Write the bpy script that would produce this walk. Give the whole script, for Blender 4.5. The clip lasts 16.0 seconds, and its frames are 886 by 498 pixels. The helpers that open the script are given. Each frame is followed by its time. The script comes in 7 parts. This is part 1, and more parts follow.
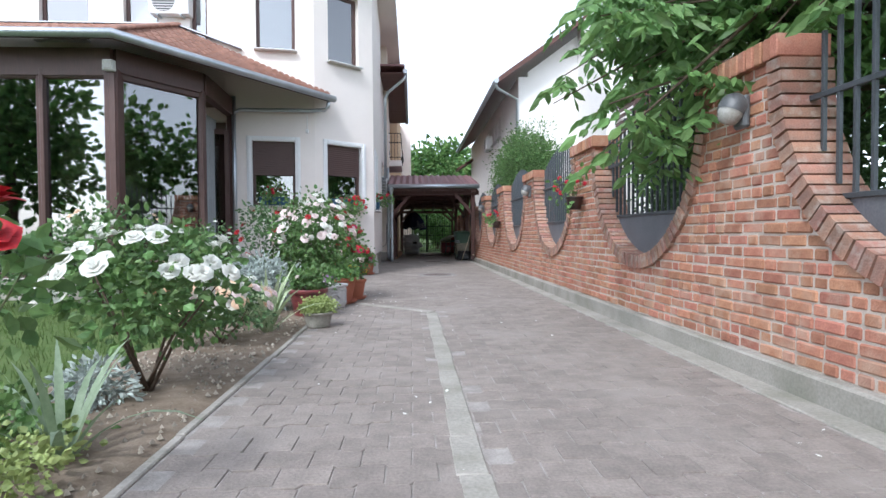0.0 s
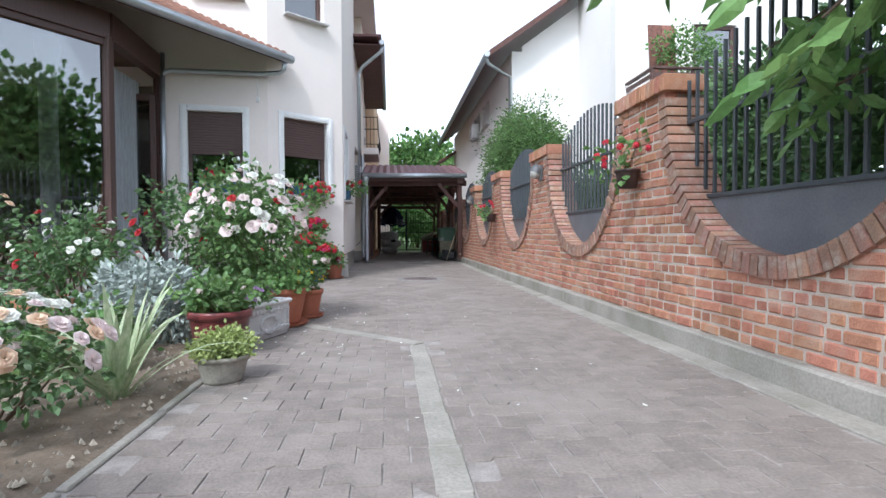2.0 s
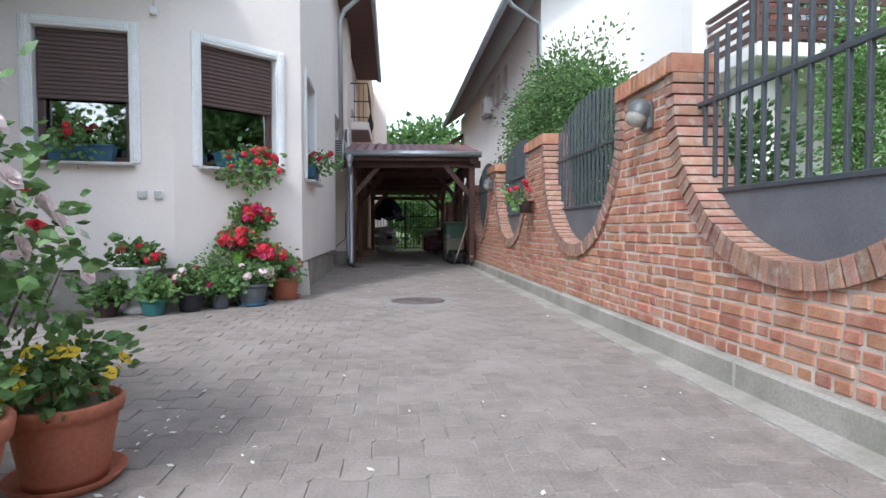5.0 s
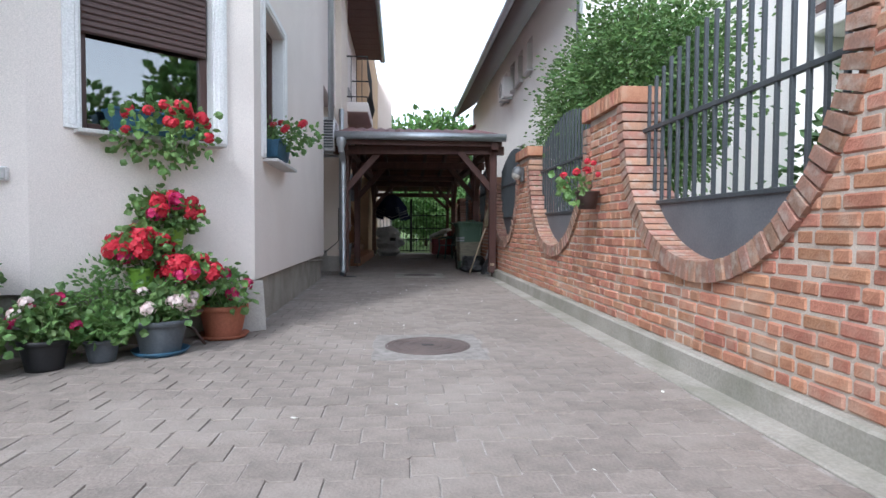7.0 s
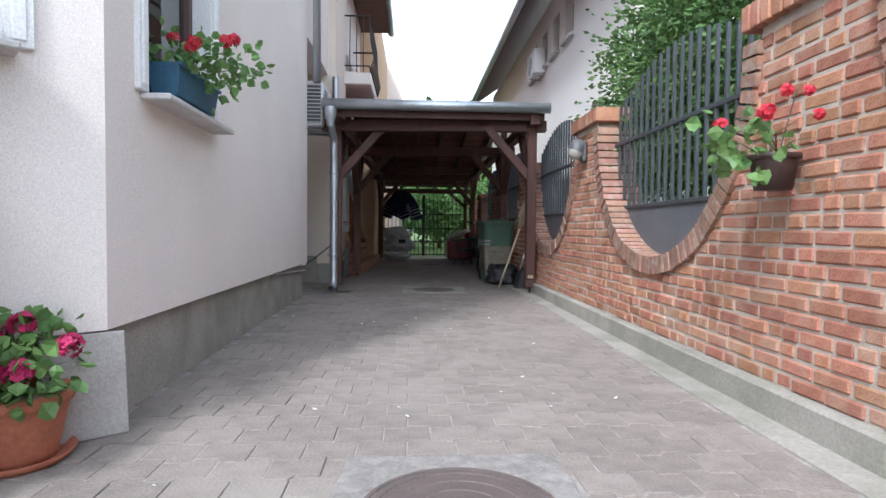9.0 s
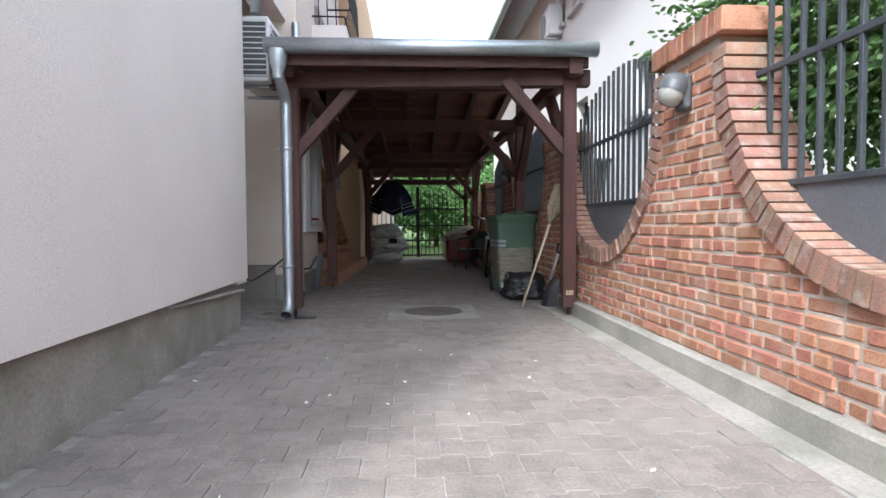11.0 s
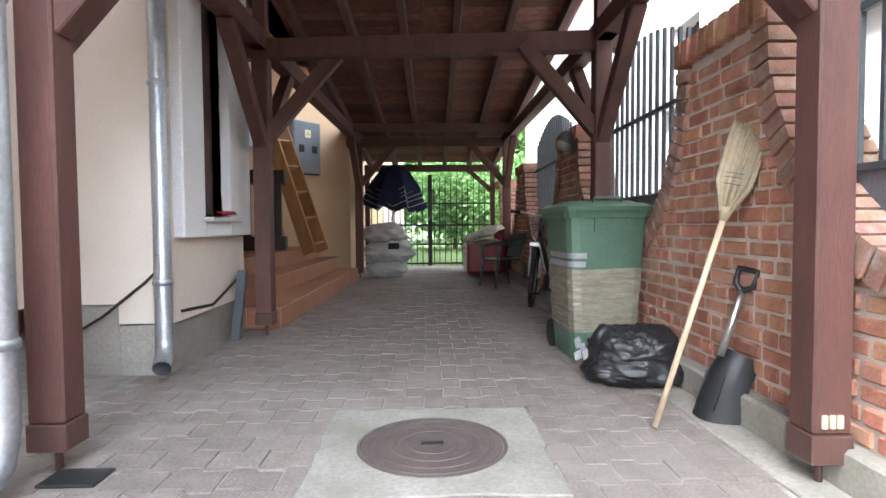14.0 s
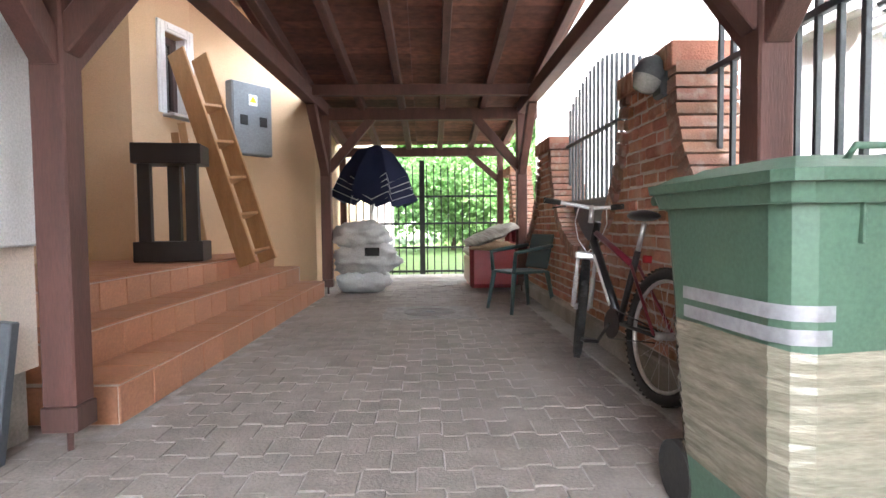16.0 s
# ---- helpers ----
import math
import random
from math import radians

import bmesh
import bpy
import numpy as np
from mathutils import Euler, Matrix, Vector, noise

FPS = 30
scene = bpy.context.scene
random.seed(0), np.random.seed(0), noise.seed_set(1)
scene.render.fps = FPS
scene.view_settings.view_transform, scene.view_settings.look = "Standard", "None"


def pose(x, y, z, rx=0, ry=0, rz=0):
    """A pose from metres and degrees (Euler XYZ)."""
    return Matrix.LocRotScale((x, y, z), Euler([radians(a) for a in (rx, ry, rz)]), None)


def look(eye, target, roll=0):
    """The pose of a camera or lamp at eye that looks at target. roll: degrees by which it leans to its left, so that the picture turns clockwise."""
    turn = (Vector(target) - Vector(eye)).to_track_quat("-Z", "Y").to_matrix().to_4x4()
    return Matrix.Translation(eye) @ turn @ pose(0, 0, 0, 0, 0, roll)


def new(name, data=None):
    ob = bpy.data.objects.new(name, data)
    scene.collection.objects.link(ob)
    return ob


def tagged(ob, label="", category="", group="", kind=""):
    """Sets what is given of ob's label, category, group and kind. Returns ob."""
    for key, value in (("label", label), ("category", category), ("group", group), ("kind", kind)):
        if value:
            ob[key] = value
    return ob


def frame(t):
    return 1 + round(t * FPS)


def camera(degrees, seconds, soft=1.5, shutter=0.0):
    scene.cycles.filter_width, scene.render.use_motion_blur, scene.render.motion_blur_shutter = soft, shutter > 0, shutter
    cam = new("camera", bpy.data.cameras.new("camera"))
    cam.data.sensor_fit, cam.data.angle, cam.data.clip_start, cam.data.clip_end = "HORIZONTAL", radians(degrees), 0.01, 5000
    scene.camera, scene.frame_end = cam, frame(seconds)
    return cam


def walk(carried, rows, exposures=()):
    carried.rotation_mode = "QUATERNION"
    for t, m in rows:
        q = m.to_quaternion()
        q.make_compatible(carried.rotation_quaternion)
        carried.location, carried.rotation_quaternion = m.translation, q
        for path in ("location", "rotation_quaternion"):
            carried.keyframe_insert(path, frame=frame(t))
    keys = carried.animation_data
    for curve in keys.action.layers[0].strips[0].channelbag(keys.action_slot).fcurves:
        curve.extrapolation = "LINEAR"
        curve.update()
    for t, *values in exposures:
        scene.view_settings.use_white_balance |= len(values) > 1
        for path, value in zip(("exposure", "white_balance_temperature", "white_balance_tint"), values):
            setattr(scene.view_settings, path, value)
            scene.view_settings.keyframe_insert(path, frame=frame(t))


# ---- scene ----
cam = camera(76.5, 16.0)
PATH = [
    (0, (-0.195, -0.658, 0.892), (-0.084, 1.339, 0.843), -0.4),
    (0.5, (-0.229, -0.084, 0.88), (-0.125, 1.912, 0.827), -0.3),
    (1, (-0.221, 0.495, 0.842), (-0.065, 2.488, 0.788), -0.3),
    (1.5, (-0.208, 1.05, 0.844), (-0.048, 3.043, 0.789), -0.3),
    (2, (-0.168, 1.648, 0.823), (0.018, 3.639, 0.77), -0.3),
    (2.5, (-0.133, 2.281, 0.83), (0.061, 4.271, 0.776), -0.2),
    (3, (-0.077, 2.931, 0.83), (0.116, 4.921, 0.772), -0.3),
    (3.5, (-0.042, 3.554, 0.835), (0.146, 5.544, 0.773), -0.3),
    (4, (-0.03, 4.166, 0.856), (0.15, 6.157, 0.79), -0.2),
    (4.2, (-0.007, 4.399, 0.841), (0.173, 6.39, 0.775), -0.2),
    (6.3, (0.138, 7.004, 0.864), (0.317, 8.994, 0.783), 0.4),
    (6.5, (0.131, 7.232, 0.838), (0.319, 9.222, 0.767), 0.3),
    (7, (0.158, 7.805, 0.876), (0.313, 9.797, 0.805), 0.3),
    (7.5, (0.143, 8.419, 0.874), (0.286, 10.412, 0.805), 0.4),
    (8, (0.165, 9.046, 0.866), (0.297, 11.04, 0.8), 0.4),
    (8.5, (0.175, 9.67, 0.874), (0.294, 11.665, 0.809), 0.5),
    (9, (0.215, 10.278, 0.87), (0.326, 12.273, 0.802), 0.5),
    (9.2, (0.219, 10.486, 0.873), (0.322, 12.483, 0.806), 0.6),
    (11.3, (0.292, 12.957, 0.897), (0.418, 14.951, 0.812), -0.5),
    (11.5, (0.301, 13.207, 0.905), (0.415, 15.202, 0.819), -0.6),
    (12, (0.347, 13.78, 0.895), (0.45, 15.776, 0.813), -0.6),
    (12.5, (0.428, 14.402, 0.895), (0.512, 16.399, 0.808), -0.6),
    (13, (0.471, 14.988, 0.888), (0.513, 16.986, 0.802), -0.6),
    (13.5, (0.507, 15.565, 0.884), (0.563, 17.563, 0.797), -0.6),
    (14, (0.529, 16.135, 0.886), (0.582, 18.133, 0.803), -0.4),
    (14.5, (0.561, 16.741, 0.87), (0.63, 18.738, 0.785), -0.5),
    (15, (0.593, 17.339, 0.874), (0.662, 19.336, 0.791), -0.5),
    (15.5, (0.603, 17.905, 0.897), (0.665, 19.902, 0.812), -0.5),
    (16, (0.644, 18.477, 0.894), (0.702, 20.474, 0.804), -0.6),
]
walk(cam, [(t, look(eye, target, roll)) for t, eye, target, roll in PATH],
     [(0.0, 1.48, 5800, 9), (4.0, 1.54, 5800, 9), (7.0, 1.62, 5800, 9), (9.0, 1.95, 5800, 8), (11.5, 2.6, 5850, 8), (12.5, 3.15, 5850, 8), (13.5, 3.75, 5950, 8), (14.5, 4.35, 6000, 9), (16.0, 5.05, 6100, 9)])

# ---- light ----
SUN_ELEV, SUN_AZ = radians(46), radians(209)
world = bpy.data.worlds.new("sky")
scene.world = world
world.use_nodes = True
wn = world.node_tree
wn.nodes.clear()
sky = wn.nodes.new("ShaderNodeTexSky")
sky.sky_type, sky.sun_disc = "NISHITA", False
sky.sun_elevation, sky.sun_rotation = SUN_ELEV, SUN_AZ
sky.air_density, sky.dust_density, sky.ozone_density = 1.0, 1.5, 1.0
haze = wn.nodes.new("ShaderNodeHueSaturation")
haze.inputs["Saturation"].default_value = 0.3
back = wn.nodes.new("ShaderNodeBackground")
back.inputs[1].default_value = 0.14
wout = wn.nodes.new("ShaderNodeOutputWorld")
wn.links.new(sky.outputs[0], haze.inputs["Color"])
wn.links.new(haze.outputs[0], back.inputs[0])
wn.links.new(back.outputs[0], wout.inputs[0])
sun_data = bpy.data.lights.new("sun", "SUN")
sun_data.energy, sun_data.angle, sun_data.color = 0.9, radians(7), (1.0, 0.97, 0.93)
sun = new("sun", sun_data)
sx, sy = math.sin(SUN_AZ), math.cos(SUN_AZ)
sun.matrix_world = look((sx * 20, sy * 20, 30), (sx * 20 - sx * math.cos(SUN_ELEV), sy * 20 - sy * math.cos(SUN_ELEV), 30 - math.sin(SUN_ELEV)))


# ---- materials ----
def mat(name, col, rough=0.7, col2=None, scale=6.0, amount=0.5, fine=60.0, bump=0.2, metal=0.0, rand=0.0, island=0.0, spec=0.5,
        stain=None, stain_scale=1.2, stain_amount=0.0, trans=0.0, stretch=(1, 1, 1), hue=0.0):
    """A surface: two colours mixed by noise, fine grain and relief, optional stains and piece-to-piece variation."""
    m = bpy.data.materials.new(name)
    m.use_nodes = True
    t = m.node_tree
    n, l = t.nodes, t.links
    bs = n["Principled BSDF"]
    bs.inputs["Roughness"].default_value = rough
    bs.inputs["Metallic"].default_value = metal
    bs.inputs["Specular IOR Level"].default_value = spec
    tc = n.new("ShaderNodeTexCoord")
    mp = n.new("ShaderNodeMapping")
    mp.inputs["Scale"].default_value = stretch
    l.new(tc.outputs["Object"], mp.inputs[0])
    no = n.new("ShaderNodeTexNoise")
    no.inputs["Scale"].default_value, no.inputs["Detail"].default_value = scale, 6
    l.new(mp.outputs[0], no.inputs["Vector"])
    ramp = n.new("ShaderNodeMapRange")
    ramp.inputs[1].default_value, ramp.inputs[2].default_value = 0.35, 0.68
    ramp.inputs[4].default_value = amount
    l.new(no.outputs[0], ramp.inputs[0])
    mix = n.new("ShaderNodeMix")
    mix.data_type = "RGBA"
    mix.inputs[6].default_value = (*col, 1)
    mix.inputs[7].default_value = (*(col2 or [c * 0.6 for c in col]), 1)
    l.new(ramp.outputs[0], mix.inputs[0])
    out = mix.outputs[2]
    fi = n.new("ShaderNodeTexNoise")
    fi.inputs["Scale"].default_value, fi.inputs["Detail"].default_value = fine, 4
    l.new(mp.outputs[0], fi.inputs["Vector"])
    gr = n.new("ShaderNodeMapRange")
    gr.inputs[1].default_value, gr.inputs[2].default_value, gr.inputs[3].default_value, gr.inputs[4].default_value = 0.3, 0.7, 0.86, 1.12
    l.new(fi.outputs[0], gr.inputs[0])
    hsv = n.new("ShaderNodeHueSaturation")
    l.new(out, hsv.inputs["Color"])
    val = gr.outputs[0]
    if rand or island:
        if rand:
            src = n.new("ShaderNodeObjectInfo").outputs["Random"]
        else:
            src = n.new("ShaderNodeNewGeometry").outputs["Random Per Island"]
        k = rand or island
        rr = n.new("ShaderNodeMapRange")
        rr.inputs[3].default_value, rr.inputs[4].default_value = 1 - k, 1 + k
        l.new(src, rr.inputs[0])
        mu = n.new("ShaderNodeMath")
        mu.operation = "MULTIPLY"
        l.new(rr.outputs[0], mu.inputs[0])
        l.new(val, mu.inputs[1])
        val = mu.outputs[0]
        if hue:
            wh = n.new("ShaderNodeTexWhiteNoise")
            wh.noise_dimensions = "1D"
            l.new(src, wh.inputs["W"])
            hr = n.new("ShaderNodeMapRange")
            hr.inputs[3].default_value, hr.inputs[4].default_value = 0.5 - hue, 0.5 + hue
            l.new(wh.outputs[0], hr.inputs[0])
            l.new(hr.outputs[0], hsv.inputs["Hue"])
    l.new(val, hsv.inputs["Value"])
    out = hsv.outputs[0]
    if stain:
        st = n.new("ShaderNodeTexNoise")
        st.inputs["Scale"].default_value, st.inputs["Detail"].default_value = stain_scale, 8
        geo = n.new("ShaderNodeNewGeometry")
        l.new(geo.outputs["Position"], st.inputs["Vector"])
        sr = n.new("ShaderNodeMapRange")
        sr.inputs[1].default_value, sr.inputs[2].default_value, sr.inputs[4].default_value = 0.5, 0.72, stain_amount
        l.new(st.outputs[0], sr.inputs[0])
        sm = n.new("ShaderNodeMix")
        sm.data_type = "RGBA"
        sm.inputs[7].default_value = (*stain, 1)
        l.new(sr.outputs[0], sm.inputs[0])
        l.new(out, sm.inputs[6])
        out = sm.outputs[2]
    l.new(out, bs.inputs["Base Color"])
    if trans:
        bs.inputs["Subsurface Weight"].default_value = 0.0
        tr = n.new("ShaderNodeBsdfTranslucent")
        l.new(out, tr.inputs[0])
        ms = n.new("ShaderNodeMixShader")
        ms.inputs[0].default_value = trans
        l.new(bs.outputs[0], ms.inputs[1])
        l.new(tr.outputs[0], ms.inputs[2])
        l.new(ms.outputs[0], n["Material Output"].inputs[0])
    if bump:
        bu = n.new("ShaderNodeBump")
        bu.inputs["Strength"].default_value, bu.inputs["Distance"].default_value = bump, 0.004
        l.new(fi.outputs[0], bu.inputs["Height"])
        l.new(bu.outputs[0], bs.inputs["Normal"])
    return m


def glass(name, tint, rough=0.02):
    """A window pane: mirror-like at its face, seen through towards a dark room."""
    m = bpy.data.materials.new(name)
    m.use_nodes = True
    n, l = m.node_tree.nodes, m.node_tree.links
    n.remove(n["Principled BSDF"])
    gl = n.new("ShaderNodeBsdfGlossy")
    gl.inputs["Roughness"].default_value = rough
    tr = n.new("ShaderNodeBsdfTransparent")
    tr.inputs[0].default_value = (*tint, 1)
    fr = n.new("ShaderNodeFresnel")
    fr.inputs[0].default_value = 1.9
    ad = n.new("ShaderNodeMath")
    ad.operation, ad.use_clamp = "ADD", True
    ad.inputs[1].default_value = 0.2
    ms = n.new("ShaderNodeMixShader")
    l.new(fr.outputs[0], ad.inputs[0])
    l.new(ad.outputs[0], ms.inputs[0])
    l.new(tr.outputs[0], ms.inputs[1])
    l.new(gl.outputs[0], ms.inputs[2])
    l.new(ms.outputs[0], n["Material Output"].inputs[0])
    return m


PAVER = mat("paver", (0.262, 0.226, 0.202), 0.9, (0.198, 0.172, 0.154), 9, 0.9, 70, 1.0, rand=0.10, spec=0.25, stain=(0.31, 0.275, 0.248), stain_scale=1.3, stain_amount=0.7)
PAVER_J = mat("paver_joined", (0.262, 0.226, 0.202), 0.9, (0.198, 0.172, 0.154), 9, 0.9, 70, 1.0, island=0.10, spec=0.25, stain=(0.31, 0.275, 0.248), stain_scale=1.3, stain_amount=0.7)
SAND = mat("joint_sand", (0.36, 0.33, 0.305), 0.95, (0.20, 0.18, 0.165), 9, 0.8, 120, 0.5, spec=0.2)
SOIL = mat("soil", (0.17, 0.13, 0.095), 0.95, (0.27, 0.22, 0.17), 9, 0.8, 70, 1.0, spec=0.2)
GRASS = mat("grass", (0.10, 0.16, 0.045), 0.8, (0.16, 0.21, 0.075), 4, 0.7, 60, 0.5, island=0.25, spec=0.25, trans=0.3)
BRICK = mat("brick", (0.41, 0.20, 0.13), 0.92, (0.33, 0.145, 0.095), 14, 0.9, 90, 1.0, rand=0.2, hue=0.012, spec=0.25, stain=(0.46, 0.335, 0.255), stain_scale=5.5, stain_amount=0.7)
BRICK_J = mat("brick_joined", (0.41, 0.20, 0.13), 0.92, (0.33, 0.145, 0.095), 14, 0.9, 90, 1.0, island=0.2, hue=0.012, spec=0.25, stain=(0.46, 0.335, 0.255), stain_scale=5.5, stain_amount=0.7)
RIM = mat("weathered_rim_brick", (0.37, 0.19, 0.135), 0.92, (0.24, 0.155, 0.12), 10, 0.9, 90, 1.0, rand=0.2, hue=0.012, spec=0.25, stain=(0.44, 0.40, 0.35), stain_scale=16, stain_amount=0.55)
MORTAR = mat("mortar", (0.53, 0.465, 0.405), 0.95, (0.40, 0.32, 0.265), 8, 0.7, 120, 0.7, spec=0.2)
CONC = mat("concrete", (0.36, 0.335, 0.30), 0.92, (0.25, 0.24, 0.205), 3, 0.8, 60, 0.9, spec=0.25, stain=(0.17, 0.17, 0.13), stain_scale=2.5, stain_amount=0.6)
CONC_F = mat("rough_cover_frame", (0.27, 0.25, 0.235), 0.95, (0.19, 0.175, 0.165), 14, 0.9, 60, 1.2, spec=0.2, stain=(0.36, 0.34, 0.32), stain_scale=9, stain_amount=0.6)
CONC_L = mat("pale_concrete", (0.44, 0.42, 0.39), 0.92, (0.33, 0.31, 0.29), 5, 0.7, 90, 0.8, spec=0.25, stain=(0.26, 0.24, 0.22), stain_scale=3, stain_amount=0.5)
PLASTER = mat("plaster", (0.80, 0.735, 0.69), 0.9, (0.75, 0.68, 0.635), 1.5, 0.7, 150, 0.1, spec=0.2, stain=(0.70, 0.64, 0.60), stain_scale=0.8, stain_amount=0.35)
PLASTER_C = mat("cream_plaster", (0.79, 0.70, 0.61), 0.9, (0.74, 0.65, 0.565), 1.5, 0.7, 150, 0.15, spec=0.2, stain=(0.60, 0.53, 0.47), stain_scale=1.6, stain_amount=0.35)
PLASTER_O = mat("ochre_plaster", (0.62, 0.44, 0.28), 0.9, (0.56, 0.395, 0.245), 1.5, 0.7, 150, 0.25, spec=0.2, stain=(0.55, 0.40, 0.26), stain_scale=1.0, stain_amount=0.3)
WHITE = mat("white_trim", (0.80, 0.80, 0.80), 0.75, (0.72, 0.72, 0.72), 4, 0.5, 100, 0.15, spec=0.3)
N_WALL = mat("neighbour_plaster", (0.80, 0.78, 0.76), 0.9, (0.75, 0.73, 0.71), 1.2, 0.7, 120, 0.2, spec=0.2)
BROWN = mat("brown_frame", (0.085, 0.042, 0.035), 0.45, (0.06, 0.03, 0.025), 6, 0.5, 80, 0.15, stretch=(1, 1, 0.1))
SHUTTER = mat("shutter_slat", (0.105, 0.062, 0.056), 0.5, (0.085, 0.05, 0.045), 5, 0.5, 80, 0.1)
WOOD_D = mat("stained_wood", (0.115, 0.05, 0.04), 0.6, (0.07, 0.034, 0.028), 3, 0.8, 40, 0.4, stretch=(4, 4, 0.6), spec=0.4)
WOOD_R = mat("red_stained_boards", (0.24, 0.10, 0.07), 0.75, (0.11, 0.05, 0.04), 5, 0.9, 40, 0.5, island=0.42, stretch=(2.2, 3, 3))
WOOD_L = mat("pine", (0.45, 0.26, 0.12), 0.6, (0.36, 0.19, 0.08), 3, 0.7, 40, 0.3, stretch=(5, 5, 0.5))
ZINC = mat("zinc", (0.50, 0.53, 0.56), 0.42, (0.40, 0.43, 0.46), 5, 0.7, 60, 0.12, metal=0.85)
STEEL = mat("painted_steel", (0.075, 0.085, 0.095), 0.5, (0.055, 0.062, 0.07), 8, 0.6, 90, 0.2, metal=0.3)
PANEL = mat("grey_sheet", (0.125, 0.13, 0.145), 0.6, (0.095, 0.10, 0.11), 3, 0.7, 70, 0.2, metal=0.1, stain=(0.17, 0.175, 0.185), stain_scale=3, stain_amount=0.4)
BLACK = mat("black_steel", (0.02, 0.021, 0.022), 0.5, (0.03, 0.03, 0.03), 8, 0.5, 90, 0.2)
ROOF = mat("clay_tile", (0.37, 0.20, 0.145), 0.85, (0.25, 0.145, 0.115), 7, 0.8, 70, 0.5, island=0.2, spec=0.25)
ROOF_D = mat("dark_roof_sheet", (0.22, 0.10, 0.10), 0.65, (0.15, 0.08, 0.08), 5, 0.7, 70, 0.2, island=0.1)
IRON = mat("cast_iron", (0.15, 0.115, 0.105), 0.7, (0.10, 0.085, 0.08), 9, 0.7, 90, 0.4, metal=0.3)
TILE = mat("terracotta_tile", (0.42, 0.20, 0.115), 0.5, (0.35, 0.16, 0.09), 5, 0.7, 70, 0.15, rand=0.08)
GROUT = mat("grout", (0.55, 0.45, 0.38), 0.9, None, 8, 0.4, 90, 0.3)
LEAF = mat("leaf", (0.135, 0.235, 0.075), 0.55, (0.095, 0.175, 0.055), 3, 0.7, 40, 0.1, island=0.35, hue=0.015, trans=0.3)
LEAF_D = mat("dark_leaf", (0.10, 0.175, 0.065), 0.5, (0.07, 0.13, 0.05), 3, 0.7, 40, 0.1, island=0.35, hue=0.012, trans=0.25)
LEAF_B = mat("bright_leaf", (0.17, 0.30, 0.095), 0.5, (0.125, 0.235, 0.075), 3, 0.7, 40, 0.1, island=0.3, hue=0.012, trans=0.4)
LEAF_Y = mat("sedum_leaf", (0.36, 0.42, 0.15), 0.6, (0.25, 0.33, 0.11), 5, 0.7, 40, 0.1, island=0.25, trans=0.2)
LEAF_S = mat("silver_leaf", (0.42, 0.47, 0.44), 0.8, (0.33, 0.38, 0.35), 3, 0.6, 40, 0.1, island=0.2, trans=0.15)
LEAF_V = mat("striped_blade", (0.55, 0.60, 0.40), 0.6, (0.24, 0.34, 0.17), 9, 1.0, 60, 0.1, stretch=(6, 6, 0.25), trans=0.25)
LEAF_G = mat("grey_blade", (0.24, 0.31, 0.20), 0.6, (0.15, 0.21, 0.12), 6, 0.8, 60, 0.1, stretch=(5, 5, 0.3), trans=0.2)
LEAF_F = mat("far_leaf", (0.13, 0.24, 0.065), 0.7, (0.08, 0.155, 0.045), 0.6, 0.8, 10, 0.1, island=0.4, hue=0.02, trans=0.35)
BARK = mat("bark", (0.13, 0.095, 0.07), 0.9, (0.08, 0.06, 0.045), 12, 0.8, 60, 0.9, spec=0.2)
STEM = mat("green_stem", (0.11, 0.15, 0.06), 0.7, (0.12, 0.09, 0.05), 6, 0.7, 60, 0.2)
P_WHITE = mat("white_petal", (0.82, 0.82, 0.78), 0.7, (0.76, 0.76, 0.66), 8, 0.6, 40, 0.1, trans=0.3)
P_PINK = mat("pale_pink_petal", (0.83, 0.74, 0.72), 0.7, (0.80, 0.60, 0.60), 8, 0.6, 40, 0.1, trans=0.3)
P_CREAM = mat("apricot_petal", (0.82, 0.66, 0.48), 0.7, (0.80, 0.52, 0.38), 8, 0.7, 40, 0.1, trans=0.3)
P_RED = mat("red_petal", (0.45, 0.012, 0.02), 0.6, (0.28, 0.006, 0.012), 8, 0.6, 40, 0.1, trans=0.2)
P_GER = mat("geranium_petal", (0.62, 0.03, 0.06), 0.6, (0.5, 0.02, 0.04), 8, 0.6, 40, 0.1, trans=0.25)
P_MAG = mat("magenta_petal", (0.60, 0.03, 0.16), 0.6, (0.46, 0.02, 0.10), 8, 0.6, 40, 0.1, trans=0.25)
P_YEL = mat("yellow_petal", (0.80, 0.58, 0.04), 0.6, (0.7, 0.45, 0.02), 8, 0.6, 40, 0.1, trans=0.25)
P_PUR = mat("purple_petal", (0.16, 0.03, 0.2), 0.6, (0.5, 0.42, 0.55), 20, 0.6, 40, 0.1, trans=0.25)
TERRA = mat("terracotta_pot", (0.40, 0.145, 0.085), 0.7, (0.33, 0.115, 0.07), 5, 0.7, 60, 0.2, spec=0.3)
GLAZE = mat("red_glaze", (0.20, 0.045, 0.045), 0.3, (0.07, 0.025, 0.025), 7, 0.9, 40, 0.2, stretch=(1, 1, 4))
STONE = mat("cast_stone", (0.58, 0.57, 0.56), 0.85, (0.45, 0.44, 0.44), 9, 0.7, 70, 0.5)
PL_GREY = mat("grey_plastic", (0.10, 0.115, 0.13), 0.5, None, 5, 0.4, 60, 0.1)
PL_BLUE = mat("blue_plastic", (0.04, 0.12, 0.20), 0.5, None, 5, 0.4, 60, 0.1)
PL_GREEN = mat("lime_plastic", (0.22, 0.42, 0.05), 0.5, None, 5, 0.4, 60, 0.1)
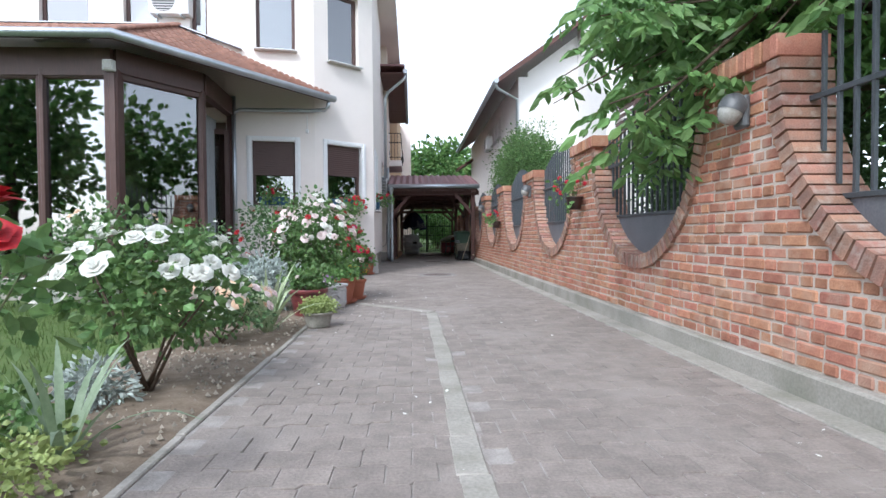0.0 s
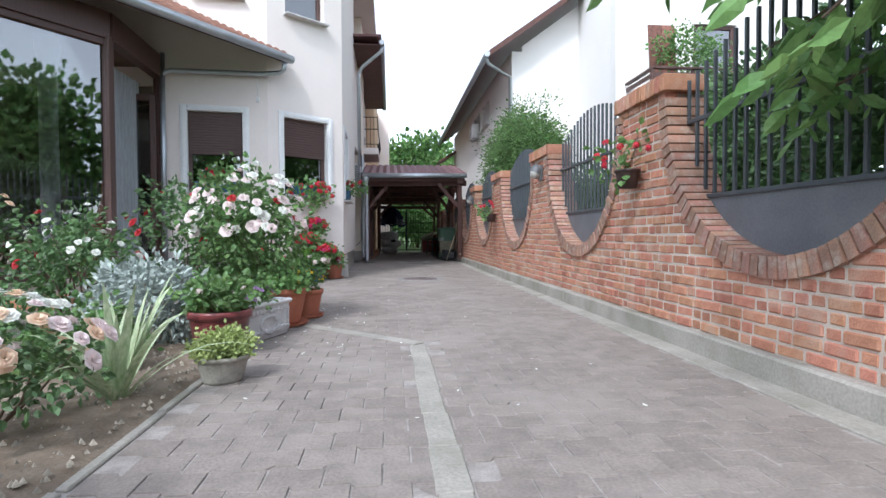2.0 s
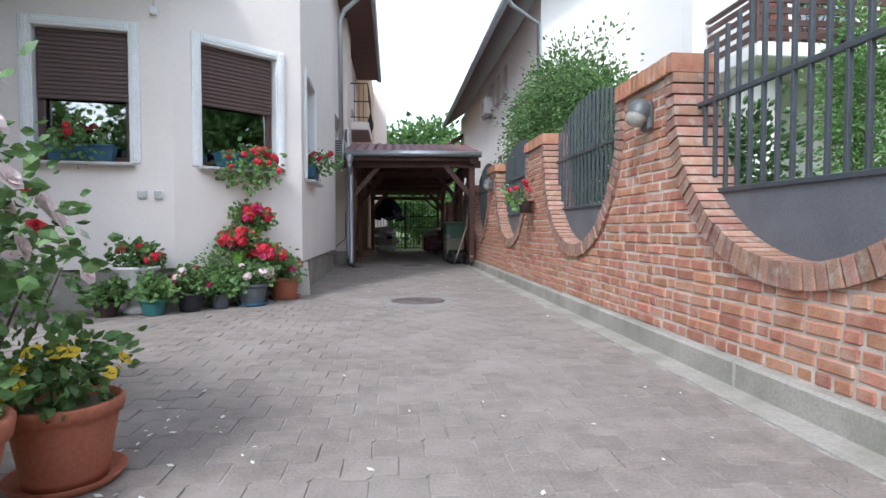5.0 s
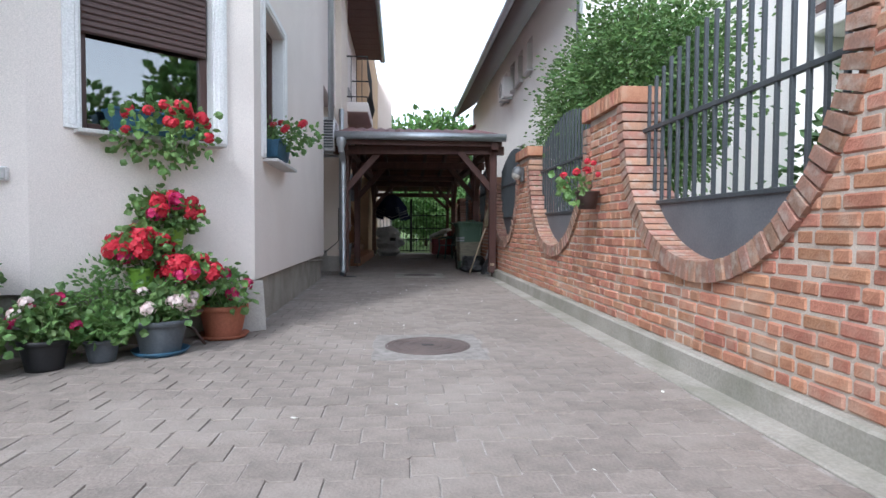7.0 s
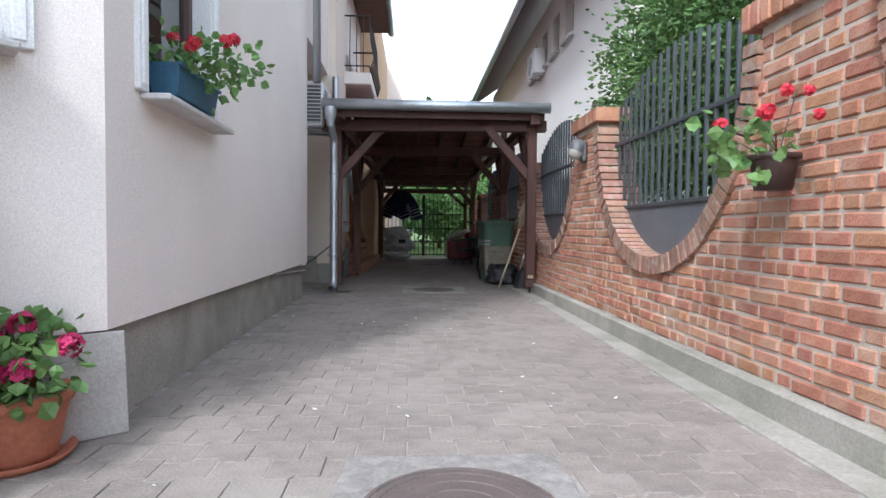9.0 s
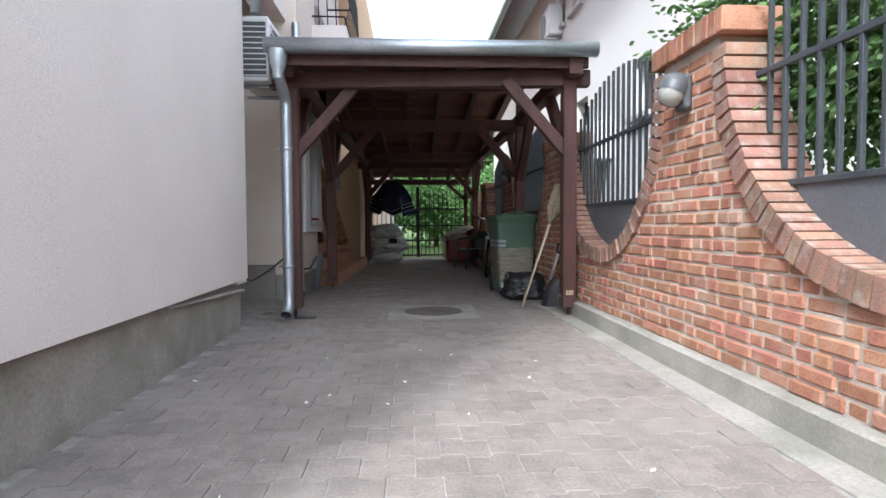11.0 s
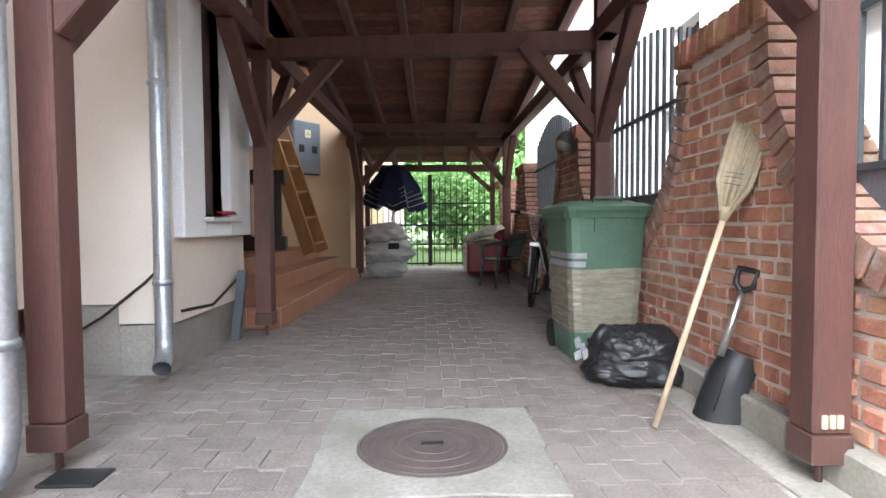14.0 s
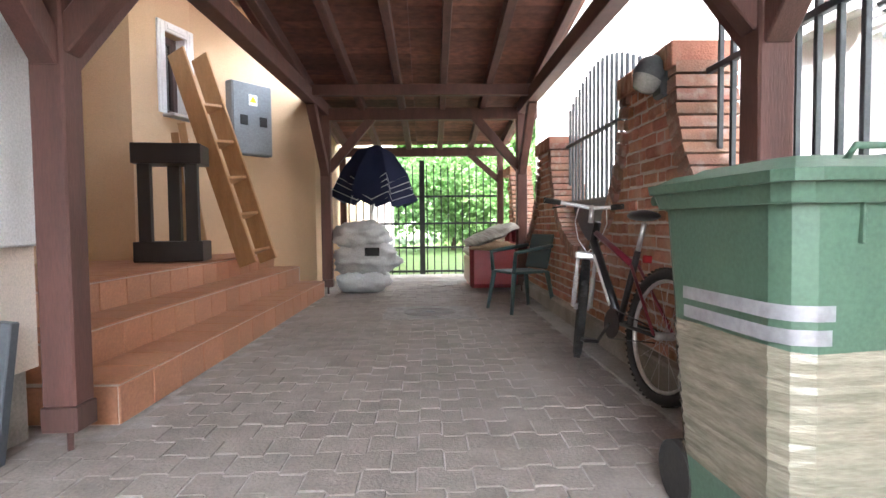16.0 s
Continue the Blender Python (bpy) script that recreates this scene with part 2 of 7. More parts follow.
PL_TEAL = mat("teal_plastic", (0.03, 0.13, 0.13), 0.5, None, 5, 0.4, 60, 0.1)
PL_BROWN = mat("brown_plastic", (0.05, 0.028, 0.025), 0.45, None, 5, 0.4, 60, 0.1)
PL_DARK = mat("anthracite_plastic", (0.018, 0.019, 0.022), 0.5, None, 5, 0.4, 60, 0.1)
BIN_G = mat("bin_green", (0.075, 0.135, 0.092), 0.5, (0.06, 0.115, 0.078), 4, 0.6, 90, 0.15, stain=(0.09, 0.17, 0.11), stain_scale=5, stain_amount=0.4)
FILM = mat("brown_tape", (0.29, 0.265, 0.205), 0.2, (0.19, 0.18, 0.135), 7, 0.8, 22, 0.8, stretch=(1, 1, 5))
SILVER = mat("silver_tape", (0.34, 0.34, 0.36), 0.34, (0.27, 0.27, 0.29), 12, 0.6, 40, 0.3, metal=0.35)
BAG_B = mat("black_film", (0.013, 0.013, 0.015), 0.44, (0.018, 0.018, 0.02), 9, 0.5, 26, 0.6)
BAG_W = mat("white_sacking", (0.60, 0.60, 0.60), 0.6, (0.46, 0.47, 0.48), 5, 0.7, 60, 0.4, trans=0.15)
WOOD_P = mat("pale_handle", (0.52, 0.42, 0.29), 0.6, (0.45, 0.35, 0.23), 4, 0.6, 50, 0.15, stretch=(4, 4, 0.5))
STRAW = mat("broom_straw", (0.40, 0.33, 0.22), 0.85, (0.29, 0.23, 0.14), 6, 0.8, 60, 0.4, island=0.25)
RED_L = mat("red_leatherette", (0.22, 0.015, 0.022), 0.4, (0.17, 0.012, 0.018), 5, 0.6, 60, 0.2)
FOAM = mat("worn_backing", (0.42, 0.27, 0.17), 0.9, (0.5, 0.36, 0.24), 8, 0.7, 60, 0.5)
FABRIC = mat("striped_fabric", (0.50, 0.47, 0.42), 0.9, (0.20, 0.18, 0.16), 9, 0.8, 90, 0.3, stretch=(6, 0.4, 0.4))
NAVY = mat("navy_canvas", (0.012, 0.018, 0.06), 0.85, (0.02, 0.026, 0.075), 5, 0.6, 90, 0.2, trans=0.1)
P_CHAIR = mat("green_resin", (0.03, 0.062, 0.062), 0.45, None, 5, 0.4, 60, 0.1)
TYRE = mat("tyre", (0.022, 0.021, 0.02), 0.85, (0.04, 0.035, 0.03), 9, 0.6, 60, 0.4)
BIKE_R = mat("bike_red", (0.20, 0.012, 0.03), 0.3, (0.12, 0.01, 0.02), 4, 0.5, 60, 0.05)
BIKE_B = mat("bike_black", (0.02, 0.018, 0.02), 0.35, None, 4, 0.4, 60, 0.05)
CHROME = mat("bright_metal", (0.62, 0.62, 0.62), 0.3, (0.5, 0.5, 0.5), 5, 0.5, 60, 0.05, metal=0.9)
BOXGREY = mat("grey_cabinet", (0.20, 0.215, 0.225), 0.55, (0.17, 0.185, 0.195), 4, 0.5, 60, 0.1)
YELLOW = mat("warning_yellow", (0.75, 0.55, 0.03), 0.6, None, 4, 0.3, 60, 0.05)
INK = mat("ink", (0.015, 0.015, 0.015), 0.7, None, 4, 0.3, 60, 0.0)
DARKWOOD = mat("black_brown_wood", (0.018, 0.011, 0.009), 0.45, (0.028, 0.018, 0.014), 4, 0.6, 40, 0.15, stretch=(4, 4, 0.5))
# The dimness of unlit rooms is put into this colour.
ROOM = mat("unlit_room_tone", (0.16, 0.125, 0.095), 0.9, (0.07, 0.05, 0.04), 1.5, 0.6, 20, 0.1)
CURTAIN = mat("curtain", (0.34, 0.36, 0.37), 0.9, (0.26, 0.28, 0.29), 3, 0.5, 40, 0.2, stretch=(3, 3, 0.2))
PEBBLE = mat("pebbles", (0.36, 0.32, 0.26), 0.9, (0.20, 0.17, 0.13), 30, 0.8, 90, 0.5, island=0.5)
LENS = mat("lamp_glass", (0.36, 0.35, 0.32), 0.25, (0.28, 0.275, 0.25), 8, 0.5, 60, 0.05)
LAMP_B = mat("lamp_body", (0.10, 0.105, 0.11), 0.45, None, 8, 0.5, 60, 0.1)
PANE = glass("window_glass", (0.55, 0.58, 0.58))


# ---- mesh helpers ----
class Mesh:
    """Collects faces and makes them one mesh."""

    def __init__(self):
        self.v, self.f, self.smooth = [], [], []

    def add(self, vs, fs, smooth=False, m=None):
        k = len(self.v)
        self.v += [tuple(m @ Vector(p)) for p in vs] if m is not None else [tuple(p) for p in vs]
        self.f += [tuple(i + k for i in f) for f in fs]
        self.smooth += [smooth] * len(fs)
        return self

    def box(self, c, s, m=None, bev=0.0):
        """A box with centre c and size s, its edges chamfered by bev."""
        hx, hy, hz = s[0] / 2, s[1] / 2, s[2] / 2
        b = min(bev, hx * 0.9, hy * 0.9, hz * 0.9)
        if b <= 0:
            vs = [(c[0] + x * hx, c[1] + y * hy, c[2] + z * hz) for z in (-1, 1) for y in (-1, 1) for x in (-1, 1)]
            return self.add(vs, [(0, 2, 3, 1), (4, 5, 7, 6), (0, 1, 5, 4), (2, 6, 7, 3), (0, 4, 6, 2), (1, 3, 7, 5)], m=m)
        vs, idx = [], {}
        for x in (-1, 1):
            for y in (-1, 1):
                for z in (-1, 1):
                    for ax in range(3):
                        d = [hx - b, hy - b, hz - b]
                        d[ax] = (hx, hy, hz)[ax]
                        idx[(x, y, z, ax)] = len(vs)
                        vs.append((c[0] + x * d[0], c[1] + y * d[1], c[2] + z * d[2]))
        fs = []
        q = ((-1, -1), (1, -1), (1, 1), (-1, 1))
        for sgn in (-1, 1):
            for ax in range(3):
                ring = []
                for a, e in q:
                    p = [0, 0, 0]
                    p[ax], p[(ax + 1) % 3], p[(ax + 2) % 3] = sgn, a, e
                    ring.append(idx[(*p, ax)])
                fs.append(tuple(ring if sgn > 0 else ring[::-1]))
        for ax in range(3):
            a1, a2 = (ax + 1) % 3, (ax + 2) % 3
            for s1 in (-1, 1):
                for s2 in (-1, 1):
                    p, r = [0, 0, 0], [0, 0, 0]
                    p[ax], p[a1], p[a2] = -1, s1, s2
                    r[ax], r[a1], r[a2] = 1, s1, s2
                    quad = (idx[(*p, a1)], idx[(*r, a1)], idx[(*r, a2)], idx[(*p, a2)])
                    fs.append(quad if s1 * s2 < 0 else quad[::-1])
        for x in (-1, 1):
            for y in (-1, 1):
                for z in (-1, 1):
                    tri = (idx[(x, y, z, 0)], idx[(x, y, z, 1)], idx[(x, y, z, 2)])
                    fs.append(tri if x * y * z > 0 else tri[::-1])
        return self.add(vs, fs, m=m)

    def prism(self, poly, z0, z1, m=None, bev=0.0):
        """An upright prism over an anticlockwise outline."""
        n = len(poly)
        vs = [(x, y, z0) for x, y in poly] + [(x, y, z1 - bev) for x, y in poly]
        fs = [tuple(range(n))[::-1]] + [(i, (i + 1) % n, n + (i + 1) % n, n + i) for i in range(n)]
        if bev:
            cx, cy = sum(p[0] for p in poly) / n, sum(p[1] for p in poly) / n
            for x, y in poly:
                d = math.hypot(x - cx, y - cy)
                k = 1 - bev / d
                vs.append((cx + (x - cx) * k, cy + (y - cy) * k, z1))
            fs += [(n + i, n + (i + 1) % n, 2 * n + (i + 1) % n, 2 * n + i) for i in range(n)]
            fs.append(tuple(range(2 * n, 3 * n)))
        else:
            fs.append(tuple(range(n, 2 * n)))
        return self.add(vs, fs, m=m)

    def tube(self, pts, r, seg=8, caps=True, m=None, smooth=True):
        """A round bar along points; r is one radius or one for each point."""
        pts = [Vector(p) for p in pts]
        rs = r if isinstance(r, (list, tuple)) else [r] * len(pts)
        vs, fs = [], []
        up = None
        for i, p in enumerate(pts):
            a, b = pts[max(i - 1, 0)], pts[min(i + 1, len(pts) - 1)]
            d = (b - a).normalized()
            if up is None:
                up = d.orthogonal().normalized()
            up = (up - d * up.dot(d)).normalized()
            w = d.cross(up)
            for k in range(seg):
                t = 2 * math.pi * k / seg
                vs.append(p + (up * math.cos(t) + w * math.sin(t)) * rs[i])
        for i in range(len(pts) - 1):
            for k in range(seg):
                k2 = (k + 1) % seg
                fs.append((i * seg + k, i * seg + k2, (i + 1) * seg + k2, (i + 1) * seg + k))
        self.add(vs, fs, smooth, m)
        if caps:
            k0 = len(self.v) - len(vs)
            for ring in (list(range(seg))[::-1], list(range(len(vs) - seg, len(vs)))):
                self.f.append(tuple(k0 + i for i in ring))
                self.smooth.append(False)
        return self

    def lathe(self, prof, seg=24, m=None, smooth=True, flute=0.0):
        """A turned shape: (radius, height) pairs round z."""
        vs, fs = [], []
        for r, z in prof:
            for k in range(seg):
                t = 2 * math.pi * k / seg
                rr = r * (1 + (flute if k % 2 else 0))
                vs.append((rr * math.cos(t), rr * math.sin(t), z))
        for i in range(len(prof) - 1):
            for k in range(seg):
                k2 = (k + 1) % seg
                fs.append((i * seg + k, i * seg + k2, (i + 1) * seg + k2, (i + 1) * seg + k))
        return self.add(vs, fs, smooth, m)

    def beam(self, a, b, w, h, bev=0.006):
        """A squared timber from a to b."""
        a, b = Vector(a), Vector(b)
        d = b - a
        q = d.to_track_quat("X", "Z").to_matrix().to_4x4()
        return self.box((0, 0, 0), (d.length, w, h), Matrix.Translation((a + b) / 2) @ q, bev)

    def data(self, name, material):
        me = bpy.data.meshes.new(name)
        me.from_pydata(self.v, [], self.f)
        me.polygons.foreach_set("use_smooth", self.smooth)
        me.materials.append(material)
        me.update()
        return me

    def ob(self, name, material, parent=None, label=""):
        o = new(name, self.data(name, material))
        if parent is not None:
            o.parent = parent
        if label:
            o["label"] = label
        return o


def part(name, mesh, material, parent, label=""):
    return mesh.ob(name, material, parent, label)


def thing(name, m=None, label="", category="", group="", kind=""):
    e = new(name)
    e.empty_display_size = 0.1
    if m is not None:
        e.matrix_world = m
    return tagged(e, label, category, group, kind)


def piece(name, data, parent, m=None, label=""):
    o = new(name, data)
    o.parent = parent
    if m is not None:
        o.matrix_basis = m
    if label:
        o["label"] = label
    return o


def wall_frame(p, q):
    """The pose of a wall from p to q seen from outside: x along it, y into the house, z up."""
    d = Vector((q[0] - p[0], q[1] - p[1], 0))
    a = math.degrees(math.atan2(d.y, d.x))
    return pose(p[0], p[1], 0, 0, 0, a), d.length


def wall_with_holes(mesh, length, z0, z1, holes, thick, m, x0=0.0):
    """A wall in its own frame with rectangular openings (x0, x1, z0, z1)."""
    xs = sorted({x0, length, *[h[0] for h in holes], *[h[1] for h in holes]})
    zs = sorted({z0, z1, *[h[2] for h in holes], *[h[3] for h in holes]})
    for i in range(len(xs) - 1):
        run = None
        for j in range(len(zs) - 1):
            cx, cz = (xs[i] + xs[i + 1]) / 2, (zs[j] + zs[j + 1]) / 2
            solid = not any(h[0] < cx < h[1] and h[2] < cz < h[3] for h in holes)
            if solid:
                run = (run[0], zs[j + 1]) if run else (zs[j], zs[j + 1])
            if run and (not solid or j == len(zs) - 2):
                mesh.box(((xs[i] + xs[i + 1]) / 2, thick / 2, (run[0] + run[1]) / 2), (xs[i + 1] - xs[i], thick, run[1] - run[0]), m)
                run = None
    return mesh


# ---- ground ----
g = Mesh()
g.add([(-400, -300, -0.05), (400, -300, -0.05), (400, 500, -0.05), (-400, 500, -0.05)], [(0, 1, 2, 3)])
tagged(g.ob("ground", GRASS), "wide flat ground of short green grass", "ground", kind="structure")
g = Mesh().box((0.42, 13.1, -0.030), (3.36, 30.8, 0.05)).box((-2.6, 15.2, -0.030), (2.7, 15.8, 0.05))
driveway = tagged(g.ob("driveway", SAND), "driveway of greyish-pink interlocking concrete pavers", "driveway", kind="structure")
rng = random.Random(3)
N_BED = 40
g = Mesh()
vs, fs = [], []
for i in range(N_BED + 1):
    for j in range(9):
        x = -2.3 + j * 1.04 / 8 + (rng.uniform(-0.12, 0.1) if j == 0 else 0)
        y = -2.3 + i * 9.3 / N_BED
        vs.append((x, y, 0.012 + rng.uniform(-0.012, 0.022) - (0.03 if j in (0, 8) else 0)))
for i in range(N_BED):
    for j in range(8):
        a = i * 9 + j
        fs.append((a, a + 1, a + 10, a + 9))
g.add(vs, fs, True)
tagged(g.ob("flower_bed", SOIL), "dry brown soil of the flower bed beside the driveway", "soil", kind="structure")
g = Mesh()
for i in range(11):
    y0 = -2.2 + i * 0.82
    g.box((-1.235 + rng.uniform(-0.006, 0.006), y0 + 0.405, -0.028), (0.045, 0.80, 0.075), pose(0, 0, 0), 0.006)
tagged(g.ob("edging", CONC), "low grey concrete edging strip beside the bed", "edging", kind="structure")
g = Mesh()
for i in range(19):
    g.box((0.03 + rng.uniform(-0.006, 0.006), -1.6 + i * 0.4, -0.006), (0.115 + rng.uniform(-0.01, 0.01), 0.395, 0.02), None, 0.004)
g.beam((0.04, 5.86, -0.004), (-0.92, 6.8, -0.004), 0.11, 0.02, 0.003)
tagged(g.ob("cement_strip", CONC), "pale cement strip patched into the pavers", "cement strip", kind="structure")

# ---- brick wall with scooped openings ----
FACE = 1.95
COURSE, BASE_TOP = 0.074, 0.145
brick_s = Mesh().box((0.05, 0, 0), (0.1, 0.203, 0.0635), None, 0.009).data("brick", BRICK)
brick_h = Mesh().box((0.05, 0, 0), (0.1, 0.098, 0.0635), None, 0.009).data("brick", BRICK)
ring_b = Mesh().add([(x, y * k, z) for x in (-0.025, 0.30) for z, k in ((-0.125, 1.0), (0.0, 0.91)) for y in (-0.033, 0.033)],
                    [(0, 1, 3, 2), (4, 6, 7, 5), (0, 4, 5, 1), (2, 3, 7, 6), (0, 2, 6, 4), (1, 5, 7, 3)]).data("rim_brick", RIM)
cap_b = Mesh().box((0.13, 0, 0.06), (0.33, 0.066, 0.13), None, 0.006).data("cap_brick", BRICK)
rng = random.Random(11)
g = Mesh()
for i in range(3):
    g.box((2.115, 3.2 + i * 10.0, BASE_TOP / 2 - 0.02), (0.46, 9.996, BASE_TOP + 0.04), None, 0.014)
g.box((1.805, 13.2, -0.006), (0.16, 30, 0.03), None, 0.006)
tagged(g.ob("wall_footing", CONC), "weathered grey concrete footing under the brick wall", "footing", kind="structure")
PIERS = [-3.55, -0.3, 2.95, 6.25, 9.45, 12.65, 15.9, 18.8, 21.83, 24.6, 27.3]
TOPS = [1.83, 1.83, 1.83, 1.83, 1.80, 1.81, 1.81, 1.66, 1.61, 1.57, 1.55]
SCOOPS = []
for ya, yb in zip(PIERS, PIERS[1:]):
    rr = (yb - ya) / 2 - 0.48 if yb - ya > 3 else (yb - ya) / 2 - 0.36
    SCOOPS.append(((ya + yb) / 2, rr, 0.69 + rr))


def opening(y, z, extra):
    """How far the scoop at bay i reaches on either side at height z."""
    yc, rr, zc = y
    r = rr + extra
    if z >= zc:
        return r
    return math.sqrt(max(0.0, r * r - (zc - z) ** 2))


WALLS, RESTS, COUNTS = [], [], []
for k, (yc, rr, zc) in enumerate(SCOOPS):
    y0, y1 = PIERS[k], PIERS[k + 1]
    core = Mesh()
    n = 44
    for i in range(n):
        a, b = y0 + (y1 - y0) * i / n, y0 + (y1 - y0) * (i + 1) / n
        top = TOPS[k] if (a + b) / 2 < yc else TOPS[k + 1]
        za, zb = [top + 0.1 if abs(y - yc) > rr + 0.07 else zc - math.sqrt((rr + 0.07) ** 2 - (y - yc) ** 2) for y in (a, b)]
        vs = [(x, y, z) for x in (FACE + 0.007, FACE + 0.29) for y, z in ((a, 0.12), (b, 0.12), (b, zb), (a, za))]
        core.add(vs, [(0, 3, 2, 1), (4, 5, 6, 7), (3, 7, 6, 2), (0, 1, 5, 4)])
    WALLS.append(tagged(core.ob("brick_wall_%d" % (k + 1), MORTAR), "red brick garden wall scooped down between square piers", "brick wall", kind="structure"))
    RESTS.append(Mesh())
    COUNTS.append(0)
for c in range(27):
    z = BASE_TOP + COURSE * (c + 0.5)
    y = PIERS[0] + rng.uniform(0, 0.12)
    while y < PIERS[-1]:
        L = 0.205 if rng.random() < 0.52 else 0.1
        a, b = y, y + L
        y = b + rng.uniform(0.008, 0.014)
        k = min(max(sum(1 for p in PIERS if p <= (a + b) / 2) - 1, 0), len(SCOOPS) - 1)
        s = SCOOPS[k]
        if z > (TOPS[k] if (a + b) / 2 < s[0] else TOPS[k + 1]) + 0.06:
            continue
        half = opening(s, z + 0.02, 0.06)
        lo, hi = s[0] - half, s[0] + half
        if half > 0:
            if a >= lo and b <= hi:
                continue
            if a < lo < b:
                b = lo
            elif a < hi < b:
                a = hi
        if b - a < 0.035:
            continue
        off = rng.uniform(-0.006, 0.004)
        full = abs(b - a - 0.205) < 0.002 or abs(b - a - 0.1) < 0.002
        if full and COUNTS[k] < 300 and 1 <= k < 9:
            piece("brick", brick_s if b - a > 0.15 else brick_h, WALLS[k], pose(FACE + off, (a + b) / 2, z + rng.uniform(-0.002, 0.002), rng.uniform(-1.2, 1.2)))
            COUNTS[k] += 1
        else:
            RESTS[k].box((FACE + off + 0.05, (a + b) / 2, z), (0.1, b - a - 0.002, 0.0635), None, 0.009)
for k, (yc, RIM, zc) in enumerate(SCOOPS):
    wall, rest, y1 = WALLS[k], RESTS[k], PIERS[k + 1]
    spots = []
    n = round(math.pi * RIM / 0.074)
    for i in range(n):
        t = math.pi * (i + 0.5) / n
        spots.append((yc + RIM * math.cos(t), zc - RIM * math.sin(t), 90 - math.degrees(t)))
    zz = zc + 0.037
    while zz < max(TOPS[k], TOPS[k + 1]) + 0.06:
        if zz < TOPS[k + 1] + 0.06:
            spots.append((yc + RIM, zz, 90))
        if zz < TOPS[k] + 0.06:
            spots.append((yc - RIM, zz, -90))
        zz += 0.074
    for yy, zz, rot in spots:
        m = Matrix.Translation((FACE + rng.uniform(-0.008, 0.005), yy, zz)) @ pose(0, 0, 0, rot + rng.uniform(-1.5, 1.5))
        piece("rim_brick", ring_b, wall, m)
    ncap = int((PIERS[k + 1] - yc - RIM) * 2 / 0.0765) if k + 1 < len(SCOOPS) else 10
    w0 = yc + RIM
    w1 = SCOOPS[k + 1][0] - SCOOPS[k + 1][1] if k + 1 < len(SCOOPS) else y1 + 0.4
    for i in range(ncap):
        piece("cap_brick", cap_b, wall, pose(FACE - 0.01 + rng.uniform(-0.005, 0.005), w0 + (w1 - w0) * (i + 0.5) / ncap, TOPS[k + 1] + 0.085, rng.uniform(-1, 1)))
    tagged(part("brickwork", rest, BRICK_J, wall), kind="stuff")
    # steel fence set into the scoop
    if k < 9:
        fence = thing("fence_panel", pose(FACE + 0.15, yc, 0), "grey steel bar fence with an arched top over a sheet panel", "fence", "fence panels in the brick wall")
        half = math.sqrt(max(RIM ** 2 - (zc - 1.08) ** 2, 0.01))
        pts = [(-half + 0.004, 1.08)] + [(-math.cos(t) * RIM, zc - math.sin(t) * RIM) for t in [math.acos(half / RIM) + (math.pi - 2 * math.acos(half / RIM)) * j / 24 for j in range(1, 24)]] + [(half - 0.004, 1.08)]
        s = Mesh()
        nn = len(pts)
        s.add([(x, y, z) for x in (-0.002, 0.002) for y, z in pts], [tuple(range(nn)), tuple(range(nn, 2 * nn))[::-1]])
        part("sheet", s, PANEL, fence, "dark grey sheet metal infill")
        part("rail", Mesh().box((0, 0, 1.085), (0.035, 2 * half + 0.03, 0.03), None, 0.003), STEEL, fence)
        part("rail", Mesh().box((0, 0, 1.66), (0.032, 2 * RIM, 0.032), None, 0.003), STEEL, fence)
        nb_bars = int(RIM / 0.115)
        for j in range(-nb_bars, nb_bars + 1):
            y = j * 0.115
            z0 = max(1.09, zc - math.sqrt(max(RIM ** 2 - y * y, 0)))
            z1 = 1.97 + 0.27 * math.cos(math.pi / 2 * y / RIM)
            part("bar", Mesh().box((0, y, (z0 + z1) / 2), (0.023, 0.023, z1 - z0), None, 0.002), STEEL, fence)

# ---- house ----
P_C1, P_B0, P_A0 = (-1.08, 12.74), (-2.27, 11.70), (-4.05, 11.38)
TOP = 7.6


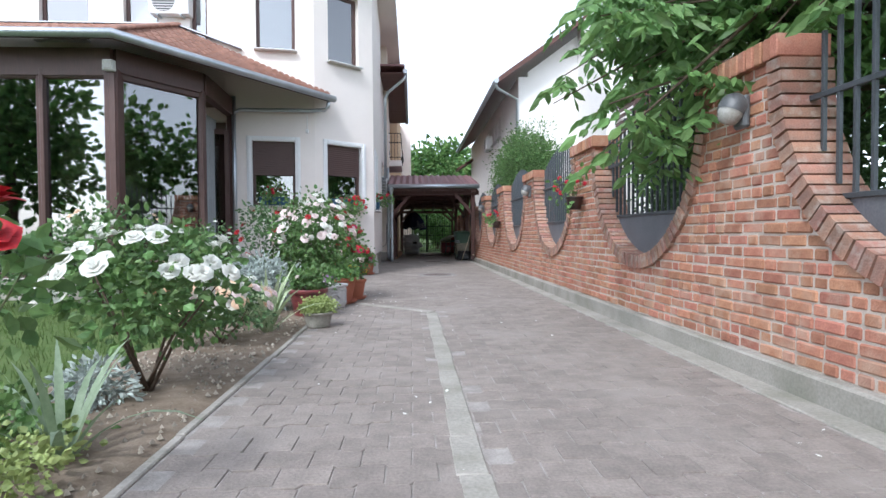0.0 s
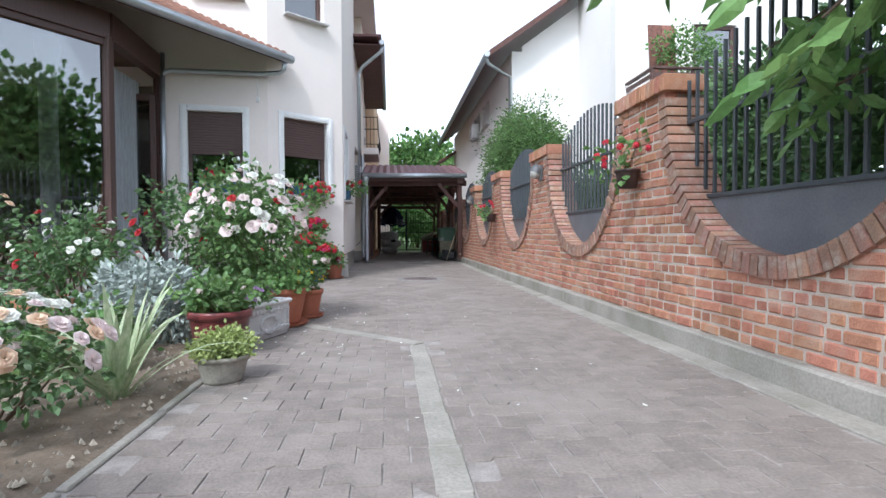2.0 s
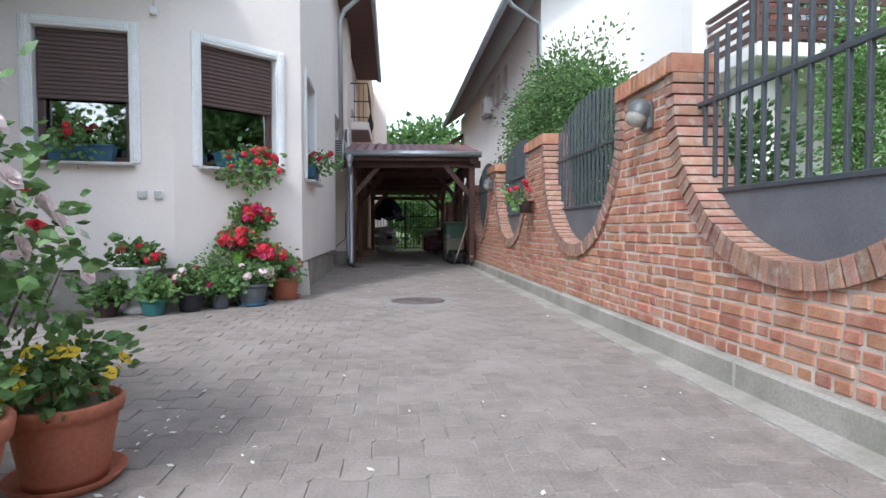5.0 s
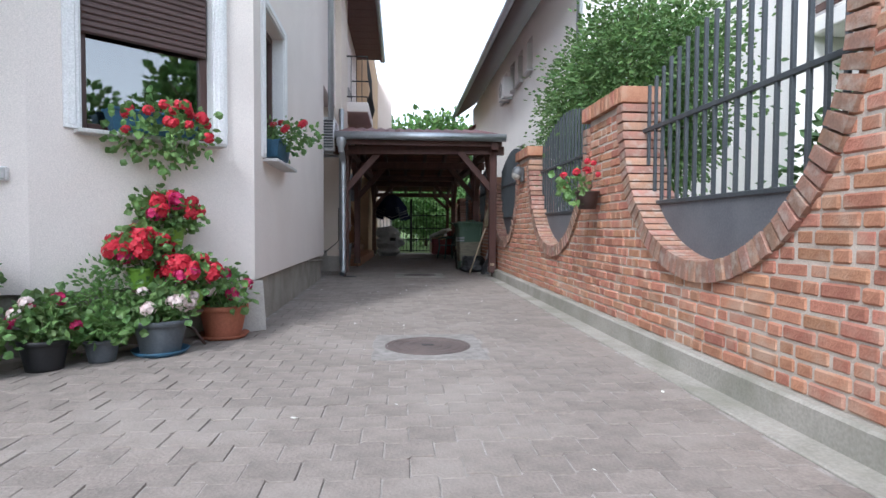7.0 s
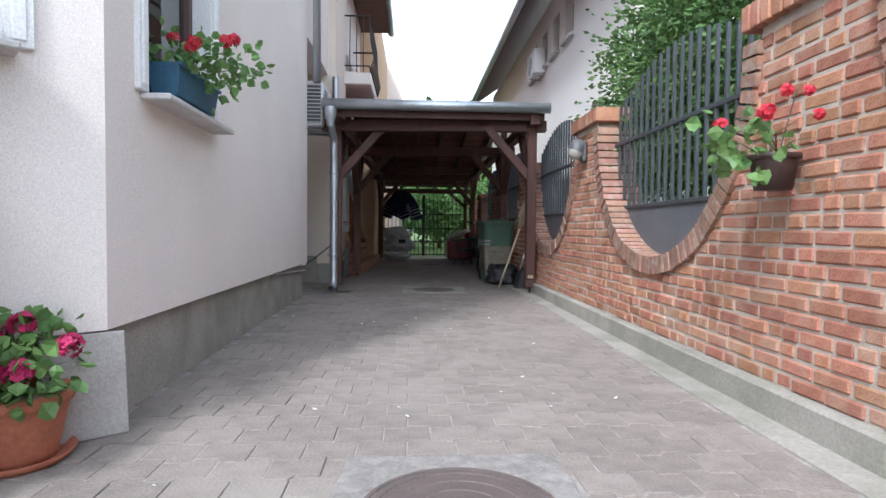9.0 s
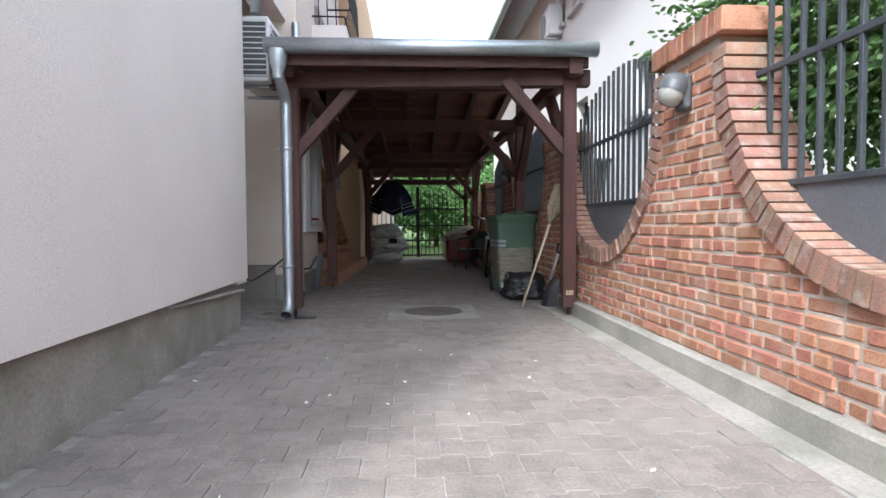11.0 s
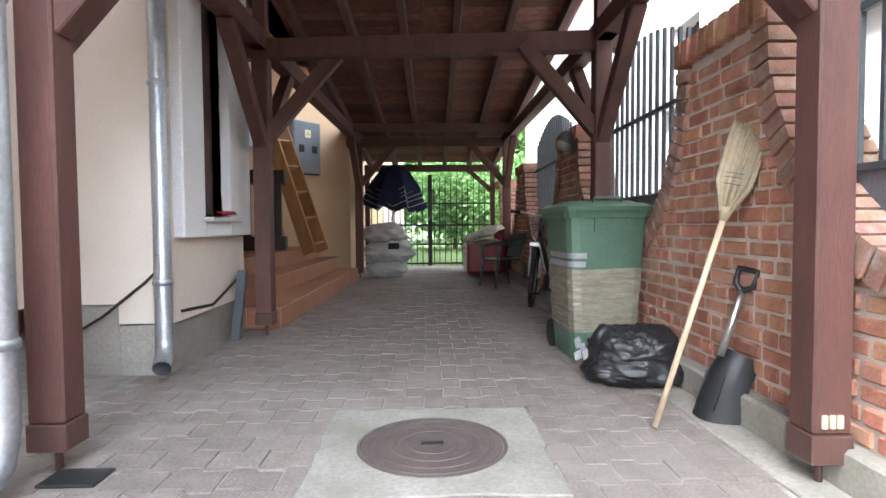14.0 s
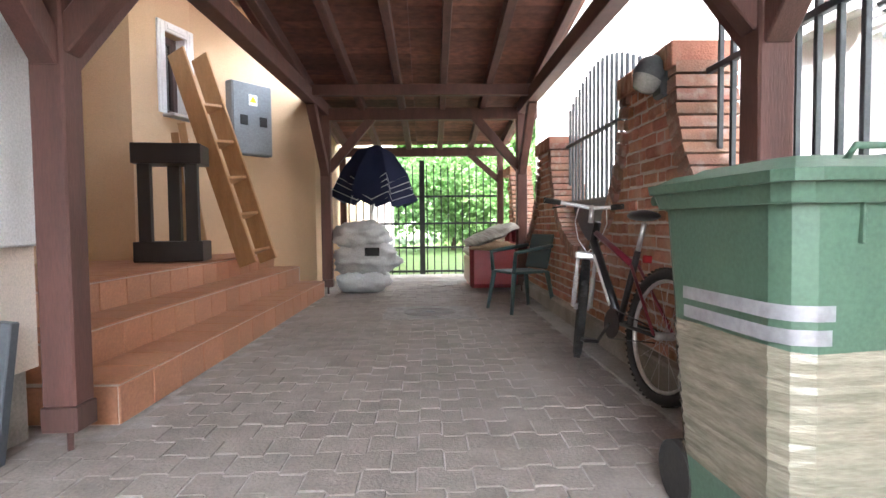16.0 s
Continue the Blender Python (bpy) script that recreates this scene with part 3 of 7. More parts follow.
def window_unit(name, m, x0, x1, z0, z1, shutter=0.0, surround=True, inset=0.14, mullion=False, label=""):
    """A window in a wall's frame: white surround, dark frame, pane, sill and a roller shutter drawn down part of the way."""
    w = thing(name, m, label or "dark brown framed window with white plaster surround", "window", kind="structure")
    if surround:
        s = Mesh()
        for bx in ((x0 - 0.1, x0, z0, z1 + 0.1), (x1, x1 + 0.1, z0, z1 + 0.1), (x0, x1, z1, z1 + 0.1)):
            s.box(((bx[0] + bx[1]) / 2, -0.012, (bx[2] + bx[3]) / 2), (bx[1] - bx[0], 0.03, bx[3] - bx[2]), None, 0.006)
            s.box(((bx[0] + bx[1]) / 2, -0.02, (bx[2] + bx[3]) / 2), (bx[1] - bx[0] - 0.05, 0.03, bx[3] - bx[2] - 0.05), None, 0.006)
        part("surround", s, WHITE, w, "white plaster surround")
        part("reveal", Mesh().box((x0 + 0.006, 0.06, (z0 + z1) / 2), (0.012, 0.13, z1 - z0)).box((x1 - 0.006, 0.06, (z0 + z1) / 2), (0.012, 0.13, z1 - z0)), WHITE, w)
    f = Mesh()
    for bx in ((x0, x0 + 0.07, z0, z1), (x1 - 0.07, x1, z0, z1), (x0 + 0.07, x1 - 0.07, z0, z0 + 0.07), (x0 + 0.07, x1 - 0.07, z1 - 0.07, z1)):
        f.box(((bx[0] + bx[1]) / 2, inset, (bx[2] + bx[3]) / 2), (bx[1] - bx[0], 0.06, bx[3] - bx[2]), None, 0.006)
    if mullion:
        f.box(((x0 + x1) / 2, inset, (z0 + z1) / 2), (0.06, 0.06, z1 - z0 - 0.14), None, 0.005)
    part("window_frame", f, BROWN, w)
    p = part("pane", Mesh().box(((x0 + x1) / 2, inset + 0.005, (z0 + z1) / 2), (x1 - x0 - 0.13, 0.006, z1 - z0 - 0.13)), PANE, w)
    p.visible_shadow = False
    part("window_sill", Mesh().box(((x0 + x1) / 2, -0.01, z0 - 0.02), (x1 - x0 + 0.08, 0.26, 0.03), None, 0.006), STONE, w)
    # Dark sheet behind the pane stands in for the unlit room.
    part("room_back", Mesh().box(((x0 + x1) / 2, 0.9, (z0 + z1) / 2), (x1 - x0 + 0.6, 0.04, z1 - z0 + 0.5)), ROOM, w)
    if shutter:
        n = int((z1 - z0) * shutter / 0.045)
        sh = part("roller_shutter", Mesh().box(((x0 + x1) / 2, inset - 0.055, z1 - n * 0.0225), (x1 - x0 - 0.06, 0.012, n * 0.045)), SHUTTER, w, "brown roller shutter drawn part of the way down")
        slat = Mesh().box((0, 0, 0), (x1 - x0 - 0.06, 0.016, 0.037), None, 0.007).data("slat", SHUTTER)
        for i in range(n):
            piece("slat", slat, sh, pose((x0 + x1) / 2, inset - 0.066, z1 - (i + 0.5) * 0.045))
    return w


def facade(name, p, q, holes, z0=0.43, z1=TOP, material=None, thick=0.3):
    m, L = wall_frame(p, q)
    o = wall_with_holes(Mesh(), L, z0, z1, holes, thick, m).ob(name, material or PLASTER)
    tagged(o, "smooth pale pink-cream plastered house wall", "house wall", kind="structure")
    return m, L


mA, LA = facade("wall_front", P_A0, P_B0, [(0.5, 1.4, 1.55, 2.92), (0.62, 1.42, 4.85, 6.3)])
window_unit("window_1", mA, 0.5, 1.4, 1.55, 2.92, 0.55)
window_unit("window_2", mA, 0.62, 1.42, 4.85, 6.3, 0, False)
mB, LB = facade("wall_bay", P_B0, P_C1, [(0.30, 1.24, 1.55, 2.92), (0.36, 1.18, 4.75, 6.3)])
window_unit("window_3", mB, 0.30, 1.24, 1.55, 2.92, 0.5)
window_unit("window_4", mB, 0.36, 1.18, 4.75, 6.3, 0, False)
mC, LC = facade("wall_driveway", P_C1, (-1.15, 17.7), [(0.36, 1.31, 1.52, 2.9)])
window_unit("window_5", mC, 0.36, 1.31, 1.52, 2.9, 0.0)
g = Mesh()
for p, q in ((P_A0, P_B0), (P_B0, P_C1), (P_C1, (-1.15, 17.66))):
    m, L = wall_frame(p, q)
    g.box((L / 2, 0.19, 0.19), (L - 0.03, 0.28, 0.46), m, 0.012)
tagged(g.ob("plinth", CONC), "rough grey concrete plinth under the plaster", "plinth", kind="structure")
tagged(Mesh().beam((-1.18, 16.05, 0.405), (-1.175, 17.6, 0.335), 0.05, 0.02, 0.004).ob("loose_strip", CONC_L), "loose pale edging strip sagging from the plinth", "strip", kind="structure")
g = Mesh()
g.box((-1.5, 17.56, 4.0), (0.68, 0.28, 7.2))
tagged(g.ob("wall_return", PLASTER), "short plastered return of the house wall", "house wall", kind="structure")
facade("wall_recess", (-1.78, 17.71), (-1.78, 19.52), [], material=PLASTER_C)
facade("wall_recess_back", (-1.78, 19.52), (-1.045, 19.52), [], material=PLASTER_C)
m, L = facade("wall_side_block", (-1.03, 19.54), (-1.03, 20.92), [(0.42, 0.9, 0.96, 2.6)], 0.3, material=PLASTER_C)
window_unit("window_6", m, 0.42, 0.9, 0.96, 2.6, 0, False, 0.09)
part("casement", Mesh().box((0.79, 0.075, 1.78), (0.14, 0.05, 1.6), None, 0.006).box((0.62, 0.075, 1.03), (0.3, 0.05, 0.1), None, 0.006), BROWN, bpy.data.objects["window_6"])
g = Mesh()
for bx in ((0.08, 0.42, 0.82, 2.8), (0.9, 1.37, 0.82, 2.8), (0.42, 0.9, 0.82, 0.955), (0.42, 0.9, 2.6, 2.8)):
    g.box(((bx[0] + bx[1]) / 2, 0.06, (bx[2] + bx[3]) / 2), (bx[1] - bx[0], 0.26, bx[3] - bx[2]), m, 0.008)
tagged(g.ob("window_box_frame", WHITE), "thick white rendered surround projecting round the window", "window surround", kind="structure")
g = Mesh().box((-2.15, 20.9, 3.9), (1.9, 0.2, 7.2))
tagged(g.ob("wall_block_end", PLASTER), "plastered end wall of the projecting window block", "house wall", kind="structure")
g = Mesh().box((-1.9, 18.5, 0.2), (0.3, 1.6, 0.46), None, 0.01).box((-1.42, 19.68, 0.18), (0.76, 0.26, 0.5), None, 0.01).box((-1.2, 20.22, 0.1), (0.27, 1.36, 0.44), None, 0.01)
tagged(g.ob("plinth_recess", CONC), "rough grey concrete plinth in the recess", "plinth", kind="structure")
for nm, p, q, hs in (("wall_landing", (-3.4, 23.8), (-2.13, 23.93), []), ("wall_stair_window", (-2.13, 23.93), (-1.89, 24.73), [(0.44, 0.76, 2.05, 2.88)]),
                     ("wall_meter", (-1.89, 24.73), (-0.84, 26.09), []), ("wall_far", (-0.84, 26.09), (-0.8, 33.0), [])):
    m, L = facade(nm, p, q, hs, 0.0, 7.4, PLASTER_O)
    bpy.data.objects[nm]["label"] = "warm ochre plastered house wall under the carport"
    if hs:
        window_unit("window_7", m, 0.44, 0.76, 2.05, 2.88, 0, True)
g = Mesh().box((-3.1, 22.4, 3.5), (0.2, 3.0, 7.4))
tagged(g.ob("wall_landing_side", PLASTER_O), "ochre plastered wall beside the landing", "house wall", kind="structure")
# Assumed ceiling, added to keep sky light off the landing walls.
g = Mesh().box((-2.1, 23.4, 3.42), (1.9, 5.0, 0.14))
tagged(g.ob("landing_ceiling", PLASTER_O), "added ochre ceiling closing the landing off from sky light", "ceiling", kind="structure")
# steps
steps = thing("steps", None, "three terracotta-tiled steps up to the house entrance", "steps", kind="structure")
S0, S1 = Vector((-0.745, 21.02, 0)), Vector((-0.64, 25.6, 0))
RISE = 0.19
m_step = pose(S0.x, S0.y, 0, 0, 0, math.degrees(math.atan2(S1.y - S0.y, S1.x - S0.x)))
L_STEP = (S1 - S0).length
for i in range(3):
    z = RISE * (i + 1)
    deep = 2.6 - 0.31 * i
    part("step", Mesh().box((L_STEP / 2, 0.31 * i + deep / 2 + 0.01, z / 2 - 0.006), (L_STEP - 0.01, deep, z - 0.008), m_step), GROUT, steps)
tile_r = Mesh().box((0, 0, 0), (0.292, 0.012, 0.172), None, 0.003).data("tile", TILE)
tile_t = Mesh().box((0, 0, 0), (0.292, 0.312, 0.012), None, 0.003).data("tile", TILE)
for i in range(3):
    for j in range(int(L_STEP / 0.3)):
        piece("tile", tile_r, steps, m_step @ pose(0.15 + j * 0.3, 0.31 * i + 0.006, RISE * i + 0.089))
        for r in range(1 if i < 2 else 5):
            piece("tile", tile_t, steps, m_step @ pose(0.15 + j * 0.3, 0.31 * i + 0.155 + r * 0.315, RISE * (i + 1)))
for i in range(3):
    for j in range(2):
        piece("tile", tile_r, steps, m_step @ pose(0.004, 0.31 * i + 0.16 + j * 0.3, RISE * i + 0.089, 0, 0, 90))

# ---- conservatory ----
G0, G1, G2 = Vector((-10, 7.75, 3.84)), Vector((-4.5, 7.75, 3.84)), Vector((-1.9, 11.55, 3.84))
T0, T1, T2 = Vector((-10, 11.3, 5.2)), Vector((-5.0, 11.3, 5.2)), Vector((-3.7, 11.42, 4.75))
T3 = Vector((-1.95, 11.85, 3.98))
roof = thing("conservatory_roof", None, "low clay-tiled roof with zinc gutter over the conservatory", "roof", kind="structure")
deck = Mesh()
dn = Vector((0, 0, -0.09))
for a, b, c, e in ((G0, G1, T1, T0), (G1, G2, T3, T1)):
    q = [a, b, c, e]
    deck.add([p + dn for p in q] + [p - Vector((0, 0, 0.02)) for p in q], [(3, 2, 1, 0), (4, 5, 6, 7), (0, 1, 5, 4), (1, 2, 6, 5), (2, 3, 7, 6), (3, 0, 4, 7)])
part("deck", deck, BROWN, roof)
tiles = Mesh()
for a, b, c, e, nu in ((G0, G1, T1, T0, 30), (G1, G2, T3, T1, 26)):
    nv = 10
    for i in range(nu):
        for j in range(nv):
            def at(u, v):
                return a.lerp(b, u).lerp(e.lerp(c, u), v)
            u0, u1, v0, v1 = i / nu, (i + 0.97) / nu, j / nv, (j + 1.08) / nv
            seg = 5
            vs = []
            for v, up in ((v0, 0.035), (min(v1, 1.0), 0.012)):
                for s in range(seg + 1):
                    w = s / seg
                    vs.append(at(u0 + (u1 - u0) * w, v) + Vector((0, 0, up + 0.035 * math.sin(math.pi * w))))
            fs = [(s, s + 1, seg + 2 + s, seg + 1 + s) for s in range(seg)]
            nn = len(vs)
            vs += [vs[s] - Vector((0, 0, 0.022)) for s in range(seg + 1)]
            fs += [(nn + s, nn + s + 1, s + 1, s) for s in range(seg)]
            tiles.add(vs, fs)
tagged(part("tile_course", tiles, ROOF, roof), kind="stuff")
hip = Mesh()
for j in range(9):
    p = G1.lerp(T1, (j + 0.5) / 9)
    hip.beam(G1.lerp(T1, j / 9) + Vector((0, 0, 0.06)), G1.lerp(T1, (j + 1.05) / 9) + Vector((0, 0, 0.08)), 0.2, 0.06, 0.02)
part("hip_tile", hip, ROOF, roof)
gut = Mesh()
o = Vector((0.05, -0.08, -0.03))
gut.tube([G0 + Vector((0, -0.08, -0.03)), G1 + o, G2 + Vector((0.08, -0.02, -0.03))], 0.07, 10)
part("gutter", gut, ZINC, roof, "zinc half-round gutter")
part("flashing", Mesh().beam(T1 + Vector((0, -0.05, 0.05)), T2 + Vector((0, -0.05, 0.05)), 0.14, 0.03).beam(T0 + Vector((0, -0.05, 0.05)), T1 + Vector((0, -0.05, 0.05)), 0.14, 0.03), ZINC, roof)
C0, C1, C2, C3 = Vector((-10, 8.25, 0)), Vector((-4.72, 8.25, 0)), Vector((-3.87, 9.5, 0)), Vector((-3.95, 11.35, 0))
cons = thing("conservatory", None, "glazed conservatory with dark red-brown frames and large panes", "conservatory", kind="structure")
fr = Mesh()
fr.beam(C0 + Vector((0, 0, 3.55)), C1 + Vector((0, 0, 3.55)), 0.16, 0.42).beam(C1 + Vector((0, 0, 3.58)), C2 + Vector((0, 0, 3.58)), 0.16, 0.36)
fr.beam(C2 + Vector((0, 0, 3.58)), C3 + Vector((0, 0, 3.58)), 0.16, 0.36)
part("lintel", fr, BROWN, cons)
part("low_wall", Mesh().beam(C0 + Vector((0, 0, 0.12)), C1 + Vector((0, 0, 0.12)), 0.2, 0.34).beam(C1 + Vector((0, 0, 0.12)), C2 + Vector((0, 0, 0.12)), 0.2, 0.34), CONC, cons)
for p in (C1, C2, C1.lerp(C0, 0.2), C1.lerp(C0, 0.42), C1.lerp(C0, 0.64), C3):
    w = 0.2 if p is C1 else 0.12
    part("post", Mesh().box((p.x, p.y, 1.75), (w, w, 3.4), None, 0.01).box((p.x + 0.03, p.y - w / 2, 1.75), (w * 0.5, 0.05, 3.4), None, 0.008), BROWN, cons)
for a, b in ((C0, C1), (C1, C2)):
    d = (b - a).normalized() * 0.06
    pm, L = wall_frame((a.x, a.y), (b.x, b.y))
    pn = part("pane", Mesh().box((L / 2, 0.0, 1.8), (L - 0.1, 0.008, 3.0), pm), PANE, cons)
    pn.visible_shadow = False
    part("transom", Mesh().box((L / 2, 0, 0.33), (L - 0.1, 0.09, 0.09), pm, 0.008).box((L / 2, 0, 3.36), (L - 0.1, 0.09, 0.09), pm, 0.008), BROWN, cons)
part("floor", Mesh().box((-7, 9.8, 0.06), (6.2, 3.1, 0.1)), TILE, cons)
# Back wall and ceiling carry the indoor dimness in their colour.
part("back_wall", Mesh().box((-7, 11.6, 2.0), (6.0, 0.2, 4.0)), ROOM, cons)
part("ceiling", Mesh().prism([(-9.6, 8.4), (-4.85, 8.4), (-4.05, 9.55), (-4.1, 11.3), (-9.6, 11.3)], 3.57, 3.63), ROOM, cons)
leafm, L = wall_frame((C2.x, C2.y), (C3.x, C3.y))
dr = thing("door_1", leafm, "open glazed balcony door in a dark brown frame", "door", kind="structure")
for x, rot in ((0.05, 78), (1.72, 100)):
    m = pose(x, 0, 0, 0, 0, rot)
    f = Mesh()
    for bx in ((0, 0.09, 0.2, 3.1), (0.61, 0.7, 0.2, 3.1), (0.09, 0.61, 0.2, 0.35), (0.09, 0.61, 3.0, 3.1)):
        f.box(((bx[0] + bx[1]) / 2, 0, (bx[2] + bx[3]) / 2), (bx[1] - bx[0], 0.06, bx[3] - bx[2]), m, 0.006)
    lf = part("leaf_frame", f, BROWN, dr)
    pp = part("pane", Mesh().box((0.35, 0, 1.7), (0.53, 0.006, 2.7), m), PANE, dr)
    pp.visible_shadow = False
    part("door_handle", Mesh().tube([(0.64, -0.03, 1.25), (0.64, -0.08, 1.25), (0.54, -0.08, 1.25)], 0.012, 6, m=m), LAMP_B, dr)
# upper house wall behind the conservatory roof and the side wings
m, L = facade("wall_upper", (-12, 11.5), P_A0, [(4.2, 5.2, 4.95, 6.4), (5.9, 6.6, 5.05, 6.4), (7.25, 7.6, 4.9, 6.4)], 3.3)
window_unit("window_8", m, 4.2, 5.2, 4.95, 6.4, 0, False)
window_unit("window_9", m, 5.9, 6.6, 5.05, 6.4, 0, False)
window_unit("window_10", m, 7.25, 7.6, 4.9, 6.4, 0, False)
g = Mesh().box((-6.2, 19.5, 7.7), (11.2, 16.6, 0.2)).box((-11.9, 19, 3.7), (0.3, 15, 7.4)).box((-6, 33, 3.7), (11.6, 0.3, 7.4))
tagged(g.ob("house_shell", PLASTER), "plain plastered rear of the house with flat top", "house wall", kind="structure")
# eave and upper storey over the carport side
m, L = facade("wall_upper_side", (-1.15, 17.5), (-1.15, 25.0), [(3.6, 4.5, 4.15, 6.2)], 3.35, 6.2)
window_unit("door_balcony", m, 3.6, 4.5, 4.15, 6.2, 0, False)
eave = thing("eave", None, "dark brown boarded eave with zinc gutter and bent downpipes", "eave", kind="structure")
e = Mesh()
for i in range(16):
    e.box((-0.78, 17.6 + i * 0.5, 6.05 - 0.0), (0.75, 0.49, 0.03), pose(0, 0, 0), 0.004)
e.box((-0.42, 21.4, 6.1), (0.04, 8.1, 0.2), None, 0.005)
part("soffit", e, WOOD_D, eave)
part("roof_sheet", Mesh().box((-0.85, 21.4, 6.3), (0.95, 8.1, 0.06), Matrix.Translation((0, 0, 0))), ROOF_D, eave)
part("gutter", Mesh().tube([(-0.36, 17.3, 6.1), (-0.36, 25.6, 6.1)], 0.07, 10), ZINC, eave)
part("downpipe", Mesh().tube([(-0.36, 17.5, 6.05), (-0.4, 17.5, 5.9), (-0.92, 17.62, 5.5), (-1.02, 17.66, 5.3), (-1.02, 17.66, 2.75)], 0.05, 10), ZINC, eave)
balc = thing("balcony", None, "small balcony with black wrought-iron railing and plaster slab", "balcony", kind="structure")
part("slab", Mesh().box((-0.85, 21.8, 3.62), (0.6, 2.2, 0.22), None, 0.02), PLASTER, balc)
part("handrail", Mesh().tube([(-1.1, 20.72, 4.75), (-0.58, 20.72, 4.75), (-0.58, 22.88, 4.75), (-1.1, 22.88, 4.75)], 0.018, 6).tube([(-1.1, 20.72, 3.85), (-0.58, 20.72, 3.85), (-0.58, 22.88, 3.85)], 0.014, 6), BLACK, balc)
for i in range(18):
    y = 20.74 + i * 0.126
    part("baluster", Mesh().tube([(-0.58, y, 3.73), (-0.5, y, 4.0), (-0.56, y, 4.3), (-0.58, y, 4.75)], 0.008, 5), BLACK, balc)
for i in range(4):
    part("baluster", Mesh().tube([(-1.05 + i * 0.12, 20.72, 3.73), (-1.05 + i * 0.12, 20.66, 4.0), (-1.05 + i * 0.12, 20.72, 4.75)], 0.008, 5), BLACK, balc)

# ---- carport ----
cp = thing("carport", None, "open carport of dark red-brown stained timber with braced posts", "carport", kind="structure")
LP = [(-0.83, 18.2), (-0.80, 20.75), (-0.64, 25.8)]
RP = [(1.85, 17.98), (1.88, 20.5), (1.88, 25.75)]
ZB = 2.28
for i, (x, y) in enumerate(LP + RP):
    part("post", Mesh().box((x, y, 1.245), (0.13, 0.13, 2.11), None, 0.008), WOOD_D, cp)
    part("post_shoe", Mesh().box((x, y, 0.14), (0.142, 0.142, 0.10), None, 0.005).tube([(x, y, -0.01), (x, y, 0.1)], 0.013, 8), BROWN, cp, "dark steel post shoe on a pin")
for i in range(3):
    part("reflector", Mesh().box((1.82 + i * 0.026, 17.912, 0.235), (0.02, 0.012, 0.045), None, 0.003), WOOD_P, cp, "yellowed reflector block")
for side in (LP, RP):
    for (xa, ya), (xb, yb) in zip(side, side[1:]):
        part("plate", Mesh().beam((xa, ya - 0.25, ZB + 0.08), (xb, yb + 0.25, ZB + 0.08), 0.13, 0.15), WOOD_D, cp)
        d = (Vector((xb, yb, 0)) - Vector((xa, ya, 0))).normalized()
        for (x, y), s in (((xa, ya), 1), ((xb, yb), -1)):
            a = Vector((x, y, 1.55)) + d * s * 0.03
            b = Vector((x, y, 2.3)) + d * s * 0.78
            part("brace", Mesh().beam(a, b, 0.1, 0.11), WOOD_D, cp)
for (xl, yl), (xr, yr) in zip(LP, RP):
    part("tie_beam", Mesh().beam((xl - 0.2, yl, ZB + 0.02), (xr + 0.2, yr, ZB + 0.02), 0.12, 0.15), WOOD_D, cp)
    for (x, y), s in (((xl, yl), 1), ((xr, yr), -1)):
        part("brace", Mesh().beam((x + s * 0.03, y, 1.6), (x + s * 0.62, y, ZB), 0.09, 0.11), WOOD_D, cp)
RIDGE_Y, RIDGE_Z = 20.9, 3.12
EAVE = [(17.78, 2.5), (27.85, 2.2)]
def roof_z(y):
    if y < RIDGE_Y:
        return EAVE[0][1] + (RIDGE_Z - EAVE[0][1]) * (y - EAVE[0][0]) / (RIDGE_Y - EAVE[0][0])
    return RIDGE_Z + (EAVE[1][1] - RIDGE_Z) * (y - RIDGE_Y) / (EAVE[1][0] - RIDGE_Y)
for i in range(6):
    u = i / 5
    xa = -0.8 + 2.7 * u
    xb = -0.62 + 2.5 * u
    part("rafter", Mesh().beam((xa, EAVE[0][0], EAVE[0][1] - 0.07), (xa, RIDGE_Y, RIDGE_Z - 0.07), 0.08, 0.13).beam((xa, RIDGE_Y, RIDGE_Z - 0.07), (xb, EAVE[1][0], EAVE[1][1] - 0.07), 0.08, 0.13), WOOD_D, cp)
boards = Mesh()
y = EAVE[0][0]
while y < EAVE[1][0] - 0.05:
    y2 = min(y + 0.135, EAVE[1][0])
    u = (y - EAVE[0][0]) / (EAVE[1][0] - EAVE[0][0])
    for xa, xb in ((-0.95 + 0.25 * u, 0.5), (0.505, 2.03)):
        za, zb = roof_z(y), roof_z(y2)
        vs = [(xa, y, za), (xb, y, za), (xb, y2 - 0.008, zb), (xa, y2 - 0.008, zb)]
        boards.add(vs + [(a, b, c + 0.022) for a, b, c in vs], [(3, 2, 1, 0), (4, 5, 6, 7), (0, 1, 5, 4), (2, 3, 7, 6), (1, 2, 6, 5), (3, 0, 4, 7)])
    y += 0.135
part("roof_boarding", boards, WOOD_R, cp, "rough red-brown roof boards")
sheet = Mesh()
nx = 56
for ya, yb in ((EAVE[0][0] - 0.08, RIDGE_Y), (RIDGE_Y, EAVE[1][0] + 0.1)):
    vs = []
    for yy in (ya, yb):
        for i in range(nx + 1):
            vs.append((-0.97 + 3.02 * i / nx, yy, roof_z(yy) + 0.06 + 0.022 * math.sin(i * math.pi / 2)))
    sheet.add(vs, [(i, i + 1, nx + 2 + i, nx + 1 + i) for i in range(nx)])
part("roof_sheet", sheet, ROOF_D, cp, "dark red corrugated roof sheet")
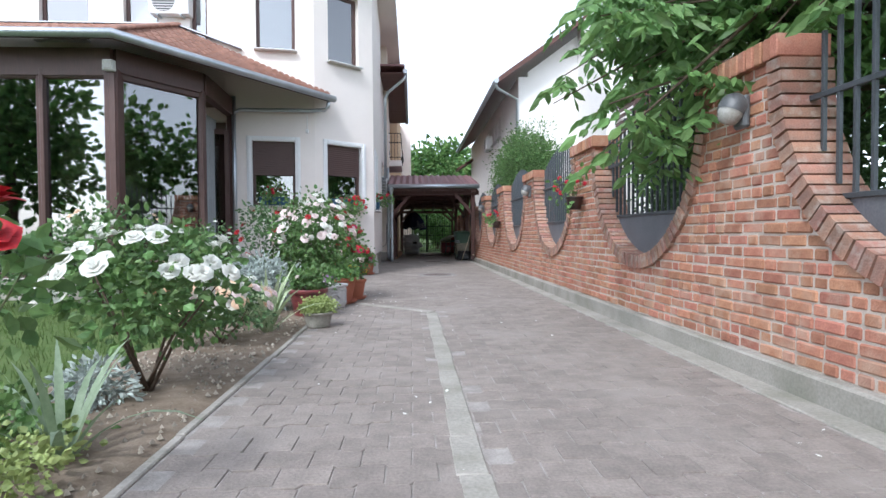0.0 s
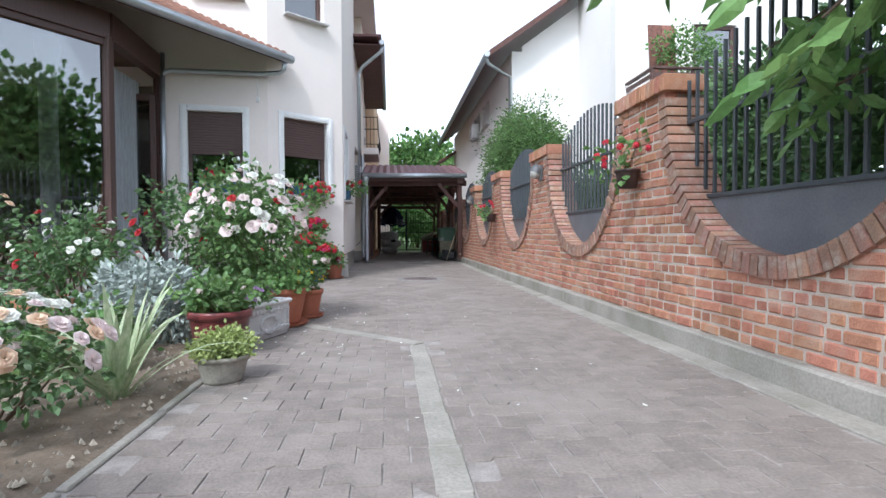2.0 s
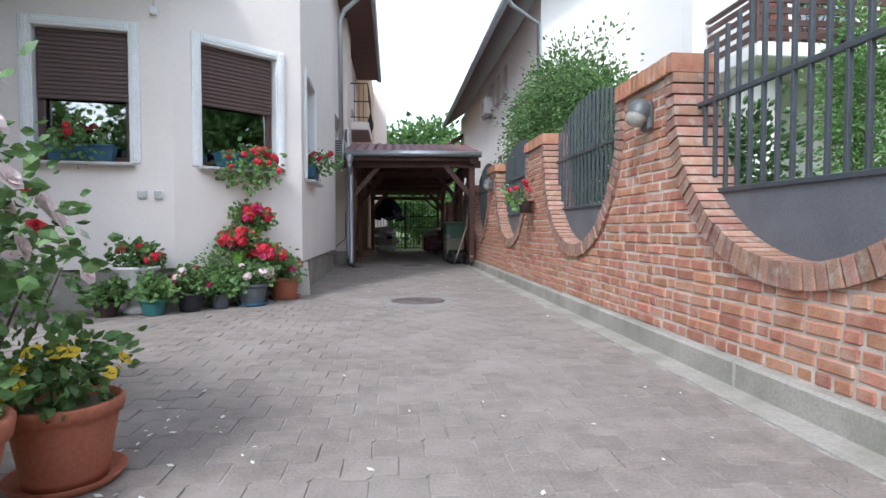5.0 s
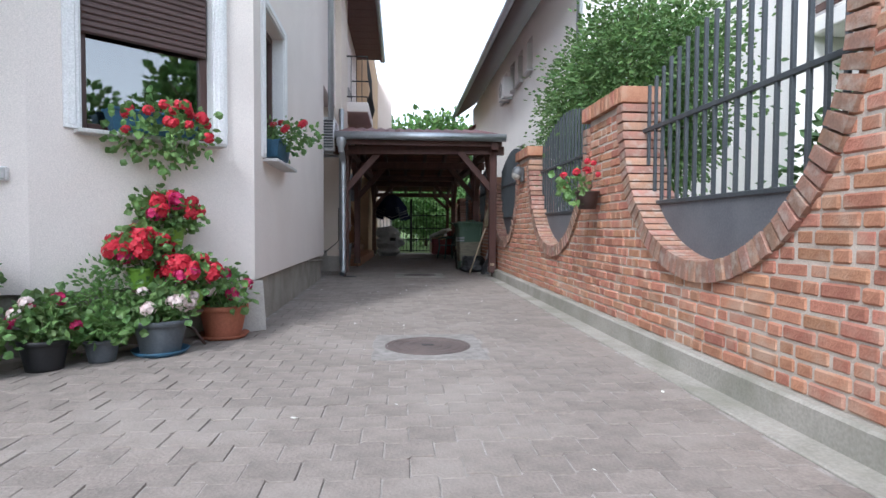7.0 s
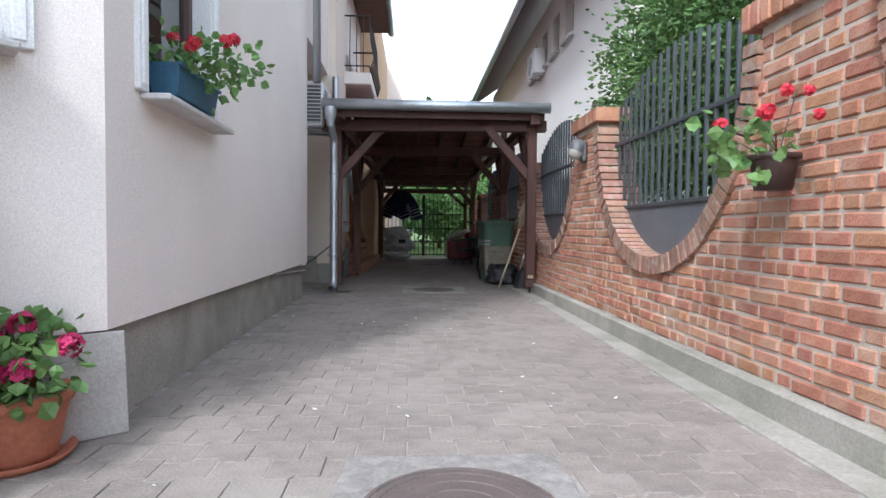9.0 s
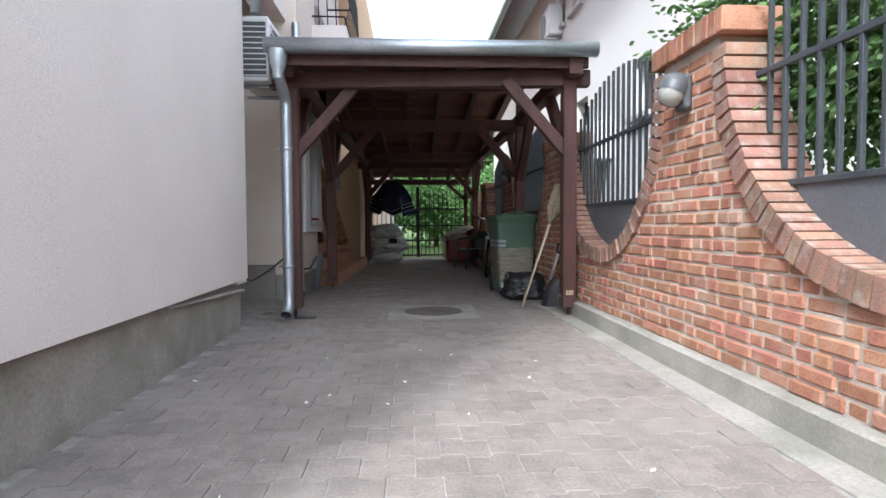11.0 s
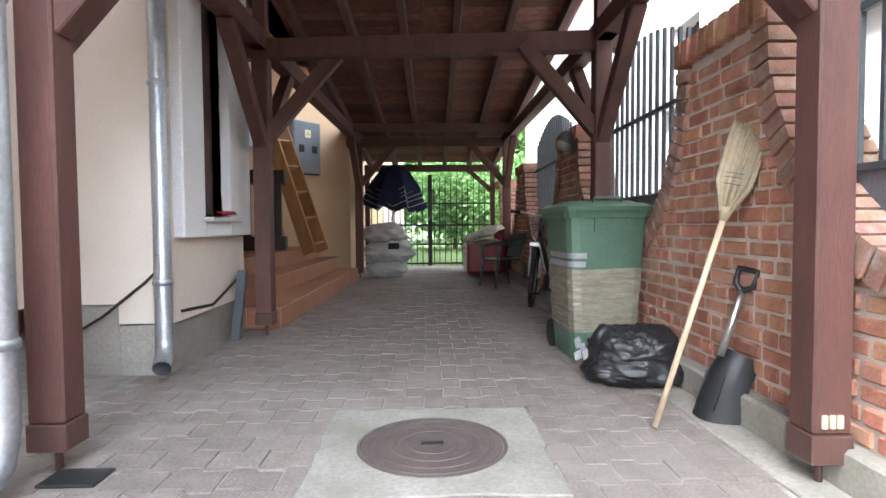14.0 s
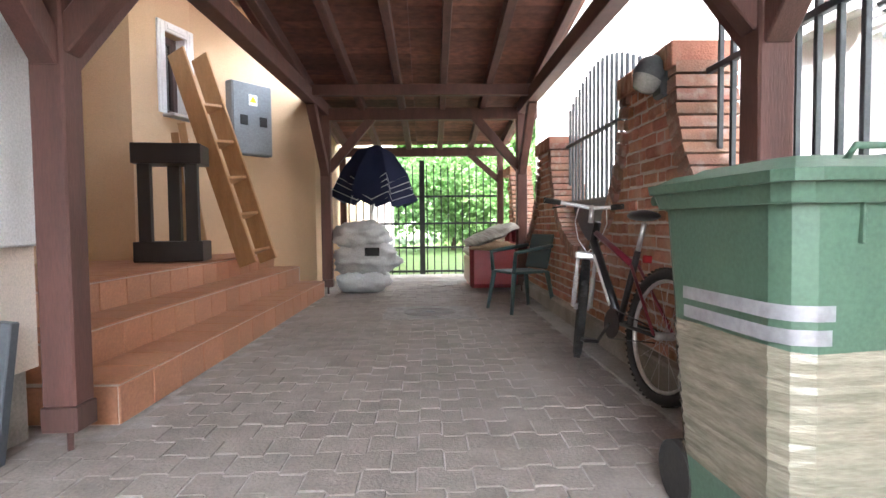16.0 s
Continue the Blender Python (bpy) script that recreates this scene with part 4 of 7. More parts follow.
part("purlin", Mesh().beam((-0.7, 24.9, roof_z(24.9) - 0.19), (2.0, 24.9, roof_z(24.9) - 0.19), 0.1, 0.12).beam((-0.85, RIDGE_Y, RIDGE_Z - 0.2), (2.0, RIDGE_Y, RIDGE_Z - 0.2), 0.12, 0.14).beam((-0.75, 27.7, 2.06), (2.0, 27.7, 2.06), 0.12, 0.14), WOOD_D, cp)
part("king_post", Mesh().beam((-0.8, 20.75, 2.35), (-0.8, 20.75, 3.0), 0.1, 0.1).beam((1.88, 20.5, 2.35), (1.88, 20.5, 2.98), 0.1, 0.1), WOOD_D, cp)
gt = Mesh()
gt.tube([(-0.96, 17.68, 2.49), (2.03, 17.68, 2.49)], 0.07, 12)
part("gutter", gt, ZINC, cp, "zinc half-round gutter")
part("fascia", Mesh().box((0.53, 17.79, 2.43), (2.9, 0.03, 0.17), None, 0.004), WOOD_D, cp)
dp = Mesh()
dp.lathe([(0.05, 0), (0.052, 0.06), (0.085, 0.16), (0.085, 0.25)], 16, pose(-0.848, 17.69, 2.2))
dp.tube([(-0.848, 17.69, 2.28), (-0.847, 17.71, 2.23), (-0.843, 17.87, 2.13), (-0.841, 17.94, 2.07), (-0.84, 17.95, 2.0), (-0.84, 17.95, 0.24), (-0.84, 17.92, 0.13), (-0.845, 17.83, 0.07)], 0.05, 14, caps=False)
dp.tube([(-0.845, 17.835, 0.073), (-0.84, 17.92, 0.13), (-0.84, 17.95, 0.24)], 0.046, 14, caps=False)
for z in (0.5, 1.6):
    dp.lathe([(0.052, 0), (0.058, 0.005), (0.058, 0.03), (0.052, 0.035)], 14, pose(-0.84, 17.95, z))
    dp.box((-0.9, 17.95, z + 0.017), (0.05, 0.02, 0.02))
part("downpipe", dp, ZINC, cp, "zinc downpipe")

for x, sg in ((-0.70, 1), (1.86, -1)):
    part("post", Mesh().box((x, 27.7, 1.0), (0.1, 0.1, 2.0), None, 0.006), WOOD_D, cp)
    part("brace", Mesh().beam((x, 27.7, 1.58), (x + sg * 0.5, 27.7, 2.02), 0.08, 0.09), WOOD_D, cp)

# ---- gate at the far end ----
gate = thing("metal_gate", None, "black steel bar double gate standing closed", "gate", kind="structure")
GX0, GX1, GXM, GY = -0.74, 1.9, 0.58, 27.9
part("gate_frame", Mesh().box((GX0, GY, 1.0), (0.06, 0.06, 2.0), None, 0.004).box((GX1, GY, 1.0), (0.06, 0.06, 2.0), None, 0.004).box((GXM, GY, 1.0), (0.08, 0.05, 1.9), None, 0.004), BLACK, gate)
for z in (0.1, 0.5, 0.9, 1.35):
    part("gate_rail", Mesh().box(((GX0 + GX1) / 2, GY, z), (GX1 - GX0, 0.025, 0.035), None, 0.003), BLACK, gate)
x = GX0 + 0.1
while x < GX1 - 0.05:
    part("bar", Mesh().box((x, GY, 0.96), (0.018, 0.018, 1.82), None, 0.002), BLACK, gate)
    x += 0.118

# ---- neighbour's house ----
nb = thing("neighbour_house", None, "white plastered gabled house with dark boarded eaves behind the wall", "house")
NX, NY, NE = 3.3, 17.5, 6.0
wm, L = wall_frame((NX, 32.0), (NX, NY))
holes = [(L - 4.2 - i * 1.05, L - 3.6 - i * 1.05, 4.7, 5.5) for i in range(4)] + [(9.5, 10.15, 2.2, 3.05), (12.05, 12.6, 2.3, 3.05)]
part("wall", wall_with_holes(Mesh(), L, 0, NE, holes, 0.3, wm), N_WALL, nb)
for h in holes:
    w = part("window", Mesh().box(((h[0] + h[1]) / 2, 0.18, (h[2] + h[3]) / 2), (h[1] - h[0], 0.04, h[3] - h[2]), wm).box(((h[0] + h[1]) / 2, 0.15, (h[2] + h[3]) / 2), (0.05, 0.04, h[3] - h[2] - 0.01), wm), BROWN, nb, "small dark window")
    part("sill", Mesh().box(((h[0] + h[1]) / 2, 0.0, h[2] - 0.035), (h[1] - h[0] + 0.15, 0.2, 0.07), wm, 0.01), STONE, w)
fw = Mesh()
fw.prism([(NX + 0.3, 0), (NX + 8, 0), (NX + 8, NE + 1.5), (NX + 4.2, NE + 3.0), (NX + 0.3, NE + 0.15)], -NY - 0.3, -NY, pose(0, 0, 0, 90))
part("gable_wall", fw, N_WALL, nb)
rf = Mesh()
ra, rb = Vector((NX - 0.75, 0, NE - 0.35)), Vector((NX + 4.2, 0, NE + 3.15))
q = [Vector((p.x, y, p.z)) for p, y in ((ra, NY - 0.7), (rb, NY - 0.7), (rb, 32.0), (ra, 32.0))]
rf.add([tuple(p) for p in q] + [(p.x, p.y, p.z + 0.16) for p in q], [(3, 2, 1, 0), (4, 5, 6, 7), (0, 1, 5, 4), (1, 2, 6, 5), (2, 3, 7, 6), (3, 0, 4, 7)])
part("roof", rf, WOOD_D, nb, "dark boarded roof underside")
part("gutter", Mesh().tube([(NX - 0.82, NY - 0.7, NE - 0.3), (NX - 0.82, 32, NE - 0.3)], 0.08, 10), ZINC, nb)
part("downpipe", Mesh().tube([(NX - 0.82, NY - 0.5, NE - 0.35), (NX - 0.75, NY - 0.45, NE - 0.5), (NX - 0.06, NY - 0.08, NE - 0.75), (NX - 0.06, NY - 0.08, 1.5)], 0.05, 10), ZINC, nb)
part("porch_roof", Mesh().beam((NX - 0.9, 31.6, 4.6), (NX + 0.4, 31.6, 5.4), 1.2, 0.12), WOOD_D, nb)
wgm, wl = wall_frame((5.25, 14.8), (11.2, 14.8))
part("wing_wall", wall_with_holes(Mesh(), wl, 0, 7.6, [(1.95, 3.05, 3.62, 5.9)], 0.3, wgm), N_WALL, nb)
part("wing_side", Mesh().box((5.4, 16.32, 3.8), (0.3, 2.4, 7.6)), N_WALL, nb)
bdr = part("balcony_door", Mesh().box((2.0, 0.12, 4.76), (0.1, 0.1, 2.28), wgm, 0.01).box((3.0, 0.12, 4.76), (0.1, 0.1, 2.28), wgm, 0.01).box((2.5, 0.12, 5.85), (0.9, 0.1, 0.1), wgm, 0.01).box((2.5, 0.12, 4.35), (0.9, 0.1, 0.12), wgm, 0.01).box((2.5, 0.24, 4.76), (1.1, 0.03, 2.28), wgm), BROWN, nb, "dark brown balcony door")
part("pane", Mesh().box((2.5, 0.13, 5.1), (0.9, 0.02, 1.4), wgm), PANE, bdr)
nbal = part("balcony", Mesh().box((7.85, 14.05, 3.5), (4.8, 1.48, 0.22), None, 0.02), N_WALL, nb, "white balcony slab")
part("pillar", Mesh().box((6.0, 14.2, 1.7), (0.5, 0.5, 3.37), None, 0.01), N_WALL, nb)
for y0, y1, x0, x1 in ((13.36, 13.36, 5.5, 10.2), (13.36, 14.75, 5.5, 5.5)):
    for zz in (3.72, 3.9, 4.08, 4.24):
        part("rail_board", Mesh().beam((x0, y0, zz), (x1, y1, zz), 0.03, 0.1), BROWN, nbal)
    part("hand_rail", Mesh().beam((x0, y0, 4.38), (x1, y1, 4.38), 0.1, 0.05), BROWN, nbal)
for x in (5.5, 6.4, 7.5, 8.8, 10.1):
    part("rail_post", Mesh().box((x, 13.4, 4.0), (0.07, 0.07, 0.8), None, 0.006), BROWN, nbal)
brd = thing("wooden_board", pose(5.95, 13.75, 3.62, -6), "upright red-brown wooden board standing on the balcony", "board")
part("plank", Mesh().box((-0.16, 0, 0.95), (0.31, 0.03, 1.9), None, 0.005).box((0.16, 0, 0.95), (0.31, 0.03, 1.9), None, 0.005), WOOD_R, brd)

# ---- plants ----
def leaf(mesh, p, d, size, wide, rng, fold=0.25):
    """One folded leaf at p that points along d."""
    d = d.normalized()
    side = d.cross(Vector((rng.gauss(0, 1), rng.gauss(0, 1), rng.gauss(0, 1)))).normalized()
    up = d.cross(side)
    k = len(mesh.v)
    a, b = p + d * size * 0.35, p + d * size * 0.7
    mesh.v += [tuple(p), tuple(a + side * size * wide), tuple(b + side * size * wide * 0.8), tuple(p + d * size - up * size * fold * 0.6),
               tuple(b - side * size * wide * 0.8), tuple(a - side * size * wide), tuple(p + d * size * 0.55 - up * size * fold)]
    mesh.f += [(k, k + 1, k + 6), (k + 1, k + 2, k + 6), (k + 2, k + 3, k + 6), (k + 3, k + 4, k + 6), (k + 4, k + 5, k + 6), (k + 5, k, k + 6)]
    mesh.smooth += [False] * 6


def crown_points(rng, c, r, clumps, per, spread):
    """Points in uneven clumps inside an ellipsoid, with their outward direction."""
    pts = []
    for _ in range(clumps):
        while True:
            q = Vector((rng.uniform(-1, 1), rng.uniform(-1, 1), rng.uniform(-1, 1)))
            if 0.25 < q.length < 1:
                break
        q = q * (0.75 + 0.35 * rng.random())
        cc = Vector((c[0] + q.x * r[0], c[1] + q.y * r[1], c[2] + q.z * r[2]))
        for _ in range(per):
            o = Vector((rng.gauss(0, spread), rng.gauss(0, spread), rng.gauss(0, spread * 0.8)))
            pts.append((cc + o, (o.normalized() if o.length else Vector((0, 0, 1))) + q * 0.6 + Vector((0, 0, -0.15))))
    return pts


def bloom_mesh(name, material, rng, rings=((6, 1.0, 0.15), (5, 0.75, 0.45), (4, 0.45, 0.75))):
    """A full rose: rings of cupped petals round a centre, one unit wide."""
    m = Mesh()
    for n, r, lift in rings:
        for i in range(n):
            t = 2 * math.pi * (i + rng.random() * 0.4) / n
            w = 0.75 * math.pi / n
            vs = []
            for u, h in ((0.15, 0.0), (0.62, 0.18 + lift * 0.35), (1.0, 0.12 + lift * 0.6)):
                for s in (-1, 0, 1):
                    a = t + s * w * (0.5 + 0.7 * u) * 1.3
                    rr = 0.5 * r * u * (1.0 if s == 0 else 0.9)
                    vs.append((rr * math.cos(a), rr * math.sin(a), 0.55 * h + (0.05 if s == 0 else 0.0) * (1 - u) + rng.uniform(-0.02, 0.02)))
            m.add(vs, [(0, 1, 4, 3), (1, 2, 5, 4), (3, 4, 7, 6), (4, 5, 8, 7)], True)
    return m.data(name, material)


def head_mesh(name, material, rng, n=26):
    """A round flower head of many small petals, one unit wide."""
    m = Mesh()
    for i in range(n):
        while True:
            q = Vector((rng.gauss(0, 1), rng.gauss(0, 1), rng.gauss(0.3, 0.9)))
            if q.length > 0.1 and q.normalized().z > -0.45:
                break
        q = q.normalized()
        p = q * rng.uniform(0.28, 0.42)
        s = q.orthogonal().normalized()
        w = q.cross(s)
        for j in range(5):
            t = 2 * math.pi * j / 5 + rng.random()
            e = s * math.cos(t) + w * math.sin(t)
            f = s * math.cos(t + 1.3) + w * math.sin(t + 1.3)
            m.add([p, p + e * 0.15 + q * 0.03, p + (e + f) * 0.13 + q * 0.05, p + f * 0.13 + q * 0.03], [(0, 1, 2, 3)], True)
    return m.data(name, material)


rng = random.Random(21)
ROSE_W, ROSE_P, ROSE_C, ROSE_R = [bloom_mesh("rose_bloom", m, rng) for m in (P_WHITE, P_PINK, P_CREAM, P_RED)]
HEAD_R, HEAD_M, HEAD_P = [head_mesh("flower_head", m, rng) for m in (P_GER, P_MAG, P_PINK)]
PANSY_Y, PANSY_P = [bloom_mesh("pansy", m, rng, ((5, 1.0, 0.05),)) for m in (P_YEL, P_PUR)]


def plant(name, at, c, r, label, leaf_mat=None, clumps=60, per=14, spread=0.07, size=0.06, wide=0.32, blooms=(), stems=5, stem_mat=None, stem_r=0.007, seed=1, category="plant", group="", shell=0.8, low=0.0):
    """A plant rooted at 'at' with a crown (centre c and radii r given from the root), stems and flowers."""
    rg = random.Random(seed)
    th = thing(name, pose(*at), label, category, group)
    lf = Mesh()
    for p, d in crown_points(rg, c, r, clumps, per, spread):
        if p.z > low + 0.01:
            leaf(lf, p, d, size * rg.uniform(0.6, 1.25), wide, rg)
    part("foliage", lf, leaf_mat or LEAF, th)
    st = Mesh()
    for i in range(stems):
        t = 2 * math.pi * (i + rg.random()) / stems
        e = Vector((c[0] + r[0] * 0.7 * math.cos(t), c[1] + r[1] * 0.7 * math.sin(t), c[2] + r[2] * rg.uniform(-0.2, 0.7)))
        b = Vector((rg.uniform(-0.03, 0.03), rg.uniform(-0.03, 0.03), -0.01))
        mid = b.lerp(e, 0.5) + Vector((rg.uniform(-0.05, 0.05), rg.uniform(-0.05, 0.05), 0.03))
        st.tube([b, mid, e], [stem_r, stem_r * 0.7, stem_r * 0.3], 5)
    part("stem", st, stem_mat or STEM, th)
    for data, n, sz in blooms:
        for i in range(n):
            z = rg.uniform(-0.25, 1.0)
            t = rg.uniform(0, 2 * math.pi)
            k = math.sqrt(max(0.05, 1 - z * z))
            q = Vector((math.cos(t) * k, math.sin(t) * k - 0.25, z)).normalized() * rg.uniform(shell, shell + 0.25)
            p = Vector((c[0] + q.x * r[0], c[1] + q.y * r[1], max(low + 0.08, c[2] + q.z * r[2])))
            n_up = (q + Vector((0, -0.2, 0.5))).normalized()
            m = Matrix.Translation(p) @ n_up.to_track_quat("Z", "Y").to_matrix().to_4x4() @ Matrix.Diagonal((*[sz * rg.uniform(0.75, 1.15)] * 3, 1))
            piece("bloom", data, th, m)
    return th


def blades(name, at, n, length, label, material, seed=1, wide=0.028):
    """A fan of long pointed leaves."""
    rg = random.Random(seed)
    th = thing(name, pose(*at), label, "plant")
    for i in range(n):
        t = 2 * math.pi * i / n + rg.uniform(-0.3, 0.3)
        lean = rg.uniform(0.15, 0.75)
        L = length * rg.uniform(0.7, 1.1)
        m = Mesh()
        vs = []
        side = Vector((-math.sin(t), math.cos(t), 0))
        for j in range(7):
            u = j / 6
            out = L * (lean * u + 0.35 * lean * u * u)
            up = L * (u * (1.0 - 0.35 * lean) - 0.55 * lean * u * u * u)
            w = wide * (1 - u ** 2.2) * (0.6 + u * 0.8 if u < 0.5 else 1)
            p = Vector((math.cos(t) * (out + 0.02), math.sin(t) * (out + 0.02), max(0.004, up)))
            vs += [p - side * w, p + Vector((0, 0, -0.008 * (1 - u))), p + side * w]
        m.add(vs, [f for j in range(6) for f in ((j * 3, j * 3 + 1, j * 3 + 4, j * 3 + 3), (j * 3 + 1, j * 3 + 2, j * 3 + 5, j * 3 + 4))], True)
        part("blade", m, material, th)
    return th


def pot(name, x, y, r, h, material, label, z=0.0, saucer=None, flute=0.0, taper=0.72):
    """A flower pot with thick rim, soil and saucer. Returns the height of its soil."""
    th = thing(name, pose(x, y, z), label, "flower pot", "flower pots")
    b = 0.012 if saucer else 0
    part("body", Mesh().lathe([(0.001, b), (r * taper, b), (r * taper * 1.02, b + h * 0.1), (r * 0.93, b + h * 0.82)], 48 if flute else 24, flute=flute), material, th)
    part("rim", Mesh().lathe([(r * 0.93, b + h * 0.82), (r, b + h * 0.83), (r * 1.03, b + h * 0.97), (r, b + h), (r * 0.93, b + h), (r * 0.9, b + h * 0.8)], 28), material, th)
    part("soil", Mesh().lathe([(0.001, b + h * 0.9), (r * 0.5, b + h * 0.91), (r * 0.92, b + h * 0.87)], 20), SOIL, th)
    if saucer:
        part("saucer", Mesh().lathe([(0.001, 0.0), (r * 0.9, 0.0), (r * 1.05, 0.035), (r * 1.02, 0.035), (r * 0.88, 0.011), (0.001, 0.011)], 24), saucer, th)
    return z + b + h * 0.89


# bed beside the driveway
W_ROSE = "white rose bush in full bloom in the bed"
plant("rose_bush", (-1.72, 2.62, 0.0), (0.0, 0.05, 0.62), (0.56, 0.5, 0.36), W_ROSE, LEAF, 95, 14, 0.06, 0.062, 0.36, [(ROSE_W, 46, 0.125)], 6, BARK, 0.012, 31, "rose bush")
plant("rose_bush", (-1.72, 0.95, 0.0), (0.3, 0.0, 0.78), (0.22, 0.2, 0.26), "tall red rose with few large blooms", LEAF, 16, 9, 0.06, 0.075, 0.36, [(ROSE_R, 3, 0.13)], 3, STEM, 0.008, 34, "rose bush")
plant("rose_bush", (-1.78, 4.02, 0.0), (0, 0, 0.36), (0.46, 0.42, 0.24), "low bushy rose with apricot and cream blooms", LEAF_D, 60, 14, 0.05, 0.045, 0.36, [(ROSE_C, 36, 0.095), (ROSE_P, 26, 0.09), (ROSE_W, 14, 0.095)], 6, BARK, 0.008, 35, "rose bush")
plant("rose_bush", (-2.25, 7.55, 0.0), (0, 0, 0.85), (0.55, 0.5, 0.5), "dark green rose bush with deep red blooms", LEAF_D, 70, 14, 0.07, 0.06, 0.36, [(ROSE_R, 16, 0.10)], 6, BARK, 0.01, 36, "rose bush")
plant("rose_bush", (-2.75, 6.6, 0.0), (0, 0, 0.62), (0.55, 0.5, 0.45), "rose bush with small white and red blooms", LEAF_D, 70, 14, 0.07, 0.055, 0.36, [(ROSE_W, 22, 0.07), (ROSE_R, 4, 0.11)], 6, BARK, 0.01, 37, "rose bush")
plant("rose_bush", (-4.1, 6.9, 0.0), (0, 0, 0.75), (0.7, 0.5, 0.6), "leafy rose bush with pale yellow blooms by the glass", LEAF_D, 80, 14, 0.08, 0.065, 0.36, [(ROSE_C, 7, 0.10)], 6, BARK, 0.01, 38, "rose bush")
plant("shrub", (-5.2, 7.2, 0.0), (0, 0, 0.55), (0.8, 0.5, 0.5), "dark leafy shrub below the conservatory panes", LEAF_D, 80, 14, 0.09, 0.07, 0.36, [], 6, BARK, 0.01, 39, "shrub")
plant("shrub", (-3.35, 7.5, 0.0), (0, 0, 0.6), (0.5, 0.5, 0.5), "upright leafy shrub near the conservatory", LEAF, 60, 14, 0.09, 0.06, 0.36, [(ROSE_P, 4, 0.08)], 6, BARK, 0.01, 40, "shrub")
plant("ground_cover", (-1.62, 1.28, 0.0), (0, 0, 0.08), (0.32, 0.4, 0.09), "yellow-green creeping plant at the bed's edge", LEAF_Y, 70, 12, 0.04, 0.035, 0.45, [], 4, STEM, 0.004, 41)
plant("ground_cover", (-2.05, 1.75, 0.0), (0, 0, 0.1), (0.4, 0.35, 0.12), "loose green leafy plants in the bed", LEAF, 50, 10, 0.06, 0.06, 0.42, [], 4, STEM, 0.004, 42)
plant("silver_plant", (-1.86, 2.35, 0.0), (0, 0, 0.12), (0.18, 0.16, 0.12), "silvery white felted leaf plant", LEAF_S, 45, 12, 0.035, 0.05, 0.22, [], 4, LEAF_S, 0.004, 43)
plant("silver_plant", (-1.95, 5.95, 0.0), (0, 0, 0.34), (0.42, 0.42, 0.32), "large silvery grey felted leaf plant", LEAF_S, 110, 14, 0.05, 0.075, 0.2, [], 8, LEAF_S, 0.005, 44)
plant("green_plant", (-2.05, 5.15, 0.0), (0, 0, 0.2), (0.35, 0.32, 0.22), "fresh green leafy plants between roses", LEAF, 70, 12, 0.06, 0.05, 0.4, [], 5, STEM, 0.005, 45)
blades("iris_plant", (-1.58, 1.62, 0.0), 12, 0.62, "grey-green sword-leaved iris in the bed", LEAF_G, 51, 0.022)
blades("variegated_plant", (-1.52, 4.55, 0.0), 30, 0.78, "cream and green striped sword-leaved plant", LEAF_V, 52, 0.03)
tuft = Mesh()
rg = random.Random(7)
for i in range(15000):
    x, y = rg.uniform(-9.0, -2.05), rg.uniform(-1.5, 7.6)
    h, a = rg.uniform(0.025, 0.06), rg.uniform(0, 6.28)
    dx, dy = math.cos(a) * 0.006, math.sin(a) * 0.006
    tuft.v += [(x - dx, y - dy, -0.05), (x + dx, y + dy, -0.05), (x + rg.uniform(-0.03, 0.03), y + rg.uniform(-0.03, 0.03), -0.02 + h)]
    k = len(tuft.v) - 3
    tuft.f.append((k, k + 1, k + 2))
    tuft.smooth.append(False)
tagged(tuft.ob("lawn_grass", GRASS), "short green lawn grass blades", "grass", kind="stuff")
peb = Mesh()
for i in range(1500):
    x, y, s = rg.uniform(-2.2, -1.28), rg.uniform(0.2, 6.6), rg.uniform(0.006, 0.018)
    peb.add([(x - s, y, 0.015), (x, y - s, 0.015), (x + s, y, 0.015), (x, y + s, 0.015), (x, y, 0.02 + s), (x, y, 0.0)],
            [(0, 1, 4), (1, 2, 4), (2, 3, 4), (3, 0, 4)], False)
tagged(peb.ob("bed_gravel", PEBBLE), "scattered small stones and clods on the soil", "gravel", kind="stuff")
pet = Mesh()
for i in range(150):
    x, y, s, t = rg.uniform(-1.1, 1.65), rg.uniform(0.5, 17), rg.uniform(0.006, 0.02), rg.uniform(0, 6)
    if i < 50:
        x, y = rg.uniform(-1.1, -0.4), rg.uniform(5.4, 8.2)
    c, sn = math.cos(t) * s, math.sin(t) * s
    pet.add([(x - c, y - sn, 0.006), (x + sn * 0.6, y - c * 0.6, 0.009), (x + c, y + sn, 0.012), (x - sn * 0.6, y + c * 0.6, 0.008)], [(0, 1, 2, 3)])
tagged(pet.ob("fallen_petals", P_WHITE), "fallen white petals scattered on the pavers", "petals", kind="stuff")

# pots along the driveway
z = pot("stone_pot", -1.12, 4.92, 0.15, 0.15, CONC, "low rough stone pot at the bed's end")
plant("sedum", (-1.12, 4.92, z), (0, 0, 0.06), (0.17, 0.16, 0.07), "pale yellow-green succulent in a stone pot", LEAF_Y, 120, 16, 0.03, 0.026, 0.5, [], 3, STEM, 0.004, 61)
z = pot("glazed_pot", -1.35, 5.66, 0.215, 0.31, GLAZE, "dark red glazed ceramic pot with rings")
plant("geranium", (-1.35, 5.66, z), (0, 0, 0.13), (0.2, 0.19, 0.14), "leafy geranium in a red glazed pot", LEAF, 40, 10, 0.05, 0.055, 0.5, [(HEAD_P, 4, 0.07)], 5, STEM, 0.006, 62)
